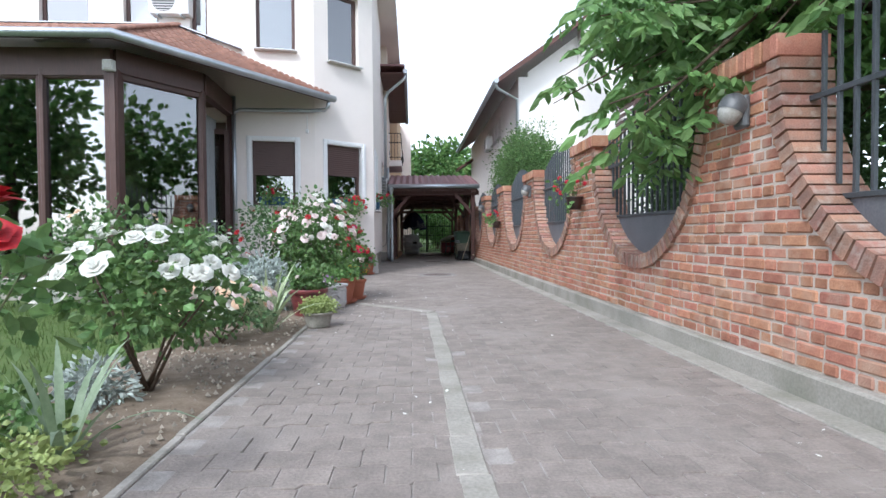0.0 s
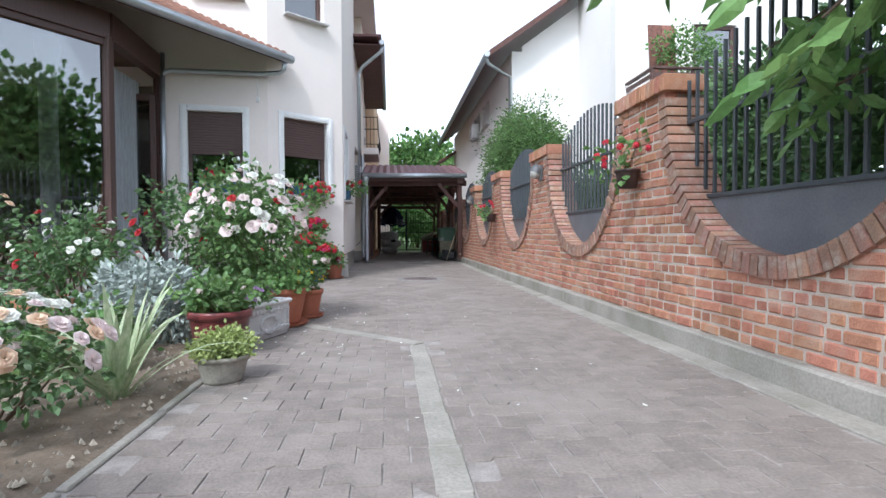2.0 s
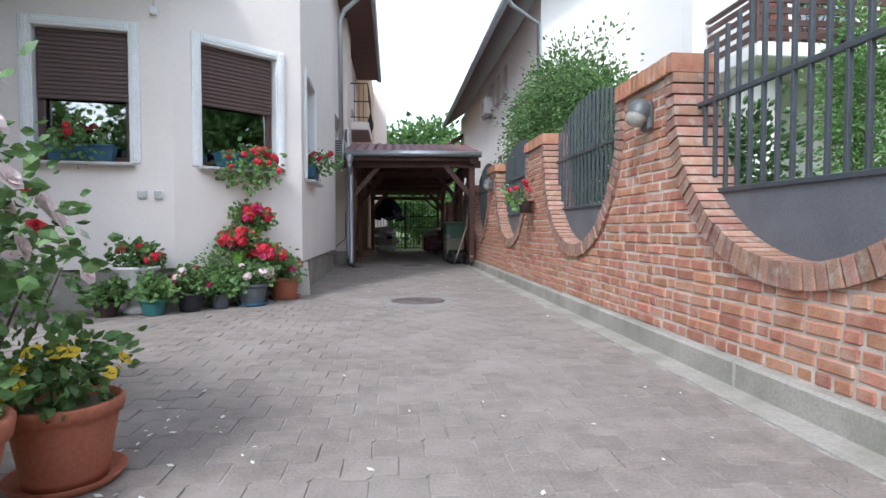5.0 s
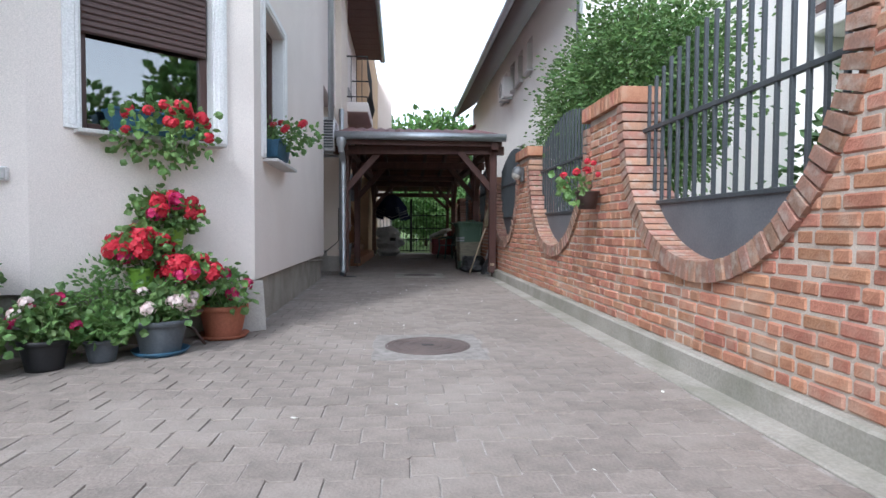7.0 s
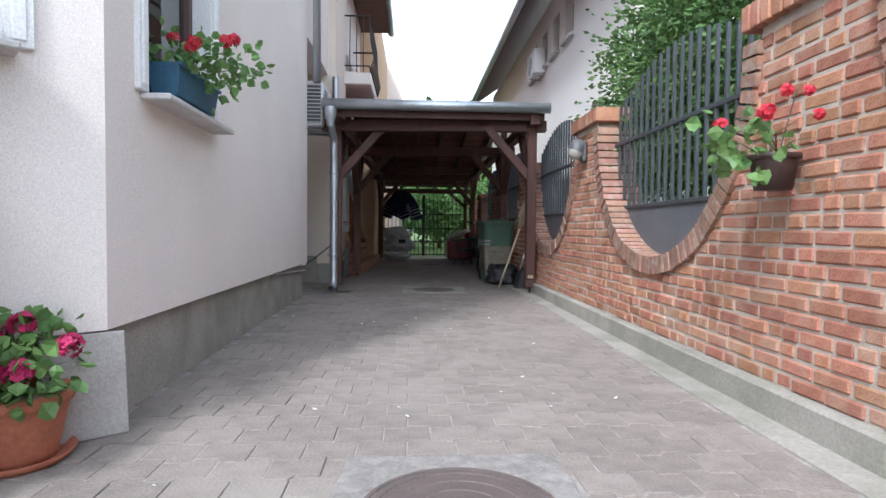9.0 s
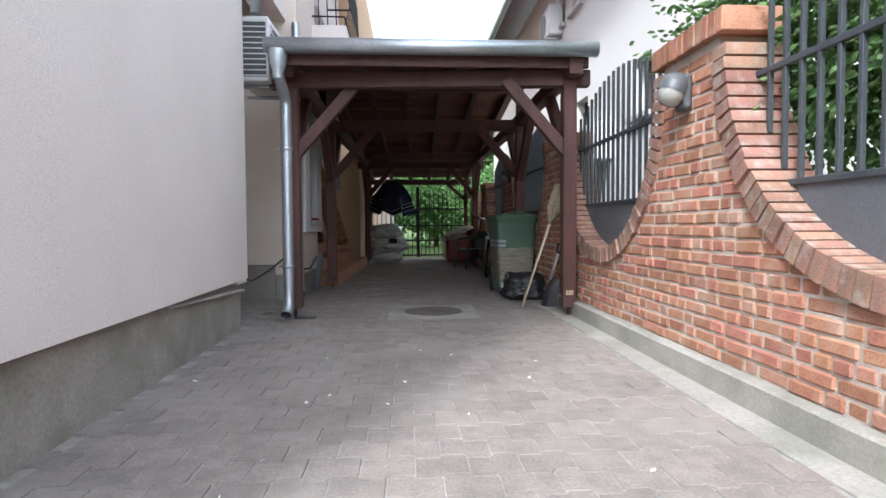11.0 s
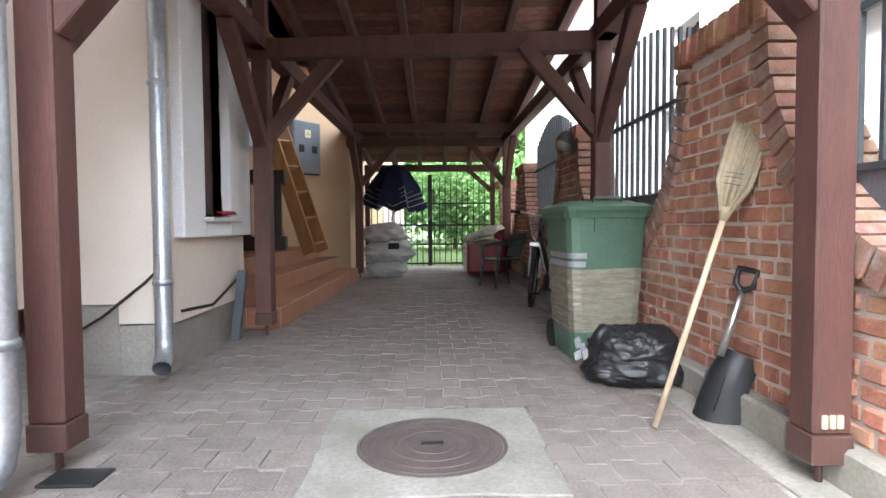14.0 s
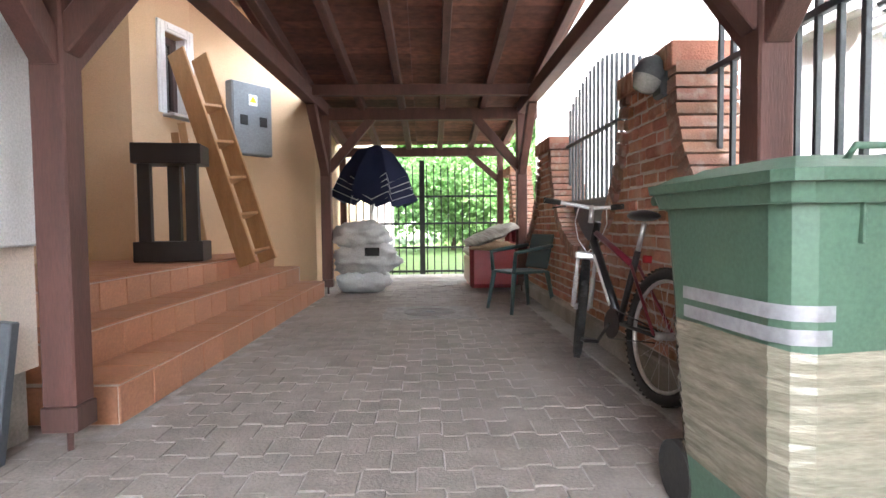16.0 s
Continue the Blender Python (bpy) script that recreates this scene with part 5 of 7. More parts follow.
tr = thing("planter_trough", pose(-1.26, 6.24, 0, 0, 0, 70), "white cast stone trough with scroll relief", "planter")
t = Mesh()
for sx_, sy_, lx, ly in ((0, -0.125, 0.62, 0.03), (0, 0.125, 0.62, 0.03), (-0.295, 0, 0.03, 0.22), (0.295, 0, 0.03, 0.22)):
    t.box((sx_, sy_, 0.15), (lx, ly, 0.24), None, 0.008)
t.box((0, 0, 0.02), (0.6, 0.26, 0.04), None, 0.008)
part("body", t, STONE, tr)
rim = Mesh()
for sx_, sy_, lx, ly in ((0, -0.13, 0.68, 0.055), (0, 0.13, 0.68, 0.055), (-0.31, 0, 0.055, 0.21), (0.31, 0, 0.055, 0.21)):
    rim.box((sx_, sy_, 0.275), (lx, ly, 0.04), None, 0.014)
part("rim", rim, STONE, tr)
for sg in (-1, 1):
    sc = [(sg * (0.03 + 0.055 * u * math.cos(u * 2.2)) * 2.4, -0.145, 0.14 + 0.05 * u * math.sin(u * 2.2)) for u in [i / 8 for i in range(0, 17)]]
    part("scroll", Mesh().tube(sc, 0.011, 6), STONE, tr)
knob = Mesh().box((0, 0, 0), (0.05, 0.022, 0.04), None, 0.012).data("relief_stone", STONE)
rg = random.Random(6)
for i in range(12):
    for zz in (0.225, 0.065):
        piece("relief_stone", knob, tr, pose(-0.275 + i * 0.05, -0.141, zz + rg.uniform(-0.008, 0.008), 0, rg.uniform(-12, 12)))
for zz in (0.105, 0.145, 0.185):
    for x in (-0.275, 0.275):
        piece("relief_stone", knob, tr, pose(x, -0.141, zz, 0, 90))
part("soil", Mesh().box((0, 0, 0.23), (0.56, 0.22, 0.04)), SOIL, tr)
plant("pansies", (-1.26, 6.24, 0.25), (0, 0, 0.09), (0.14, 0.3, 0.1), "purple and white pansies in a stone trough", LEAF, 45, 10, 0.04, 0.04, 0.45, [(PANSY_P, 22, 0.05), (ROSE_W, 4, 0.05)], 4, STEM, 0.004, 63)
z = pot("terracotta_pot", -1.19, 6.9, 0.255, 0.33, TERRA, "large fluted terracotta-coloured pot with saucer", 0, TERRA, 0.02)
plant("rose_bush", (-1.22, 6.94, z), (-0.28, 0.1, 0.62), (0.56, 0.5, 0.56), "tall potted rose with pale pink and white blooms", LEAF, 190, 12, 0.08, 0.058, 0.38, [(ROSE_P, 44, 0.12), (ROSE_W, 26, 0.11), (ROSE_R, 6, 0.08)], 7, STEM, 0.01, 64, "rose bush")
plant("green_plant", (-1.16, 6.84, z), (0, 0, 0.06), (0.26, 0.24, 0.12), "green underplanting in the terracotta pot", LEAF_B, 40, 12, 0.04, 0.05, 0.45, [], 4, STEM, 0.004, 65)
z = pot("terracotta_pot", -1.02, 7.36, 0.175, 0.27, TERRA, "small terracotta-coloured pot with saucer", 0, TERRA)
plant("pansies", (-1.02, 7.36, z), (0, 0, 0.12), (0.2, 0.18, 0.12), "yellow pansies in a small pot", LEAF, 34, 10, 0.045, 0.05, 0.42, [(PANSY_Y, 16, 0.06)], 4, STEM, 0.004, 66)
plant("rose_bush", (-1.75, 8.0, 0.0), (0, 0, 0.7), (0.5, 0.5, 0.45), "pink and white rose bush behind pots", LEAF, 70, 14, 0.07, 0.055, 0.36, [(ROSE_P, 12, 0.10), (ROSE_R, 5, 0.1), (ROSE_W, 8, 0.09)], 6, BARK, 0.01, 67, "rose bush")

# geraniums at the bay
GER = "red geranium in full flower"
for i, (x, y, r, h, m, lb, data, n, hgt) in enumerate((
        (-1.25, 12.42, 0.19, 0.25, TERRA, "terracotta-coloured pot with saucer by the wall", HEAD_M, 5, 0.16),
        (-1.5, 11.84, 0.18, 0.23, PL_GREY, "ribbed slate-grey plastic pot with blue saucer", HEAD_P, 7, 0.14),
        (-1.78, 11.62, 0.11, 0.15, PL_GREY, "small grey plastic flower pot", None, 0, 0.1),
        (-2.02, 11.42, 0.14, 0.19, PL_DARK, "dark anthracite plastic flower pot", HEAD_M, 3, 0.16),
        (-2.28, 11.16, 0.13, 0.16, PL_TEAL, "low teal plastic pot", None, 0, 0.14),
        (-2.7, 11.1, 0.13, 0.14, PL_BROWN, "low brown plastic pot", None, 0, 0.1))):
    z = pot("plastic_pot" if m is not TERRA else "terracotta_pot", x, y, r, h, m, lb, 0, TERRA if m is TERRA else (PL_BLUE if i == 1 else None))
    plant("geranium", (x, y, z), (0, 0, hgt * 0.8), (r * 1.25, r * 1.2, hgt), GER if n else "green leafy pot plant", LEAF if i % 2 else LEAF_B, 34, 10, 0.045, 0.06, 0.5, [(data, n + 3, 0.105), (HEAD_P, 2, 0.1)] if n else [], 5, STEM, 0.005, 70 + i)
plant("shrub", (-1.86, 11.86, 0.0), (0, 0, 0.34), (0.27, 0.22, 0.3), "dense bright green leafy plant in a pot", LEAF_B, 80, 14, 0.05, 0.045, 0.25, [], 6, STEM, 0.005, 77)
stand = thing("plant_stand", pose(-1.55, 12.12, 0), "dark brown metal plant stand with three arms", "plant stand")
part("pole", Mesh().tube([(0, 0, 0), (0, 0, 0.85)], 0.016, 8), BROWN, stand)
for i in range(3):
    a = 2 * math.pi * i / 3
    part("leg", Mesh().tube([(0, 0, 0.2), (0.18 * math.cos(a), 0.18 * math.sin(a), 0.12), (0.26 * math.cos(a), 0.26 * math.sin(a), 0)], 0.011, 6), BROWN, stand)
for i, (dx, dy, z) in enumerate(((-0.12, -0.16, 0.44), (0.18, -0.08, 0.28), (0.0, 0.05, 0.72))):
    part("arm", Mesh().tube([(0, 0, z - 0.06), (dx, dy, z - 0.02)], 0.009, 6).lathe([(0.001, 0), (0.09, 0), (0.09, 0.012), (0.001, 0.012)], 16, pose(dx, dy, z - 0.02)), BROWN, stand)
    zz = pot("plastic_pot", -1.55 + dx, 12.12 + dy, 0.1, 0.15, PL_GREEN, "lime green plastic pot on a stand", z)
    plant("geranium", (-1.55 + dx, 12.12 + dy, zz), (0, -0.03, 0.13), (0.2, 0.18, 0.14), GER, LEAF_B, 36, 10, 0.045, 0.055, 0.5, [(HEAD_R, 17, 0.125), (HEAD_M, 4, 0.11)], 5, STEM, 0.005, 80 + i)
urn = thing("garden_urn", pose(-2.5, 11.3, 0), "white cast stone pedestal urn", "urn")
part("body", Mesh().lathe([(0.001, 0), (0.13, 0), (0.13, 0.05), (0.07, 0.09), (0.06, 0.14), (0.12, 0.18), (0.17, 0.28), (0.18, 0.42), (0.22, 0.45), (0.22, 0.48), (0.17, 0.47), (0.001, 0.43)], 28), STONE, urn)
plant("geranium", (-2.5, 11.3, 0.44), (0, 0, 0.12), (0.2, 0.2, 0.12), GER, LEAF, 36, 10, 0.05, 0.06, 0.5, [(HEAD_R, 6, 0.11)], 5, STEM, 0.005, 86)
slab = tagged(Mesh().box((0, 0, 0.215), (0.3, 0.035, 0.43), None, 0.005).ob("stone_slab", CONC_L), "speckled grey terrazzo slab leaning on the wall corner", "stone slab")
slab.matrix_world = pose(-1.10, 12.62, 0.0, -8, 0, 40)
for i, (mm, x0, x1, n) in enumerate(((mA, 0.5, 1.4, 9), (mB, 0.30, 1.24, 20), (mC, 0.36, 1.31, 6))):
    xm = (x0 + x1) / 2
    loc = (mm @ Vector((xm, -0.02, 1.56)))
    bx = thing("window_box", Matrix.Translation(loc) @ mm.to_quaternion().to_matrix().to_4x4(), "blue plastic window box on the sill", "window box", "window boxes")
    b = Mesh()
    w = 0.62
    vs = [(sx_ * (w / 2 - (0.03 if zz == 0 else 0)), sy_ * (0.085 - (0.02 if zz == 0 else 0)), zz) for zz in (0, 0.16) for sx_, sy_ in ((-1, -1), (1, -1), (1, 1), (-1, 1))]
    b.add(vs, [(3, 2, 1, 0), (0, 1, 5, 4), (1, 2, 6, 5), (2, 3, 7, 6), (3, 0, 4, 7), (4, 5, 6, 7)])
    part("body", b, PL_BLUE, bx)
    part("rim", Mesh().box((0, -0.088, 0.155), (w + 0.02, 0.02, 0.02), None, 0.004).box((0, 0.088, 0.155), (w + 0.02, 0.02, 0.02), None, 0.004), PL_BLUE, bx)
    d = mm.to_3x3() @ Vector((0, -1, 0))
    big = i == 1
    plant("geranium", tuple(loc + Vector((0, 0, 0.15))), (d.x * 0.12, d.y * 0.12, 0.08 if not big else -0.14), (0.38 if big else 0.26, 0.34 if big else 0.26, 0.22 if big else 0.17),
          "trailing red geraniums hanging over the sill", LEAF_B, 55 if big else 26, 10, 0.06, 0.055, 0.5, [(HEAD_R, n + (8 if big else 0), 0.09)], 6, STEM, 0.004, 90 + i, low=-0.55)
for y, zz, sd in ((6.25, 1.2, 95), (12.72, 1.06, 96)):
    hp = thing("hanging_pot", pose(FACE - 0.12, y, zz) @ Matrix.Diagonal((0.85, 0.85, 0.9, 1)), "dark brown plastic pot hung on the brick pier", "flower pot", "pots hung on the wall")
    part("body", Mesh().lathe([(0.001, 0), (0.09, 0), (0.115, 0.15)], 24), PL_BROWN, hp)
    part("rim", Mesh().lathe([(0.115, 0.15), (0.128, 0.15), (0.13, 0.175), (0.115, 0.175), (0.105, 0.14)], 24), PL_BROWN, hp)
    part("soil", Mesh().lathe([(0.001, 0.15), (0.112, 0.148)], 16), SOIL, hp)
    part("wire", Mesh().tube([(0.02, 0, 0.16), (0.115, 0, 0.5)], 0.003, 5), BLACK, hp)
    plant("geranium", (FACE - 0.13, y, zz + 0.16), (-0.03, -0.02, 0.08), (0.2, 0.3, 0.22), "straggling red geranium in a hanging pot", LEAF_B, 9, 7, 0.05, 0.065, 0.5, [(HEAD_R, 8, 0.075)], 7, STEM, 0.004, sd, low=-0.5)

# ---- trees and bushes ----
def tree(name, at, height, crown_c, crown_r, label, leaf_mat, clumps, per, spread, size, trunk_r=0.15, limbs=7, seed=1, wide=0.3):
    rg = random.Random(seed)
    th = thing(name, pose(*at), label, "tree")
    tk = Mesh()
    top = Vector((crown_c[0] * 0.6, crown_c[1] * 0.6, height * 0.75))
    tk.tube([(0, 0, -0.1), top * 0.35 + Vector((0.05, 0.03, 0)), top * 0.7, top], [trunk_r * 1.25, trunk_r, trunk_r * 0.7, trunk_r * 0.25], 10)
    for i in range(limbs):
        t = 2 * math.pi * (i + rg.random()) / limbs
        a = top * rg.uniform(0.45, 0.85)
        e = Vector((crown_c[0] + crown_r[0] * 0.8 * math.cos(t), crown_c[1] + crown_r[1] * 0.8 * math.sin(t), crown_c[2] + crown_r[2] * rg.uniform(-0.4, 0.6)))
        tk.tube([a, a.lerp(e, 0.5) + Vector((0, 0, 0.08 * height * 0.3)), e], [trunk_r * 0.4, trunk_r * 0.25, trunk_r * 0.06], 6)
    part("trunk", tk, BARK, th)
    lf = Mesh()
    for p, d in crown_points(rg, crown_c, crown_r, clumps, per, spread):
        leaf(lf, p, d, size * rg.uniform(0.6, 1.3), wide, rg)
    part("crown", lf, leaf_mat, th)
    return th


# walnut overhanging the wall
wal = thing("walnut_tree", pose(3.4, 2.6, 0), "walnut tree with long drooping leaflets over the wall", "tree")
tk = Mesh()
tk.tube([(0, 0, -0.1), (0.05, 0.1, 1.2), (0.0, 0.2, 2.4), (0.1, 0.2, 4.6)], [0.16, 0.14, 0.11, 0.05], 10)
lf = Mesh()
rg = random.Random(5)
tips = []
for i in range(74):
    e = Vector((rg.uniform(-2.0, 1.0), rg.uniform(-1.4, 2.4), rg.uniform(1.9, 3.9)))
    if i < 26:
        e = Vector((rg.uniform(-2.25, -1.45), rg.uniform(0.6, 2.1), rg.uniform(1.45, 2.9)))
    s = Vector((0, 0.15, rg.uniform(1.8, 3.2)))
    mid = s.lerp(e, 0.55) + Vector((0, 0, 0.25))
    tk.tube([s, mid, e], [0.03, 0.016, 0.005], 5)
    for j in range(13):
        u = rg.uniform(0.45, 1.02)
        b = (s.lerp(mid, u / 0.55) if u < 0.55 else mid.lerp(e, (u - 0.55) / 0.45)) + Vector((rg.gauss(0, 0.08), rg.gauss(0, 0.08), rg.gauss(0, 0.08)))
        t = rg.uniform(0, 6.28)
        d = Vector((math.cos(t), math.sin(t), -0.45))
        for q in range(4):
            f = b + d * 0.075 * q
            sd = d.cross(Vector((0, 0, 1))).normalized()
            for sg in (-1, 1):
                leaf(lf, f, d * 0.5 + sd * sg * 0.9 + Vector((0, 0, -0.45)), rg.uniform(0.10, 0.17), 0.2, rg, 0.12)
        leaf(lf, b + d * 0.3, d + Vector((0, 0, -0.5)), 0.19, 0.2, rg, 0.12)
part("trunk", tk, BARK, wal)
part("crown", lf, LEAF_B, wal)
tree("privet_bush", (2.98, 14.9, 0), 3.0, (0.0, 0.1, 2.4), (0.66, 2.6, 1.4), "large dense evergreen bush behind the fence", LEAF, 700, 52, 0.15, 0.062, 0.06, 8, 11)
tree("privet_bush", (2.95, 10.3, 0), 1.6, (0.0, 0, 1.15), (0.4, 1.2, 0.75), "lower evergreen bush behind the fence", LEAF_D, 160, 26, 0.11, 0.075, 0.04, 6, 12)
tree("privet_bush", (3.1, 4.4, 0), 2.0, (0.0, 0, 1.5), (0.45, 1.9, 0.95), "leafy shrubs behind the fence", LEAF_D, 300, 26, 0.12, 0.08, 0.04, 6, 13)
tree("laurel_bush", (3.95, 7.1, 0), 1.8, (0.0, 0, 1.75), (0.75, 0.95, 0.95), "dense dark laurel bush behind the fence", LEAF_D, 320, 26, 0.12, 0.09, 0.04, 7, 15)
tree("climbing_shrub", (6.75, 12.95, 0), 3.6, (0.0, 0, 2.5), (0.5, 0.3, 1.9), "tall pale green shrub growing up past the balcony", LEAF_B, 170, 26, 0.14, 0.08, 0.04, 6, 16)
plant("balcony_plants", (6.45, 13.62, 3.62), (0, -0.1, 1.15), (0.85, 0.3, 0.6), "green plants standing on the balcony", LEAF_B, 90, 14, 0.1, 0.08, 0.35, [], 6, STEM, 0.01, 14)
for i, (x, y, h, r) in enumerate(((-4, 46, 8, 4.5), (2, 50, 9, 5.0), (7.5, 44, 7.5, 4.2), (-9, 52, 9, 5), (13, 52, 9, 5))):
    tree("far_tree", (x, y, 0), h, (0, 0, h * 0.58), (r, r, h * 0.46), "tall leafy tree beyond the gate", LEAF_F, 260, 30, 0.45, 0.4, 0.3, 7, 20 + i, 0.4)
for i, (x, y, r) in enumerate(((-1.5, 37, 2.2), (1.6, 38.5, 2.4), (4.2, 36.5, 2.0))):
    tree("far_shrub", (x, y, 0), 3.2, (0, 0, 1.9), (r, 1.4, 1.7), "bright green shrub beyond the gate", LEAF_B, 170, 26, 0.28, 0.2, 0.08, 7, 30 + i, 0.4)
for i, (x, y, h) in enumerate(((14, 6, 7), (15, 12, 7.5), (13, -1, 6.5), (-9, -12, 8), (-3, -16, 8.5), (5, -14, 8), (-16, -6, 8))):
    tree("garden_tree", (x, y, 0), h, (0, 0, h * 0.6), (3.0, 3.0, h * 0.4), "leafy garden tree behind the path", LEAF_F, 150, 22, 0.4, 0.34, 0.22, 6, 40 + i, 0.4)

# ---- manholes ----
for x, y, w, d, r, lb, m in ((0.37, 11.96, 0.80, 0.88, 0.3, "round cast-iron manhole cover in a concrete frame", CONC_F), (0.54, 18.36, 0.9, 0.86, 0.285, "round cast-iron manhole cover in pale concrete", CONC), (0.67, 24.1, 0.9, 0.8, 0.25, "small round cover in a concrete slab", CONC_F)):
    mh = thing("manhole", pose(x, y, 0), lb, "manhole cover", "manhole covers")
    rg = random.Random(int(x * 100))
    n = 32
    out = []
    for i in range(n):
        t = 2 * math.pi * i / n
        k = max(abs(math.cos(t)), abs(math.sin(t)))
        out.append((math.cos(t) / k * w / 2 + rg.uniform(-0.012, 0.012), math.sin(t) / k * d / 2 + rg.uniform(-0.012, 0.012)))
    part("frame", Mesh().prism(out, -0.03, 0.008, None, 0.004), m, mh)
    c = Mesh().lathe([(r * 1.06, 0.004), (r * 1.06, 0.012), (r * 1.01, 0.012), (r * 1.0, 0.005), (r * 0.985, 0.013), (r * 0.9, 0.013), (r * 0.895, 0.01), (r * 0.82, 0.01), (r * 0.81, 0.013), (r * 0.7, 0.013), (r * 0.69, 0.01),
                      (r * 0.6, 0.01), (r * 0.59, 0.013), (r * 0.48, 0.013), (r * 0.47, 0.01), (r * 0.36, 0.01), (r * 0.35, 0.013), (r * 0.2, 0.013), (0.001, 0.013)], 40, smooth=False)
    part("cover", c, IRON, mh)
    part("lift_slot", Mesh().box((0.0, 0.0, 0.0145), (0.09, 0.03, 0.004), None, 0.001), BLACK, mh)

# ---- bin ----
wb = thing("wheelie_bin", pose(1.66, 19.96, 0, 0, 0, 4) @ Matrix.Diagonal((0.97, 0.98, 0.99, 1)), "green plastic wheelie bin wrapped in brown tape", "wheelie bin")


def taper_box(w0, d0, z0, w1, d1, z1, b=0.04):
    def ring(w, d, z):
        q = []
        for sx_, sy_ in ((1, -1), (1, 1), (-1, 1), (-1, -1)):
            for a in (-45, 0, 45):
                t = math.atan2(sy_, sx_) + radians(a)
                q.append((sx_ * (w / 2 - b) + b * math.cos(t), sy_ * (d / 2 - b) + b * math.sin(t), z))
        return q
    vs = ring(w0, d0, z0) + ring(w1, d1, z1)
    n = 12
    return vs, [(i, (i + 1) % n, n + (i + 1) % n, n + i) for i in range(n)] + [tuple(range(n))[::-1], tuple(range(n, 2 * n))]


part("body", Mesh().add(*taper_box(0.44, 0.48, 0.02, 0.55, 0.6, 0.98, 0.07)), BIN_G, wb)
part("rim", Mesh().add(*taper_box(0.575, 0.63, 0.94, 0.60, 0.66, 0.985, 0.06)), BIN_G, wb)
lid = Mesh().add(*taper_box(0.615, 0.70, 0.985, 0.625, 0.71, 1.012, 0.07)).add(*taper_box(0.60, 0.68, 1.012, 0.52, 0.58, 1.035, 0.07)).add(*taper_box(0.46, 0.5, 1.035, 0.40, 0.44, 1.052, 0.06))
ld = part("lid", lid, BIN_G, wb)
part("lid_grip", Mesh().tube([(-0.1, -0.24, 1.03), (-0.09, -0.265, 1.068), (0.09, -0.265, 1.068), (0.1, -0.24, 1.03)], 0.009, 6), BIN_G, ld)
part("hinge_bar", Mesh().tube([(-0.26, 0.36, 0.97), (0.26, 0.36, 0.97)], 0.016, 8).box((-0.2, 0.33, 0.96), (0.03, 0.08, 0.05), None, 0.006).box((0.2, 0.33, 0.96), (0.03, 0.08, 0.05), None, 0.006), BIN_G, wb)
for x in (-0.1, 0.12):
    part("rib", Mesh().box((x, -0.298, 0.90), (0.01, 0.02, 0.10), None, 0.003), BIN_G, wb)
rg = random.Random(4)
z = 0.19
while z < 0.60:
    h = rg.uniform(0.03, 0.055)
    k = (z - 0.02) / 0.96
    tp = Mesh()
    for q in range(2):
        za, zb = z + h * q / 2, z + h * (q + 1) / 2
        ka, kb = (0.006, 0.011) if q == 0 else (0.011, 0.004)
        w0, d0 = 0.44 + 0.11 * k, 0.48 + 0.12 * k
        vs, fs = taper_box(w0 + ka, d0 + ka, za, w0 + kb + 0.004, d0 + kb + 0.004, zb + 0.004, 0.07)
        tp.add([(x + 0.004 * noise.noise(Vector((x * 30, y * 30, zz * 60))), y + 0.004 * noise.noise(Vector((y * 30, zz * 60, x * 30))), zz + 0.012 * noise.noise(Vector((x * 9, y * 9, z * 20)))) for x, y, zz in vs], fs[:12])
    part("tape_band", tp, FILM, wb, "wrinkled translucent brown packing tape")
    z += h * 0.93
for zz, w in ((0.695, 0.2), (0.64, 0.16)):
    k = (zz - 0.02) / 0.96
    x0, y0 = -(0.44 + 0.11 * k) / 2, -(0.48 + 0.12 * k) / 2
    ring = [(x0 - 0.004, 0.16), (x0 - 0.004, y0 + 0.07), (x0 + 0.018, y0 + 0.018), (x0 + 0.07, y0 - 0.004), (x0 + 0.07 + w * 0.2, y0 - 0.004)]
    tp = Mesh()
    n = len(ring)
    tp.add([(x, y, zz + h) for h in (-0.018, 0.018) for x, y in ring], [(i, i + 1, n + i + 1, n + i) for i in range(n - 1)], True)
    part("tape_strip", tp, SILVER, wb, "silver tape strip")
for i in range(7):
    fl = Mesh()
    ax, ay, az = -0.235 + rg.uniform(0, 0.09), -0.245 + rg.uniform(-0.006, 0.01), 0.05 + rg.random() * 0.12
    fl.add([(ax, ay, az), (ax + 0.03, ay - 0.012, az + 0.02), (ax + 0.035, ay - 0.02, az - 0.03), (ax + 0.005, ay - 0.008, az - 0.05)], [(0, 1, 2, 3)], True)
    part("torn_film", fl, SILVER if i % 2 else BAG_W, wb)
for x in (-0.2, 0.2):
    part("wheel", Mesh().tube([(x - 0.03, 0.27, 0.1), (x + 0.03, 0.27, 0.1)], 0.1, 20), TYRE, wb)


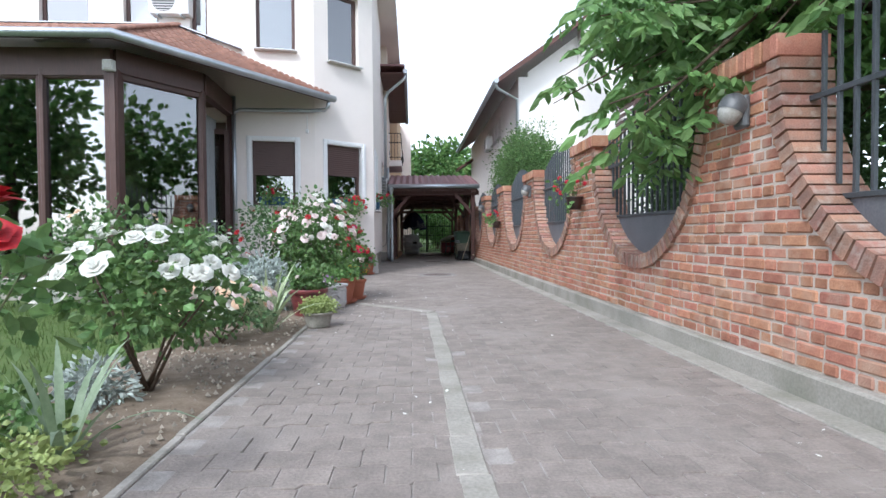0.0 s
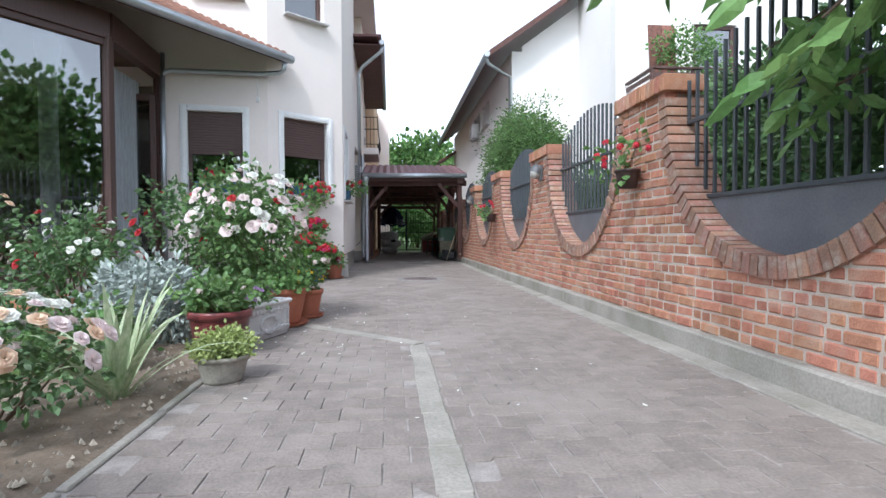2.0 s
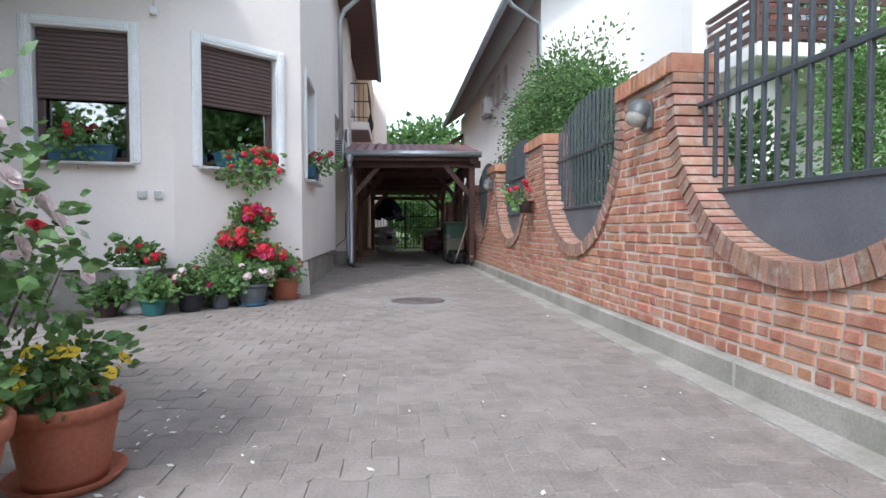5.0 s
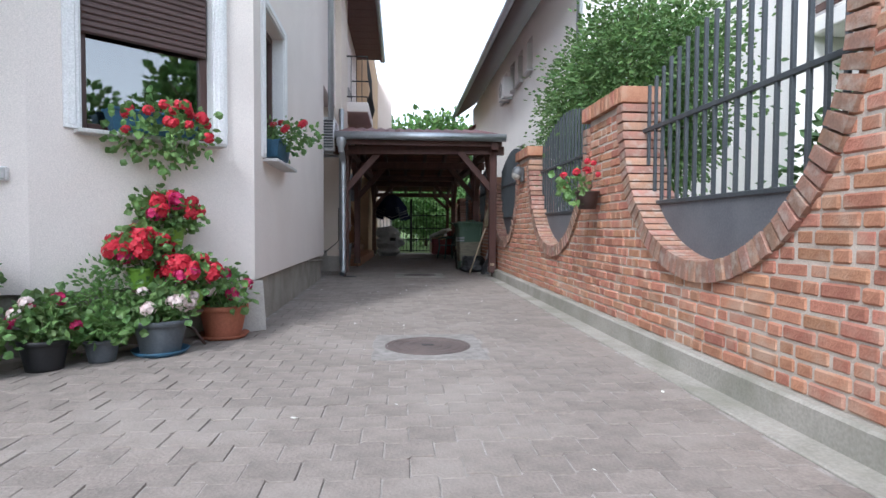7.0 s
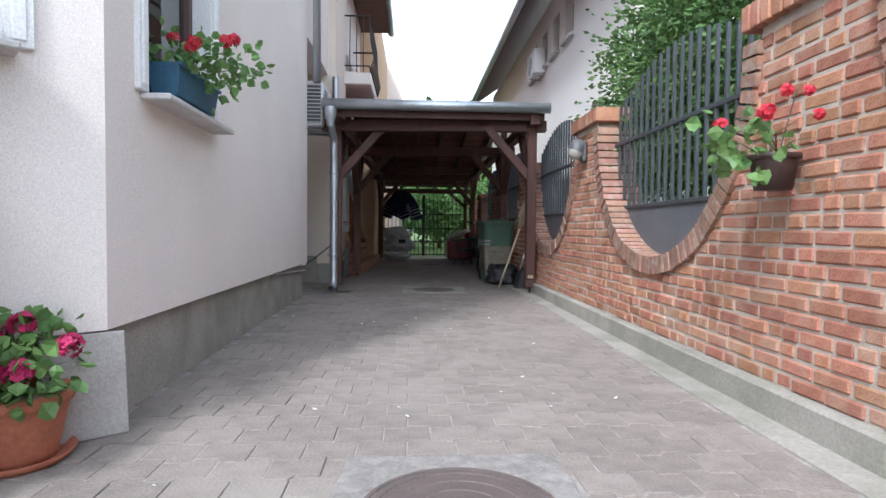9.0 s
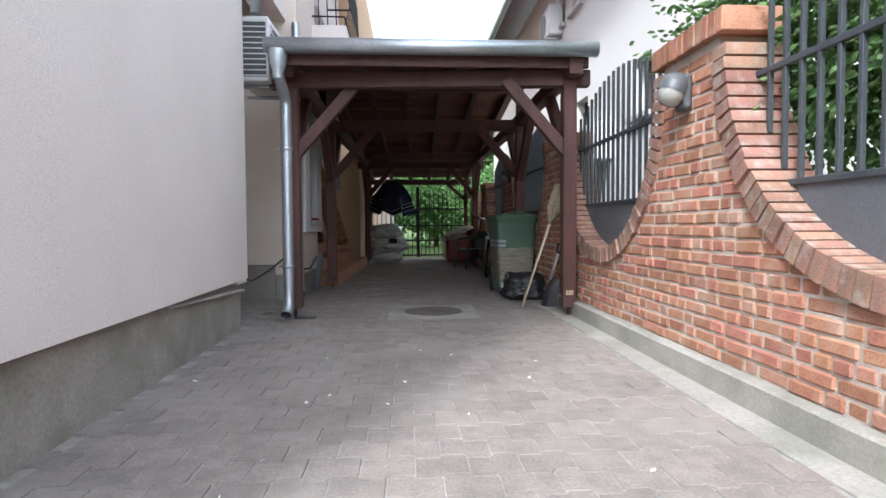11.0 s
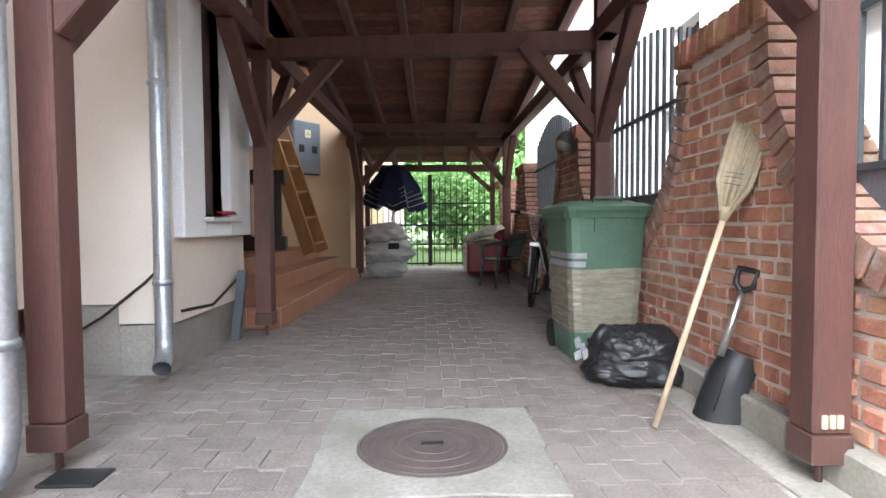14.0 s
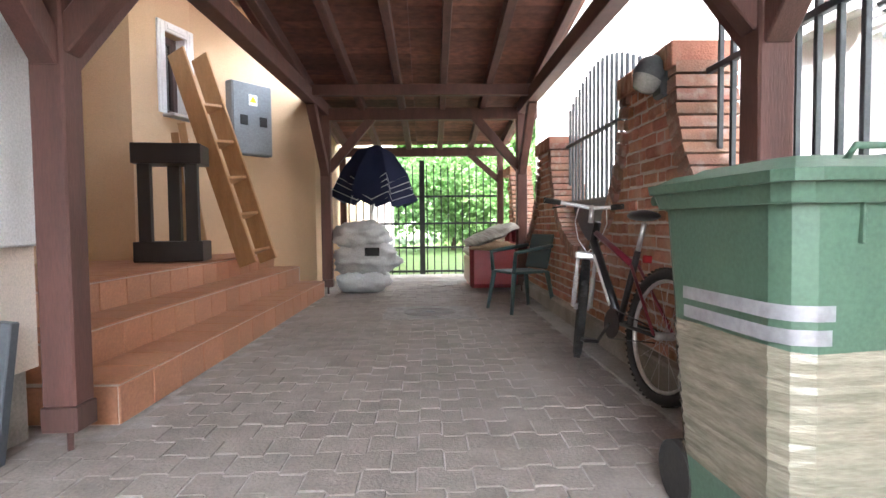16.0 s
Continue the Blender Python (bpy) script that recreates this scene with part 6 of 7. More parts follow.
def lump(c, r, seed, amp=0.18, fine=0.06, nu=40, nv=24, flat=0.0, scale=2.6):
    """A crumpled, creased sack shape resting on the ground."""
    m = Mesh()
    vs, fs = [], []
    for j in range(nv + 1):
        v = math.pi * j / nv
        for i in range(nu):
            u = 2 * math.pi * i / nu
            d = Vector((math.sin(v) * math.cos(u), math.sin(v) * math.sin(u), math.cos(v)))
            k = 1 + amp * noise.noise(d * scale + Vector((seed, 0, 0))) + fine * abs(noise.noise(d * 7 + Vector((0, seed, 0)))) * 2 - fine * abs(noise.noise(d * 15 + Vector((seed, seed, 0))))
            vs.append((c[0] + d.x * r[0] * k, c[1] + d.y * r[1] * k, max(flat, c[2] + d.z * r[2] * k)))
    for j in range(nv):
        for i in range(nu):
            i2 = (i + 1) % nu
            fs.append((j * nu + i, (j + 1) * nu + i, (j + 1) * nu + i2, j * nu + i2))
    return m.add(vs, fs, True)


def sack_mesh(rx, ry, rz, seed, nu=120, nv=64):
    """A filled plastic bag: flat base with pulled-out corners, sagging top, fine radiating creases."""
    m = Mesh()
    vs, fs = [], []
    for j in range(nv + 1):
        v = math.pi * j / nv
        for i in range(nu):
            u = 2 * math.pi * i / nu
            cx, cy, cz = math.cos(u), math.sin(u), math.cos(v)
            sq = (abs(cx) ** 4 + abs(cy) ** 4) ** -0.25
            low = max(0.0, -cz)
            wide = math.sin(v) ** 0.6 * (0.88 + 0.4 * low) * (1 + (sq - 1) * (0.3 + 0.9 * low))
            d = Vector((cx * wide, cy * wide, cz))
            soft = 0.12 * noise.noise(d * 1.9 + Vector((seed, 0, 0))) + 0.06 * noise.noise(d * 4.1 + Vector((0, seed, 0)))
            q = Vector((d.x * 3.2 - d.z * 4.5, d.y * 4.0, d.z * 3.2 + d.x * 2.2 + seed))
            crease = 0.06 * abs(noise.noise(q * 1.9)) + 0.07 * abs(noise.noise(q * 4.0)) + 0.05 * abs(noise.noise(Vector((d.x * 16, d.y * 16, d.z * 5 + seed)))) + 0.03 * abs(noise.noise(q * 8.3))
            k = 1 + soft - crease
            z = rz * (0.72 + cz * k * (1.0 if cz > 0 else 0.72))
            z += 0.05 * max(0, cz) * math.cos(2 * u) * math.sin(v)
            vs.append((d.x * rx * k, d.y * ry * k, max(0.004, z)))
    for j in range(nv):
        for i in range(nu):
            i2 = (i + 1) % nu
            fs.append((j * nu + i, (j + 1) * nu + i, (j + 1) * nu + i2, j * nu + i2))
    return m.add(vs, fs, True)


rb = thing("rubbish_bag", pose(1.67, 19.22, 0, 0, 0, -10), "full black plastic rubbish bag lying by the bin", "rubbish bag")
part("sack", sack_mesh(0.30, 0.19, 0.19, 3.1), BAG_B, rb)
part("knot", Mesh().tube([(-0.12, -0.03, 0.25), (-0.15, -0.05, 0.295), (-0.17, -0.07, 0.305), (-0.20, -0.1, 0.28), (-0.2, -0.12, 0.24)], [0.07, 0.045, 0.04, 0.035, 0.01], 11), BAG_B, rb)

# ---- broom and shovel against the pier ----
br = thing("broom", None, "corn broom with pale wooden handle leaning upside down", "broom")
a, b = Vector((1.50, 18.50, 0.012)), Vector((1.965, 18.58, 1.33))
d = (b - a).normalized()
j = a.lerp(b, 0.70)
part("handle", Mesh().tube([a, j], 0.0135, 8), WOOD_P, br)
part("binding", Mesh().tube([j - d * 0.04, j, j + d * 0.02], [0.016, 0.026, 0.03], 10), STRAW, br)
st = Mesh()
sd = d.cross(Vector((0.8, 1, 0))).normalized()
fw_ = d.cross(sd)
rg = random.Random(9)
for i in range(300):
    u, v = rg.uniform(-1, 1), rg.uniform(-1, 1)
    p0 = j + sd * u * 0.022 + fw_ * v * 0.016
    p1 = j + d * 0.13 + sd * u * 0.072 + fw_ * v * 0.034
    p2 = j + d * rg.uniform(0.33, 0.42) + sd * u * 0.082 + fw_ * v * 0.022
    st.tube([p0, p1, p2], [0.004, 0.0048, 0.0025], 3, False)
tagged(part("straw", st, STRAW, br), kind="stuff")
for k in (0.12, 0.15, 0.17):
    ring = [j + d * k + sd * 0.08 * math.cos(t) + fw_ * 0.036 * math.sin(t) for t in [2 * math.pi * i / 20 for i in range(21)]]
    part("stitching", Mesh().tube(ring, 0.002, 4, False), PL_BLUE if k > 0.16 else BARK, br)
sh = thing("snow_shovel", None, "black plastic scoop shovel with aluminium shaft leaning on bricks", "shovel")
a, b = Vector((1.745, 18.60, 0.01)), Vector((1.95, 18.57, 0.70))
d = (b - a).normalized()
sd = Vector((0.3, -1.0, 0))
sd = (sd - d * sd.dot(d)).normalized()
nrm = d.cross(sd)
bl = Mesh()
nu, nv = 8, 6
vs = []
for jv in range(nv + 1):
    for iu in range(nu + 1):
        u, v = iu / nu * 2 - 1, jv / nv
        cup = 0.10 * abs(u) ** 3 + 0.05 * max(0, v - 0.6) ** 2 * 6
        vs.append(a + d * 0.34 * v * (1 - 0.05 * abs(u)) + sd * u * 0.125 * (1 - 0.22 * v) - nrm * cup * -1)
bl.add(vs, [(jv * (nu + 1) + iu, jv * (nu + 1) + iu + 1, (jv + 1) * (nu + 1) + iu + 1, (jv + 1) * (nu + 1) + iu) for jv in range(nv) for iu in range(nu)], True)
part("blade", bl, PL_DARK, sh)
for u in (-0.05, 0, 0.05):
    part("rib", Mesh().tube([a + d * 0.06 + sd * u + nrm * 0.006, a + d * 0.22 + sd * u + nrm * 0.006], 0.005, 5), PL_DARK, sh)
part("shaft", Mesh().tube([a + d * 0.3, a + d * 0.6], 0.016, 8), CHROME, sh, "aluminium shaft")
hd = b - d * 0.12
part("grip", Mesh().tube([hd - d * 0.02, hd, hd + sd * 0.05 + d * 0.03, hd + sd * 0.055 + d * 0.1, hd - sd * 0.055 + d * 0.1, hd - sd * 0.05 + d * 0.03, hd], 0.014, 7), PL_DARK, sh)

# ---- bicycle ----
bk = thing("bicycle", pose(1.68, 21.67, 0, 0, 6, 9), "red and black mountain bicycle leaning on the brick wall", "bicycle")
for y, nm in ((-0.52, "rear_wheel"), (0.52, "front_wheel")):
    ring = [(0, y + 0.305 * math.cos(t), 0.335 + 0.305 * math.sin(t)) for t in [2 * math.pi * i / 36 for i in range(37)]]
    w = part(nm, Mesh().tube(ring, 0.028, 8, False), TYRE, bk, "black knobbly tyre")
    rimr = [(0, y + 0.272 * math.cos(t), 0.335 + 0.272 * math.sin(t)) for t in [2 * math.pi * i / 36 for i in range(37)]]
    part("rim", Mesh().tube(rimr, 0.011, 6, False), CHROME, w)
    sp = Mesh()
    for i in range(20):
        t = 2 * math.pi * i / 20
        sp.tube([((-1) ** i * 0.025, y, 0.335), (0, y + 0.27 * math.cos(t), 0.335 + 0.27 * math.sin(t))], 0.0012, 3, False)
    part("spokes", sp, CHROME, w)
    part("hub", Mesh().tube([(-0.05, y, 0.335), (0.05, y, 0.335)], 0.02, 8), CHROME, w)
    kn = Mesh()
    for i in range(60):
        t = 2 * math.pi * i / 60
        kn.box((0, 0, 0.333), (0.04, 0.012, 0.008), Matrix.Translation((0, y, 0.335)) @ pose(0, 0, 0, math.degrees(t)))
    part("tread", kn, TYRE, w)
part("top_tube", Mesh().tube([(0, 0.32, 0.83), (0, -0.16, 0.66)], 0.019, 8), BIKE_R, bk)
part("down_tube", Mesh().tube([(0, 0.34, 0.77), (0, -0.08, 0.33)], 0.027, 8), BIKE_B, bk)
part("seat_tube", Mesh().tube([(0, -0.08, 0.32), (0, -0.2, 0.74)], 0.018, 8), BIKE_B, bk)
part("seat_post", Mesh().tube([(0, -0.2, 0.74), (0, -0.235, 0.89)], 0.014, 8), CHROME, bk)
for x in (-0.055, 0.055):
    part("chain_stay", Mesh().tube([(x * 0.6, -0.08, 0.33), (x, -0.52, 0.335)], 0.011, 6), BIKE_B, bk)
    part("seat_stay", Mesh().tube([(x * 0.4, -0.18, 0.66), (x, -0.52, 0.335)], 0.009, 6), BIKE_R, bk)
    part("fork_leg", Mesh().tube([(x, 0.43, 0.66), (x, 0.47, 0.52)], 0.012, 8).tube([(x, 0.465, 0.54), (x, 0.52, 0.335)], 0.016, 8), STONE, bk, "white fork leg")
part("fork_crown", Mesh().box((0, 0.42, 0.68), (0.15, 0.05, 0.05), None, 0.012), CHROME, bk)
part("head_tube", Mesh().tube([(0, 0.36, 0.73), (0, 0.31, 0.9)], 0.023, 8), BIKE_B, bk)
part("stem", Mesh().tube([(0, 0.31, 0.89), (0, 0.30, 0.96), (0, 0.36, 0.99)], 0.017, 7), CHROME, bk)
part("handlebar", Mesh().tube([(-0.3, 0.3, 1.01), (-0.12, 0.36, 1.0), (0, 0.37, 0.985), (0.12, 0.36, 1.0), (0.18, 0.33, 1.01)], 0.013, 7), CHROME, bk)
part("grip", Mesh().tube([(-0.3, 0.3, 1.01), (-0.2, 0.335, 1.005)], 0.018, 8), TYRE, bk)
part("grip", Mesh().tube([(0.12, 0.36, 1.0), (0.19, 0.33, 1.01)], 0.018, 8), TYRE, bk)
part("brake_lever", Mesh().tube([(-0.16, 0.38, 0.99), (-0.25, 0.39, 0.97)], 0.006, 5), BIKE_B, bk)
for x, q in ((-0.08, 0.5), (0.09, 0.48)):
    part("cable", Mesh().tube([(x, 0.37, 0.99), (x * 1.2, q, 0.9), (x * 0.8, q - 0.03, 0.78), (0, 0.42, 0.7)], 0.0035, 5), WHITE, bk)
part("saddle", lump((0, -0.22, 0.93), (0.065, 0.13, 0.03), 8.0, 0.05, 0.0, 20, 12, 0.0), BIKE_B, bk)
part("crank", Mesh().tube([(-0.06, -0.08, 0.32), (-0.07, 0.02, 0.2)], 0.01, 6).tube([(0.06, -0.08, 0.32), (0.07, -0.18, 0.44)], 0.01, 6), BIKE_B, bk)
part("chainring", Mesh().tube([(-0.05, -0.08, 0.32), (-0.045, -0.08, 0.32)], 0.085, 24), BIKE_B, bk)
part("pedal", Mesh().box((-0.12, 0.02, 0.2), (0.09, 0.06, 0.02), None, 0.004), BIKE_B, bk)
part("chain", Mesh().tube([(-0.048, -0.08, 0.405), (-0.048, -0.52, 0.365)], 0.004, 4).tube([(-0.048, -0.08, 0.235), (-0.048, -0.52, 0.30)], 0.004, 4), BIKE_B, bk)
part("reflector", Mesh().box((0, -0.30, 0.70), (0.05, 0.02, 0.04), None, 0.005), P_RED, bk)
part("frame_stripe", Mesh().beam((-0.029, 0.26, 0.69), (-0.029, 0.0, 0.415), 0.003, 0.022, 0.0), WHITE, bk, "white lettering bar")

steer = Matrix.Translation((0, 0.42, 0)) @ pose(0, 0, 0, 0, 0, -24) @ Matrix.Translation((0, -0.42, 0))
for o in bk.children:
    if o.name.split(".")[0] in ("front_wheel", "fork_leg", "fork_crown", "stem", "handlebar", "grip", "brake_lever", "cable") and o.data.vertices[0].co.y > 0.2:
        o.matrix_basis = steer

# ---- garden chair, sofa, sacks, parasol ----
ch = thing("garden_chair", pose(1.60, 24.2, 0, 0, 0, -68), "dark green moulded plastic garden armchair", "chair")
part("seat", Mesh().box((0, 0, 0.40), (0.42, 0.42, 0.025), None, 0.01), P_CHAIR, ch)
part("backrest", Mesh().box((0, 0, 0), (0.40, 0.022, 0.36), pose(0, 0.235, 0.60, -14), 0.01), P_CHAIR, ch)
for sx_ in (-1, 1):
    for sy_ in (-1, 1):
        part("leg", Mesh().tube([(sx_ * 0.2, sy_ * 0.19, 0.40), (sx_ * 0.245, sy_ * 0.25, 0)], [0.026, 0.018], 6), P_CHAIR, ch)
    part("armrest", Mesh().tube([(sx_ * 0.21, -0.2, 0.40), (sx_ * 0.245, -0.2, 0.60), (sx_ * 0.245, 0.0, 0.63), (sx_ * 0.22, 0.24, 0.66)], 0.021, 7), P_CHAIR, ch)
so = thing("sofa", pose(1.50, 26.28, 0), "worn red leatherette sofa with striped cushions on top", "sofa")
part("base", Mesh().box((0, 0, 0.25), (0.60, 1.25, 0.38), None, 0.03), RED_L, so)
part("arm", Mesh().box((0.0, -0.62, 0.36), (0.62, 0.16, 0.58), None, 0.05), RED_L, so)
part("arm_tear", lump((-0.02, -0.66, 0.60), (0.3, 0.12, 0.055), 2.2, 0.5, 0.1, 24, 12), FOAM, so, "torn worn arm padding")
part("backrest", Mesh().box((0.24, 0.1, 0.62), (0.14, 1.25, 0.5), None, 0.05), RED_L, so)
part("seat_cushion", Mesh().box((-0.06, 0.08, 0.50), (0.52, 1.1, 0.13), None, 0.05), FABRIC, so)
cu = tagged(lump((0, 0, 0), (0.36, 0.45, 0.07), 5.5, 0.25, 0.05, 28, 14, -1).ob("seat_pad", FABRIC), "faded striped cushion pad lying on the sofa", "cushion")
cu.matrix_world = pose(1.47, 25.78, 0.745, 0, -22, 12)
sk = thing("bulk_sack", pose(-0.19, 25.95, 0) @ Matrix.Diagonal((1.16, 1.1, 1.05, 1)), "bulging white woven bulk sacks stacked up", "sack")
part("sack", lump((0, 0, 0.15), (0.30, 0.26, 0.17), 1.2, 0.15, 0.08, 40, 22, 0.003), BAG_W, sk)
part("sack", lump((0.03, 0, 0.42), (0.36, 0.3, 0.22), 4.4, 0.2, 0.12, 48, 28, 0.2), BAG_W, sk)
part("sack", lump((-0.02, 0, 0.70), (0.31, 0.27, 0.19), 7.7, 0.2, 0.12, 48, 28, 0.45), BAG_W, sk)
part("print", Mesh().box((0.12, -0.285, 0.52), (0.16, 0.006, 0.1), pose(0, 0, 0, 0, 0, 0)), INK, sk)
um = thing("parasol", pose(-0.2, 26.45, 0, 0, 4) @ Matrix.Diagonal((1.2, 1.2, 1.03, 1)), "closed navy blue striped parasol with pale pole", "parasol")
part("pole", Mesh().tube([(0, 0, 0), (0.02, 0, 1.93)], 0.019, 8), CHROME, um)
cn = Mesh()
n = 16
vs = []
rg = random.Random(2)
for r, z in ((0.02, 1.95), (0.18, 1.80), (0.30, 1.55), (0.39, 1.32), (0.43, 1.18)):
    for i in range(n):
        t = 2 * math.pi * i / n
        k = r * (1 + (0.22 if i % 2 else -0.22)) * rg.uniform(0.9, 1.1)
        vs.append((0.02 + k * math.cos(t), k * math.sin(t), z + (0.05 if i % 2 else -0.06) * (r > 0.1)))
cn.add(vs, [(j * n + i, (j + 1) * n + i, (j + 1) * n + (i + 1) % n, j * n + (i + 1) % n) for j in range(4) for i in range(n)], True)
cv = part("canopy", cn, NAVY, um)
for r, z in ((0.31, 1.50), (0.345, 1.42), (0.37, 1.35), (0.40, 1.26)):
    ring = []
    for i in range(n + 1):
        t = 2 * math.pi * (i % n) / n
        k = (r + 0.012) * (1 + (0.22 if i % 2 else -0.22))
        ring.append((0.02 + k * math.cos(t), k * math.sin(t), z + (0.05 if i % 2 else -0.06)))
    part("stripe", Mesh().tube(ring, 0.006, 4, False), WHITE, cv)

# ---- landing: stand, ladder shelf, meter box, lamp ----
sdn = thing("wooden_stand", pose(-1.64, 23.62, 0.578, 0, 0, 8) @ Matrix.Diagonal((1.15, 0.9, 1.05, 1)), "black-brown wooden stand with thick top and base", "stand")
part("base", Mesh().box((0, 0, 0.09), (0.50, 0.36, 0.17), None, 0.006), DARKWOOD, sdn)
part("top", Mesh().box((0, 0, 0.91), (0.50, 0.36, 0.17), None, 0.006), DARKWOOD, sdn)
for x, y in ((-0.17, -0.1), (0.17, -0.1), (0.0, 0.1)):
    part("leg", Mesh().box((x, y, 0.5), (0.09, 0.09, 0.66), None, 0.004), DARKWOOD, sdn)
for i, (x, r, L) in enumerate(((-0.08, 6, 1.15), (0.05, -5, 1.2), (0.2, -9, 1.3))):
    bo = tagged(Mesh().box((0, 0, L / 2), (0.07, 0.02, L), None, 0.003).ob("board", WHITE if i == 0 else WOOD_L), "narrow loose board leaning behind the stand", "board", "loose boards")
    bo.matrix_world = pose(-1.64 + x * 1.1, 23.80, 0.578, -3, r, 8)
ls = thing("ladder_shelf", None, "honey-coloured wooden plank ladder leaning on the wall", "ladder")
A, B = Vector((-1.15, 24.17, 0.50)), Vector((-1.86, 24.30, 2.66))
d = (B - A).normalized()
sd = Vector((0.45, 0.9, 0)).normalized()
sd = (sd - d * sd.dot(d)).normalized()
nn = d.cross(sd)
mbase = Matrix((( d.x, sd.x, nn.x, 0), (d.y, sd.y, nn.y, 0), (d.z, sd.z, nn.z, 0), (0, 0, 0, 1)))
LL = (B - A).length
for s in (0.0, 0.3):
    part("side_board", Mesh().box((LL / 2, s, 0), (LL, 0.028, 0.23), Matrix.Translation(A) @ mbase, 0.005), WOOD_L, ls)
for i in range(5):
    part("tread", Mesh().box((0.12 + i * 0.39, 0.15, 0), (0.028, 0.27, 0.18), Matrix.Translation(A) @ mbase, 0.004), WOOD_L, ls)
mt, L = wall_frame((-1.89, 24.73), (-0.84, 26.09))
eb = thing("meter_box", mt @ pose(0.68, -0.09, 2.14) @ Matrix.Diagonal((1.15, 1, 1.04, 1)), "grey electricity meter cabinet with warning sign", "meter box")
part("body", Mesh().box((0, 0.03, 0), (0.47, 0.12, 0.80), None, 0.006), BOXGREY, eb)
part("door", Mesh().box((0, -0.038, 0), (0.45, 0.014, 0.78), None, 0.004), BOXGREY, eb)
for x in (-0.11, 0.12):
    part("meter_window", Mesh().box((x, -0.048, -0.02), (0.09, 0.008, 0.11), None, 0.003), BLACK, eb)
part("sign", Mesh().box((0, -0.047, 0.21), (0.1, 0.005, 0.12)), WHITE, eb)
part("warning_triangle", Mesh().prism([(-0.042, 0), (0.042, 0), (0, 0.07)], 0.05, 0.052, pose(0, 0, 0.185, 90)), YELLOW, eb)
wl = thing("wall_lantern", mt @ pose(1.46, -0.12, 2.98), "small dark wall lantern under the carport", "wall lamp")
part("bracket", Mesh().tube([(0, 0.12, 0), (0, 0.03, 0.03), (0, 0, 0.08)], 0.012, 6), BLACK, wl)
part("shade", Mesh().lathe([(0.02, 0.2), (0.1, 0.12), (0.1, 0.1)], 12), BLACK, wl)
part("globe", Mesh().lathe([(0.075, 0.1), (0.06, 0.0), (0.02, -0.03), (0.001, -0.03)], 12), LENS, wl)
coil = Mesh().tube([(-0.98 + 0.03 * math.cos(i * 0.55) * (1 + 0.2 * math.sin(i)), 20.32 + 0.09 * math.sin(i * 0.55) + i * 0.0022, 0.985 + 0.02 * ((i * 7) % 5) / 5) for i in range(72)], 0.007, 6)
coil.tube([(-0.98, 20.55 + 0.035 * math.cos(t), 1.02 + 0.04 * math.sin(t)) for t in [i * 0.45 for i in range(14)]], 0.007, 6)
tagged(coil.ob("rolled_cord", P_RED), "red coiled garden cord lying on the sill", "cord")

# ---- lamps on the brick piers ----
for y in (2.95, 9.45, 15.95, 21.62):
    lp = thing("pier_lamp", pose(FACE - 0.003, y - 0.1, 1.64) @ Matrix.Diagonal((0.8, 0.8, 0.8, 1)), "grey bulkhead wall lamp with frosted glass on the brick pier", "wall lamp", "lamps on the wall piers")
    part("mount", Mesh().box((-0.03, 0, 0.03), (0.06, 0.17, 0.26), None, 0.02), LAMP_B, lp)
    part("hood", Mesh().lathe([(0.105, -0.06), (0.11, 0.0), (0.09, 0.06), (0.04, 0.1), (0.001, 0.105)], 20, pose(-0.1, 0, 0.08, 0, 25)), LAMP_B, lp)
    part("glass", Mesh().lathe([(0.098, 0.0), (0.1, -0.06), (0.07, -0.13), (0.001, -0.15)], 20, pose(-0.1, 0, 0.075, 0, 25)), LENS, lp)

# ---- air conditioners ----
def aircon(m, w=0.78, h=0.55, d=0.27):
    ac = thing("air_conditioner", m, "white outdoor air-conditioning unit on wall brackets", "air conditioner", "outdoor units")
    part("body", Mesh().box((0, d / 2, h / 2), (w, d, h), None, 0.012), WHITE, ac)
    part("fan_recess", Mesh().tube([(-w * 0.14, -0.004, h / 2), (-w * 0.14, 0.01, h / 2)], h * 0.42, 24), LAMP_B, ac)
    for i in range(9):
        part("grille_bar", Mesh().box((-w * 0.14, -0.012, h * (0.12 + 0.095 * i)), (h * 0.86, 0.008, 0.012)), WHITE, ac)
    for x in (-w * 0.3, w * 0.3):
        part("bracket", Mesh().box((x, d * 0.6, -0.02), (0.04, d * 1.3, 0.03), None, 0.004), ZINC, ac)
    cg = part("coil_grille", Mesh().box((-w / 2 - 0.003, d / 2, h / 2), (0.006, d - 0.05, h - 0.08)), LAMP_B, ac)
    for i in range(11):
        part("grille_bar", Mesh().box((-w / 2 - 0.01, d / 2, 0.05 + i * (h - 0.1) / 10), (0.008, d - 0.05, 0.01)), WHITE, cg)
    return ac


aircon(pose(-1.0, 18.4, 2.26, 0, 0, 90), 0.78, 0.6, 0.3)
aircon(pose(-5.1, 11.2, 5.45))
aircon(pose(3.02, 23.7, 4.55, 0, 0, -90))
aircon(pose(3.02, 21.1, 1.86, 0, 0, -90))

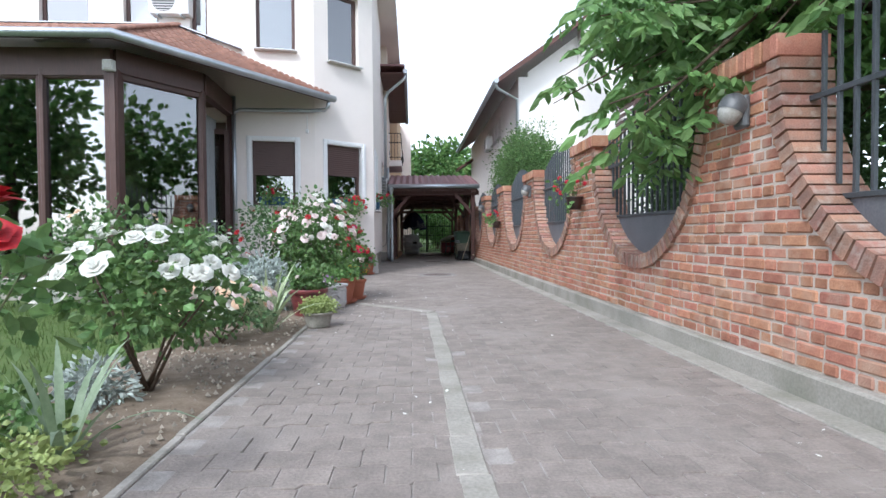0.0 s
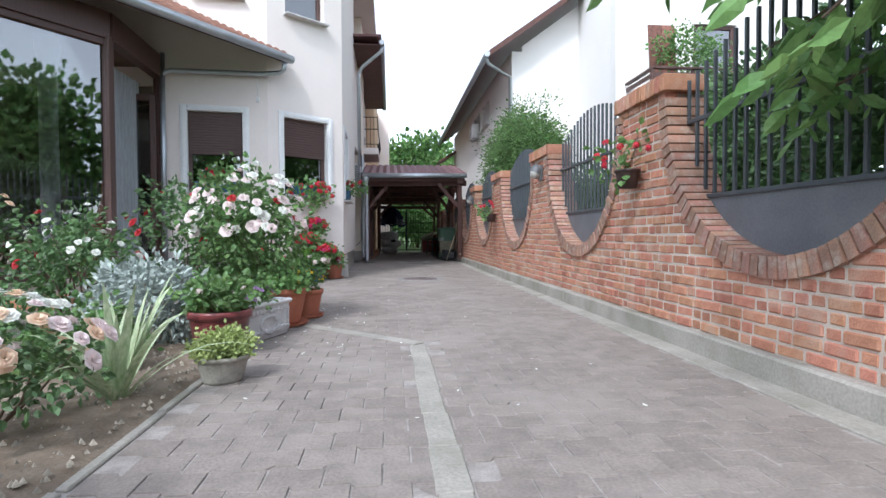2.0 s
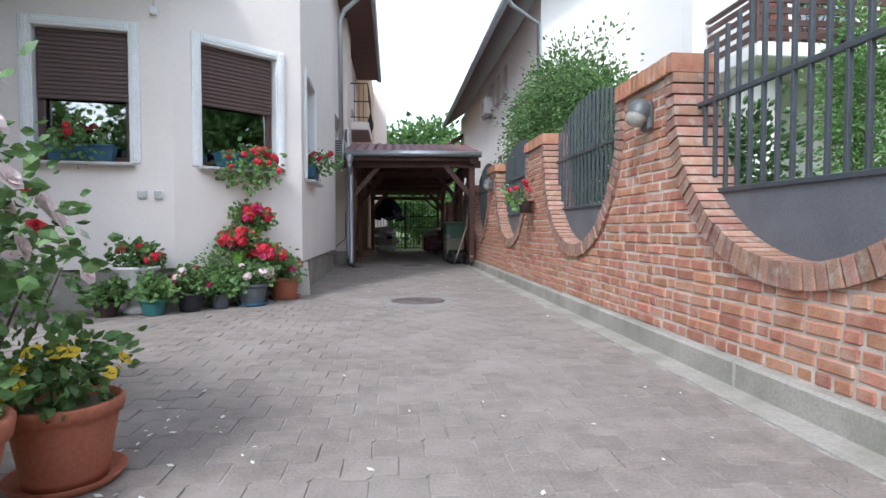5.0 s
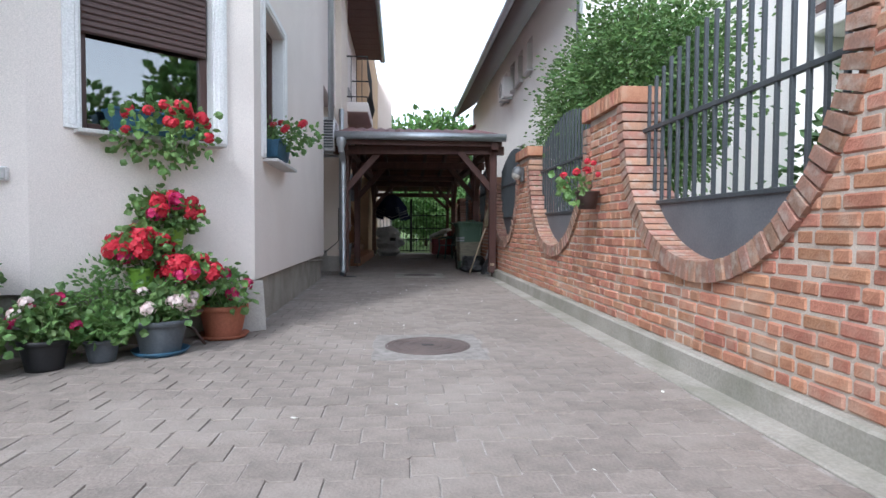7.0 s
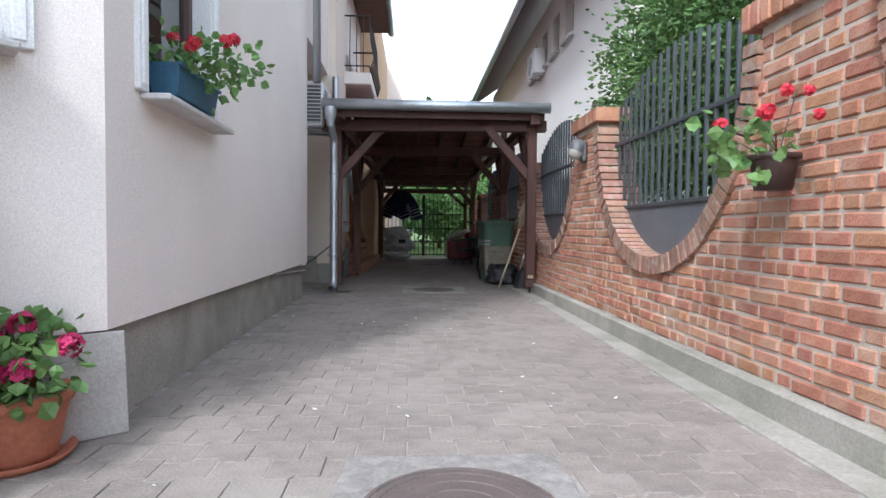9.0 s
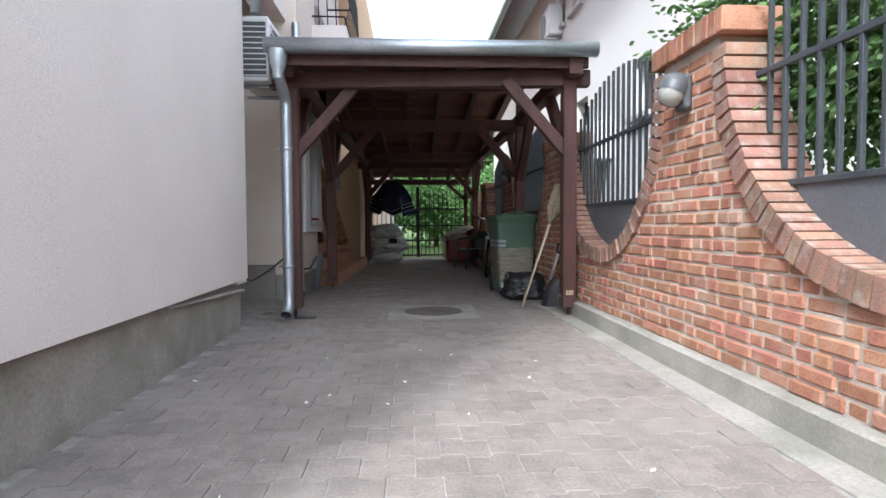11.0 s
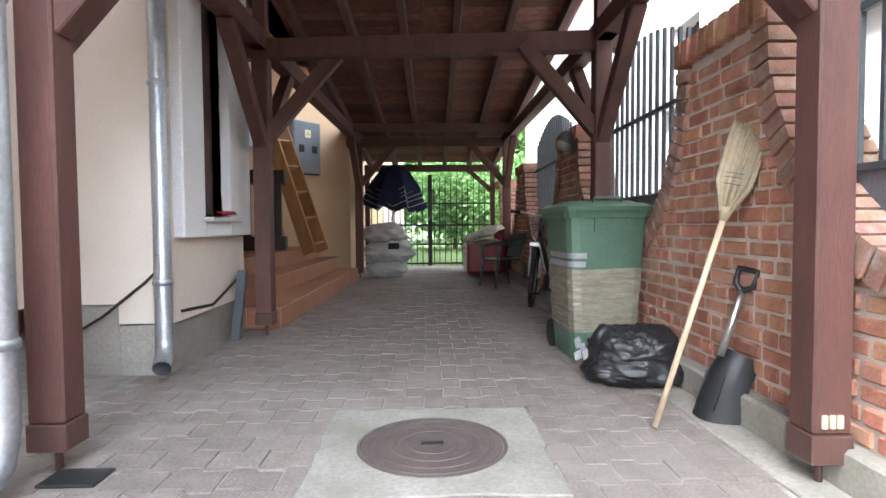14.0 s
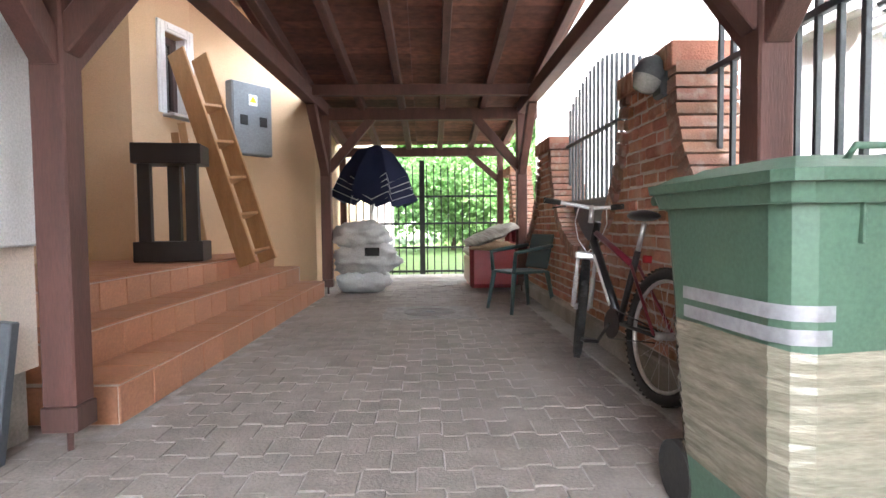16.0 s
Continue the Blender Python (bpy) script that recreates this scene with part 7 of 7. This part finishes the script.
# ---- downpipe, cable, boxes ----
dp2 = Mesh().tube([(-1.02, 19.45, 3.3), (-1.02, 19.45, 0.24), (-1.01, 19.42, 0.14), (-0.98, 19.32, 0.09)], 0.05, 12, False)
for z in (0.55, 1.7):
    dp2.lathe([(0.052, 0), (0.058, 0.005), (0.058, 0.03), (0.052, 0.035)], 12, pose(-1.02, 19.45, z))
tagged(dp2.ob("downpipe", ZINC), "zinc rainwater downpipe with bent foot", "downpipe")
tagged(Mesh().tube([(-1.77, 19.49, 0.30), (-1.6, 19.48, 0.24), (-1.4, 19.49, 0.36), (-1.15, 19.5, 0.56), (-1.09, 19.5, 0.62), (-1.085, 19.5, 1.3)], 0.009, 6).tube([(-1.03, 19.7, 0.36), (-1.02, 20.2, 0.33), (-1.02, 20.7, 0.46)], 0.011, 6).ob("cable", BLACK), "thin black cable clipped along the wall", "cable")
tagged(Mesh().box((0, 0, 0.27), (0.07, 0.05, 0.55), pose(-1.0, 20.6, 0, -3, 6), 0.005).ob("cable_duct", PL_GREY), "grey upright cable duct at the wall foot", "duct")
tagged(Mesh().box((-0.72, 18.12, 0.004), (0.2, 0.14, 0.012), None, 0.003).ob("drain_grate", BLACK), "small dark drain grate in the pavers", "drain")
for i, x in enumerate((1.5, 1.66)):
    sb = thing("socket_box", mA @ pose(x, -0.02, 1.22), "small white weatherproof wall socket", "socket", "wall sockets")
    part("box", Mesh().box((0, 0, 0), (0.09, 0.05, 0.09), None, 0.008), WHITE, sb)
    part("lid", Mesh().box((0, -0.028, 0.0), (0.08, 0.012, 0.075), None, 0.004), STONE, sb)
sp = thing("floodlight", pose(-4.70, 8.09, 3.42), "small square floodlight under the conservatory gutter", "floodlight")
part("housing", Mesh().box((0, 0, 0.05), (0.16, 0.1, 0.16), None, 0.01), STONE, sp)
part("lens", Mesh().box((0, -0.055, 0.05), (0.13, 0.01, 0.12)), LENS, sp)
tagged(Mesh().tube([(-2.42, 11.64, 3.6), (-2.42, 11.64, 3.2)], 0.008, 5).box((-2.42, 11.63, 3.15), (0.06, 0.05, 0.08), None, 0.006).ob("sensor", WHITE), "small white sensor box hanging from a cable", "sensor")
tagged(Mesh().tube([(-3.86, 11.28, 3.8), (-3.86, 11.28, 0.1)], 0.045, 10).ob("downpipe", ZINC), "grey downpipe beside the conservatory door", "downpipe")

tagged(Mesh().tube([(-1.93, 11.45, 3.76), (-1.95, 11.47, 3.62), (-2.02, 11.5, 3.58), (-2.3, 11.55, 3.57), (-3.72, 11.3, 3.53), (-3.84, 11.28, 3.48), (-3.86, 11.28, 3.4)], 0.04, 10).ob("rain_pipe", ZINC), "grey zinc rain pipe run along the wall", "pipe")

# ---- inside the conservatory ----
cl = thing("column", pose(-4.75, 9.75, 0.1), "round white column inside the conservatory", "column")
part("shaft", Mesh().lathe([(0.15, 0), (0.15, 0.1), (0.12, 0.14), (0.12, 3.1), (0.15, 3.2), (0.15, 3.4)], 24), WHITE, cl)
sl = thing("step_ladder", pose(-5.45, 9.2, 0.112), "blue-grey metal folding step ladder standing open", "step ladder")
for x in (-0.2, 0.2):
    part("rail", Mesh().tube([(x, -0.3, 0), (x * 0.75, 0, 1.5)], 0.016, 6), PL_BLUE, sl)
    part("rail", Mesh().tube([(x, 0.4, 0), (x * 0.75, 0.02, 1.3)], 0.014, 6), PL_BLUE, sl)
for i in range(5):
    part("tread", Mesh().box((0, -0.25 + i * 0.05, 0.25 + i * 0.25), (0.36, 0.09, 0.025), None, 0.005), ZINC, sl)
part("top_bar", Mesh().tube([(-0.15, 0, 1.5), (-0.13, 0, 1.62), (0.13, 0, 1.62), (0.15, 0, 1.5)], 0.015, 6), PL_BLUE, sl)
cur = Mesh()
nw = 60
vs = []
for z in (0.15, 3.3):
    for i in range(nw + 1):
        vs.append((-4.25 + 0.05 * math.sin(i * 0.9), 10.3 + i * 0.016, z))
cur.add(vs, [(i, i + 1, nw + 2 + i, nw + 1 + i) for i in range(nw)], True)
tagged(cur.ob("curtain", CURTAIN), "pale grey hanging curtain behind the glass door", "curtain")

# ---- pavers ----
rng = random.Random(17)
PW, PD, GAP, WAVE = 0.2, 0.165, 0.0028, 0.016


def paver_shape(flip):
    """Outline of an interlocking paver with stepped long edges."""
    s = WAVE if flip else -WAVE
    h, w = PD / 2 - GAP, PW / 2 - GAP
    return [(-w, -h + s), (-0.012, -h + s), (0.012, -h - s), (w, -h - s), (w, h - s), (0.012, h - s), (-0.012, h + s), (-w, h + s)]


def paver_mesh(flip):
    return Mesh().prism(paver_shape(flip), -0.012, 0.0, None, 0.003)


pav = [paver_mesh(False).data("paver", PAVER), paver_mesh(True).data("paver", PAVER)]
holes = [(0.37, 11.96, 0.40, 0.44), (0.54, 18.36, 0.45, 0.43), (0.67, 24.1, 0.45, 0.4)]
joined = Mesh()
laid = 0
for r in range(int(29.6 / PD)):
    y = -2.2 + r * PD
    x = -5.0 + (r % 2) * 0.1
    while x < 1.60:
        x += PW
        if x < -1.14 and not 7.35 < y < 12.6:
            continue
        if x < -1.24 and y > 12.5:
            if not (17.6 < y < 19.1 and x > -1.7):
                continue
        if y > 20.9 and x < -0.70 + 0.02 * (y - 20.9):
            continue
        if any(abs(x - a) < w - 0.05 and abs(y - b) < e - 0.05 for a, b, w, e in holes):
            continue
        z = rng.uniform(-0.003, 0.003)
        if abs(x - 0.03) < 0.1 and y < 5.9:
            z -= 0.004
        m = pose(x, y, z, rng.uniform(-0.5, 0.5), rng.uniform(-0.5, 0.5), rng.uniform(-0.8, 0.8))
        if 9.0 < y < 14.2 and -0.6 < x < 1.5 and laid < 300:
            piece("paver", pav[r % 2], driveway, m)
            laid += 1
        else:
            joined.prism(paver_shape(r % 2), -0.012, 0.0, m, 0.003)
tagged(part("paving", joined, PAVER_J, driveway), kind="stuff")
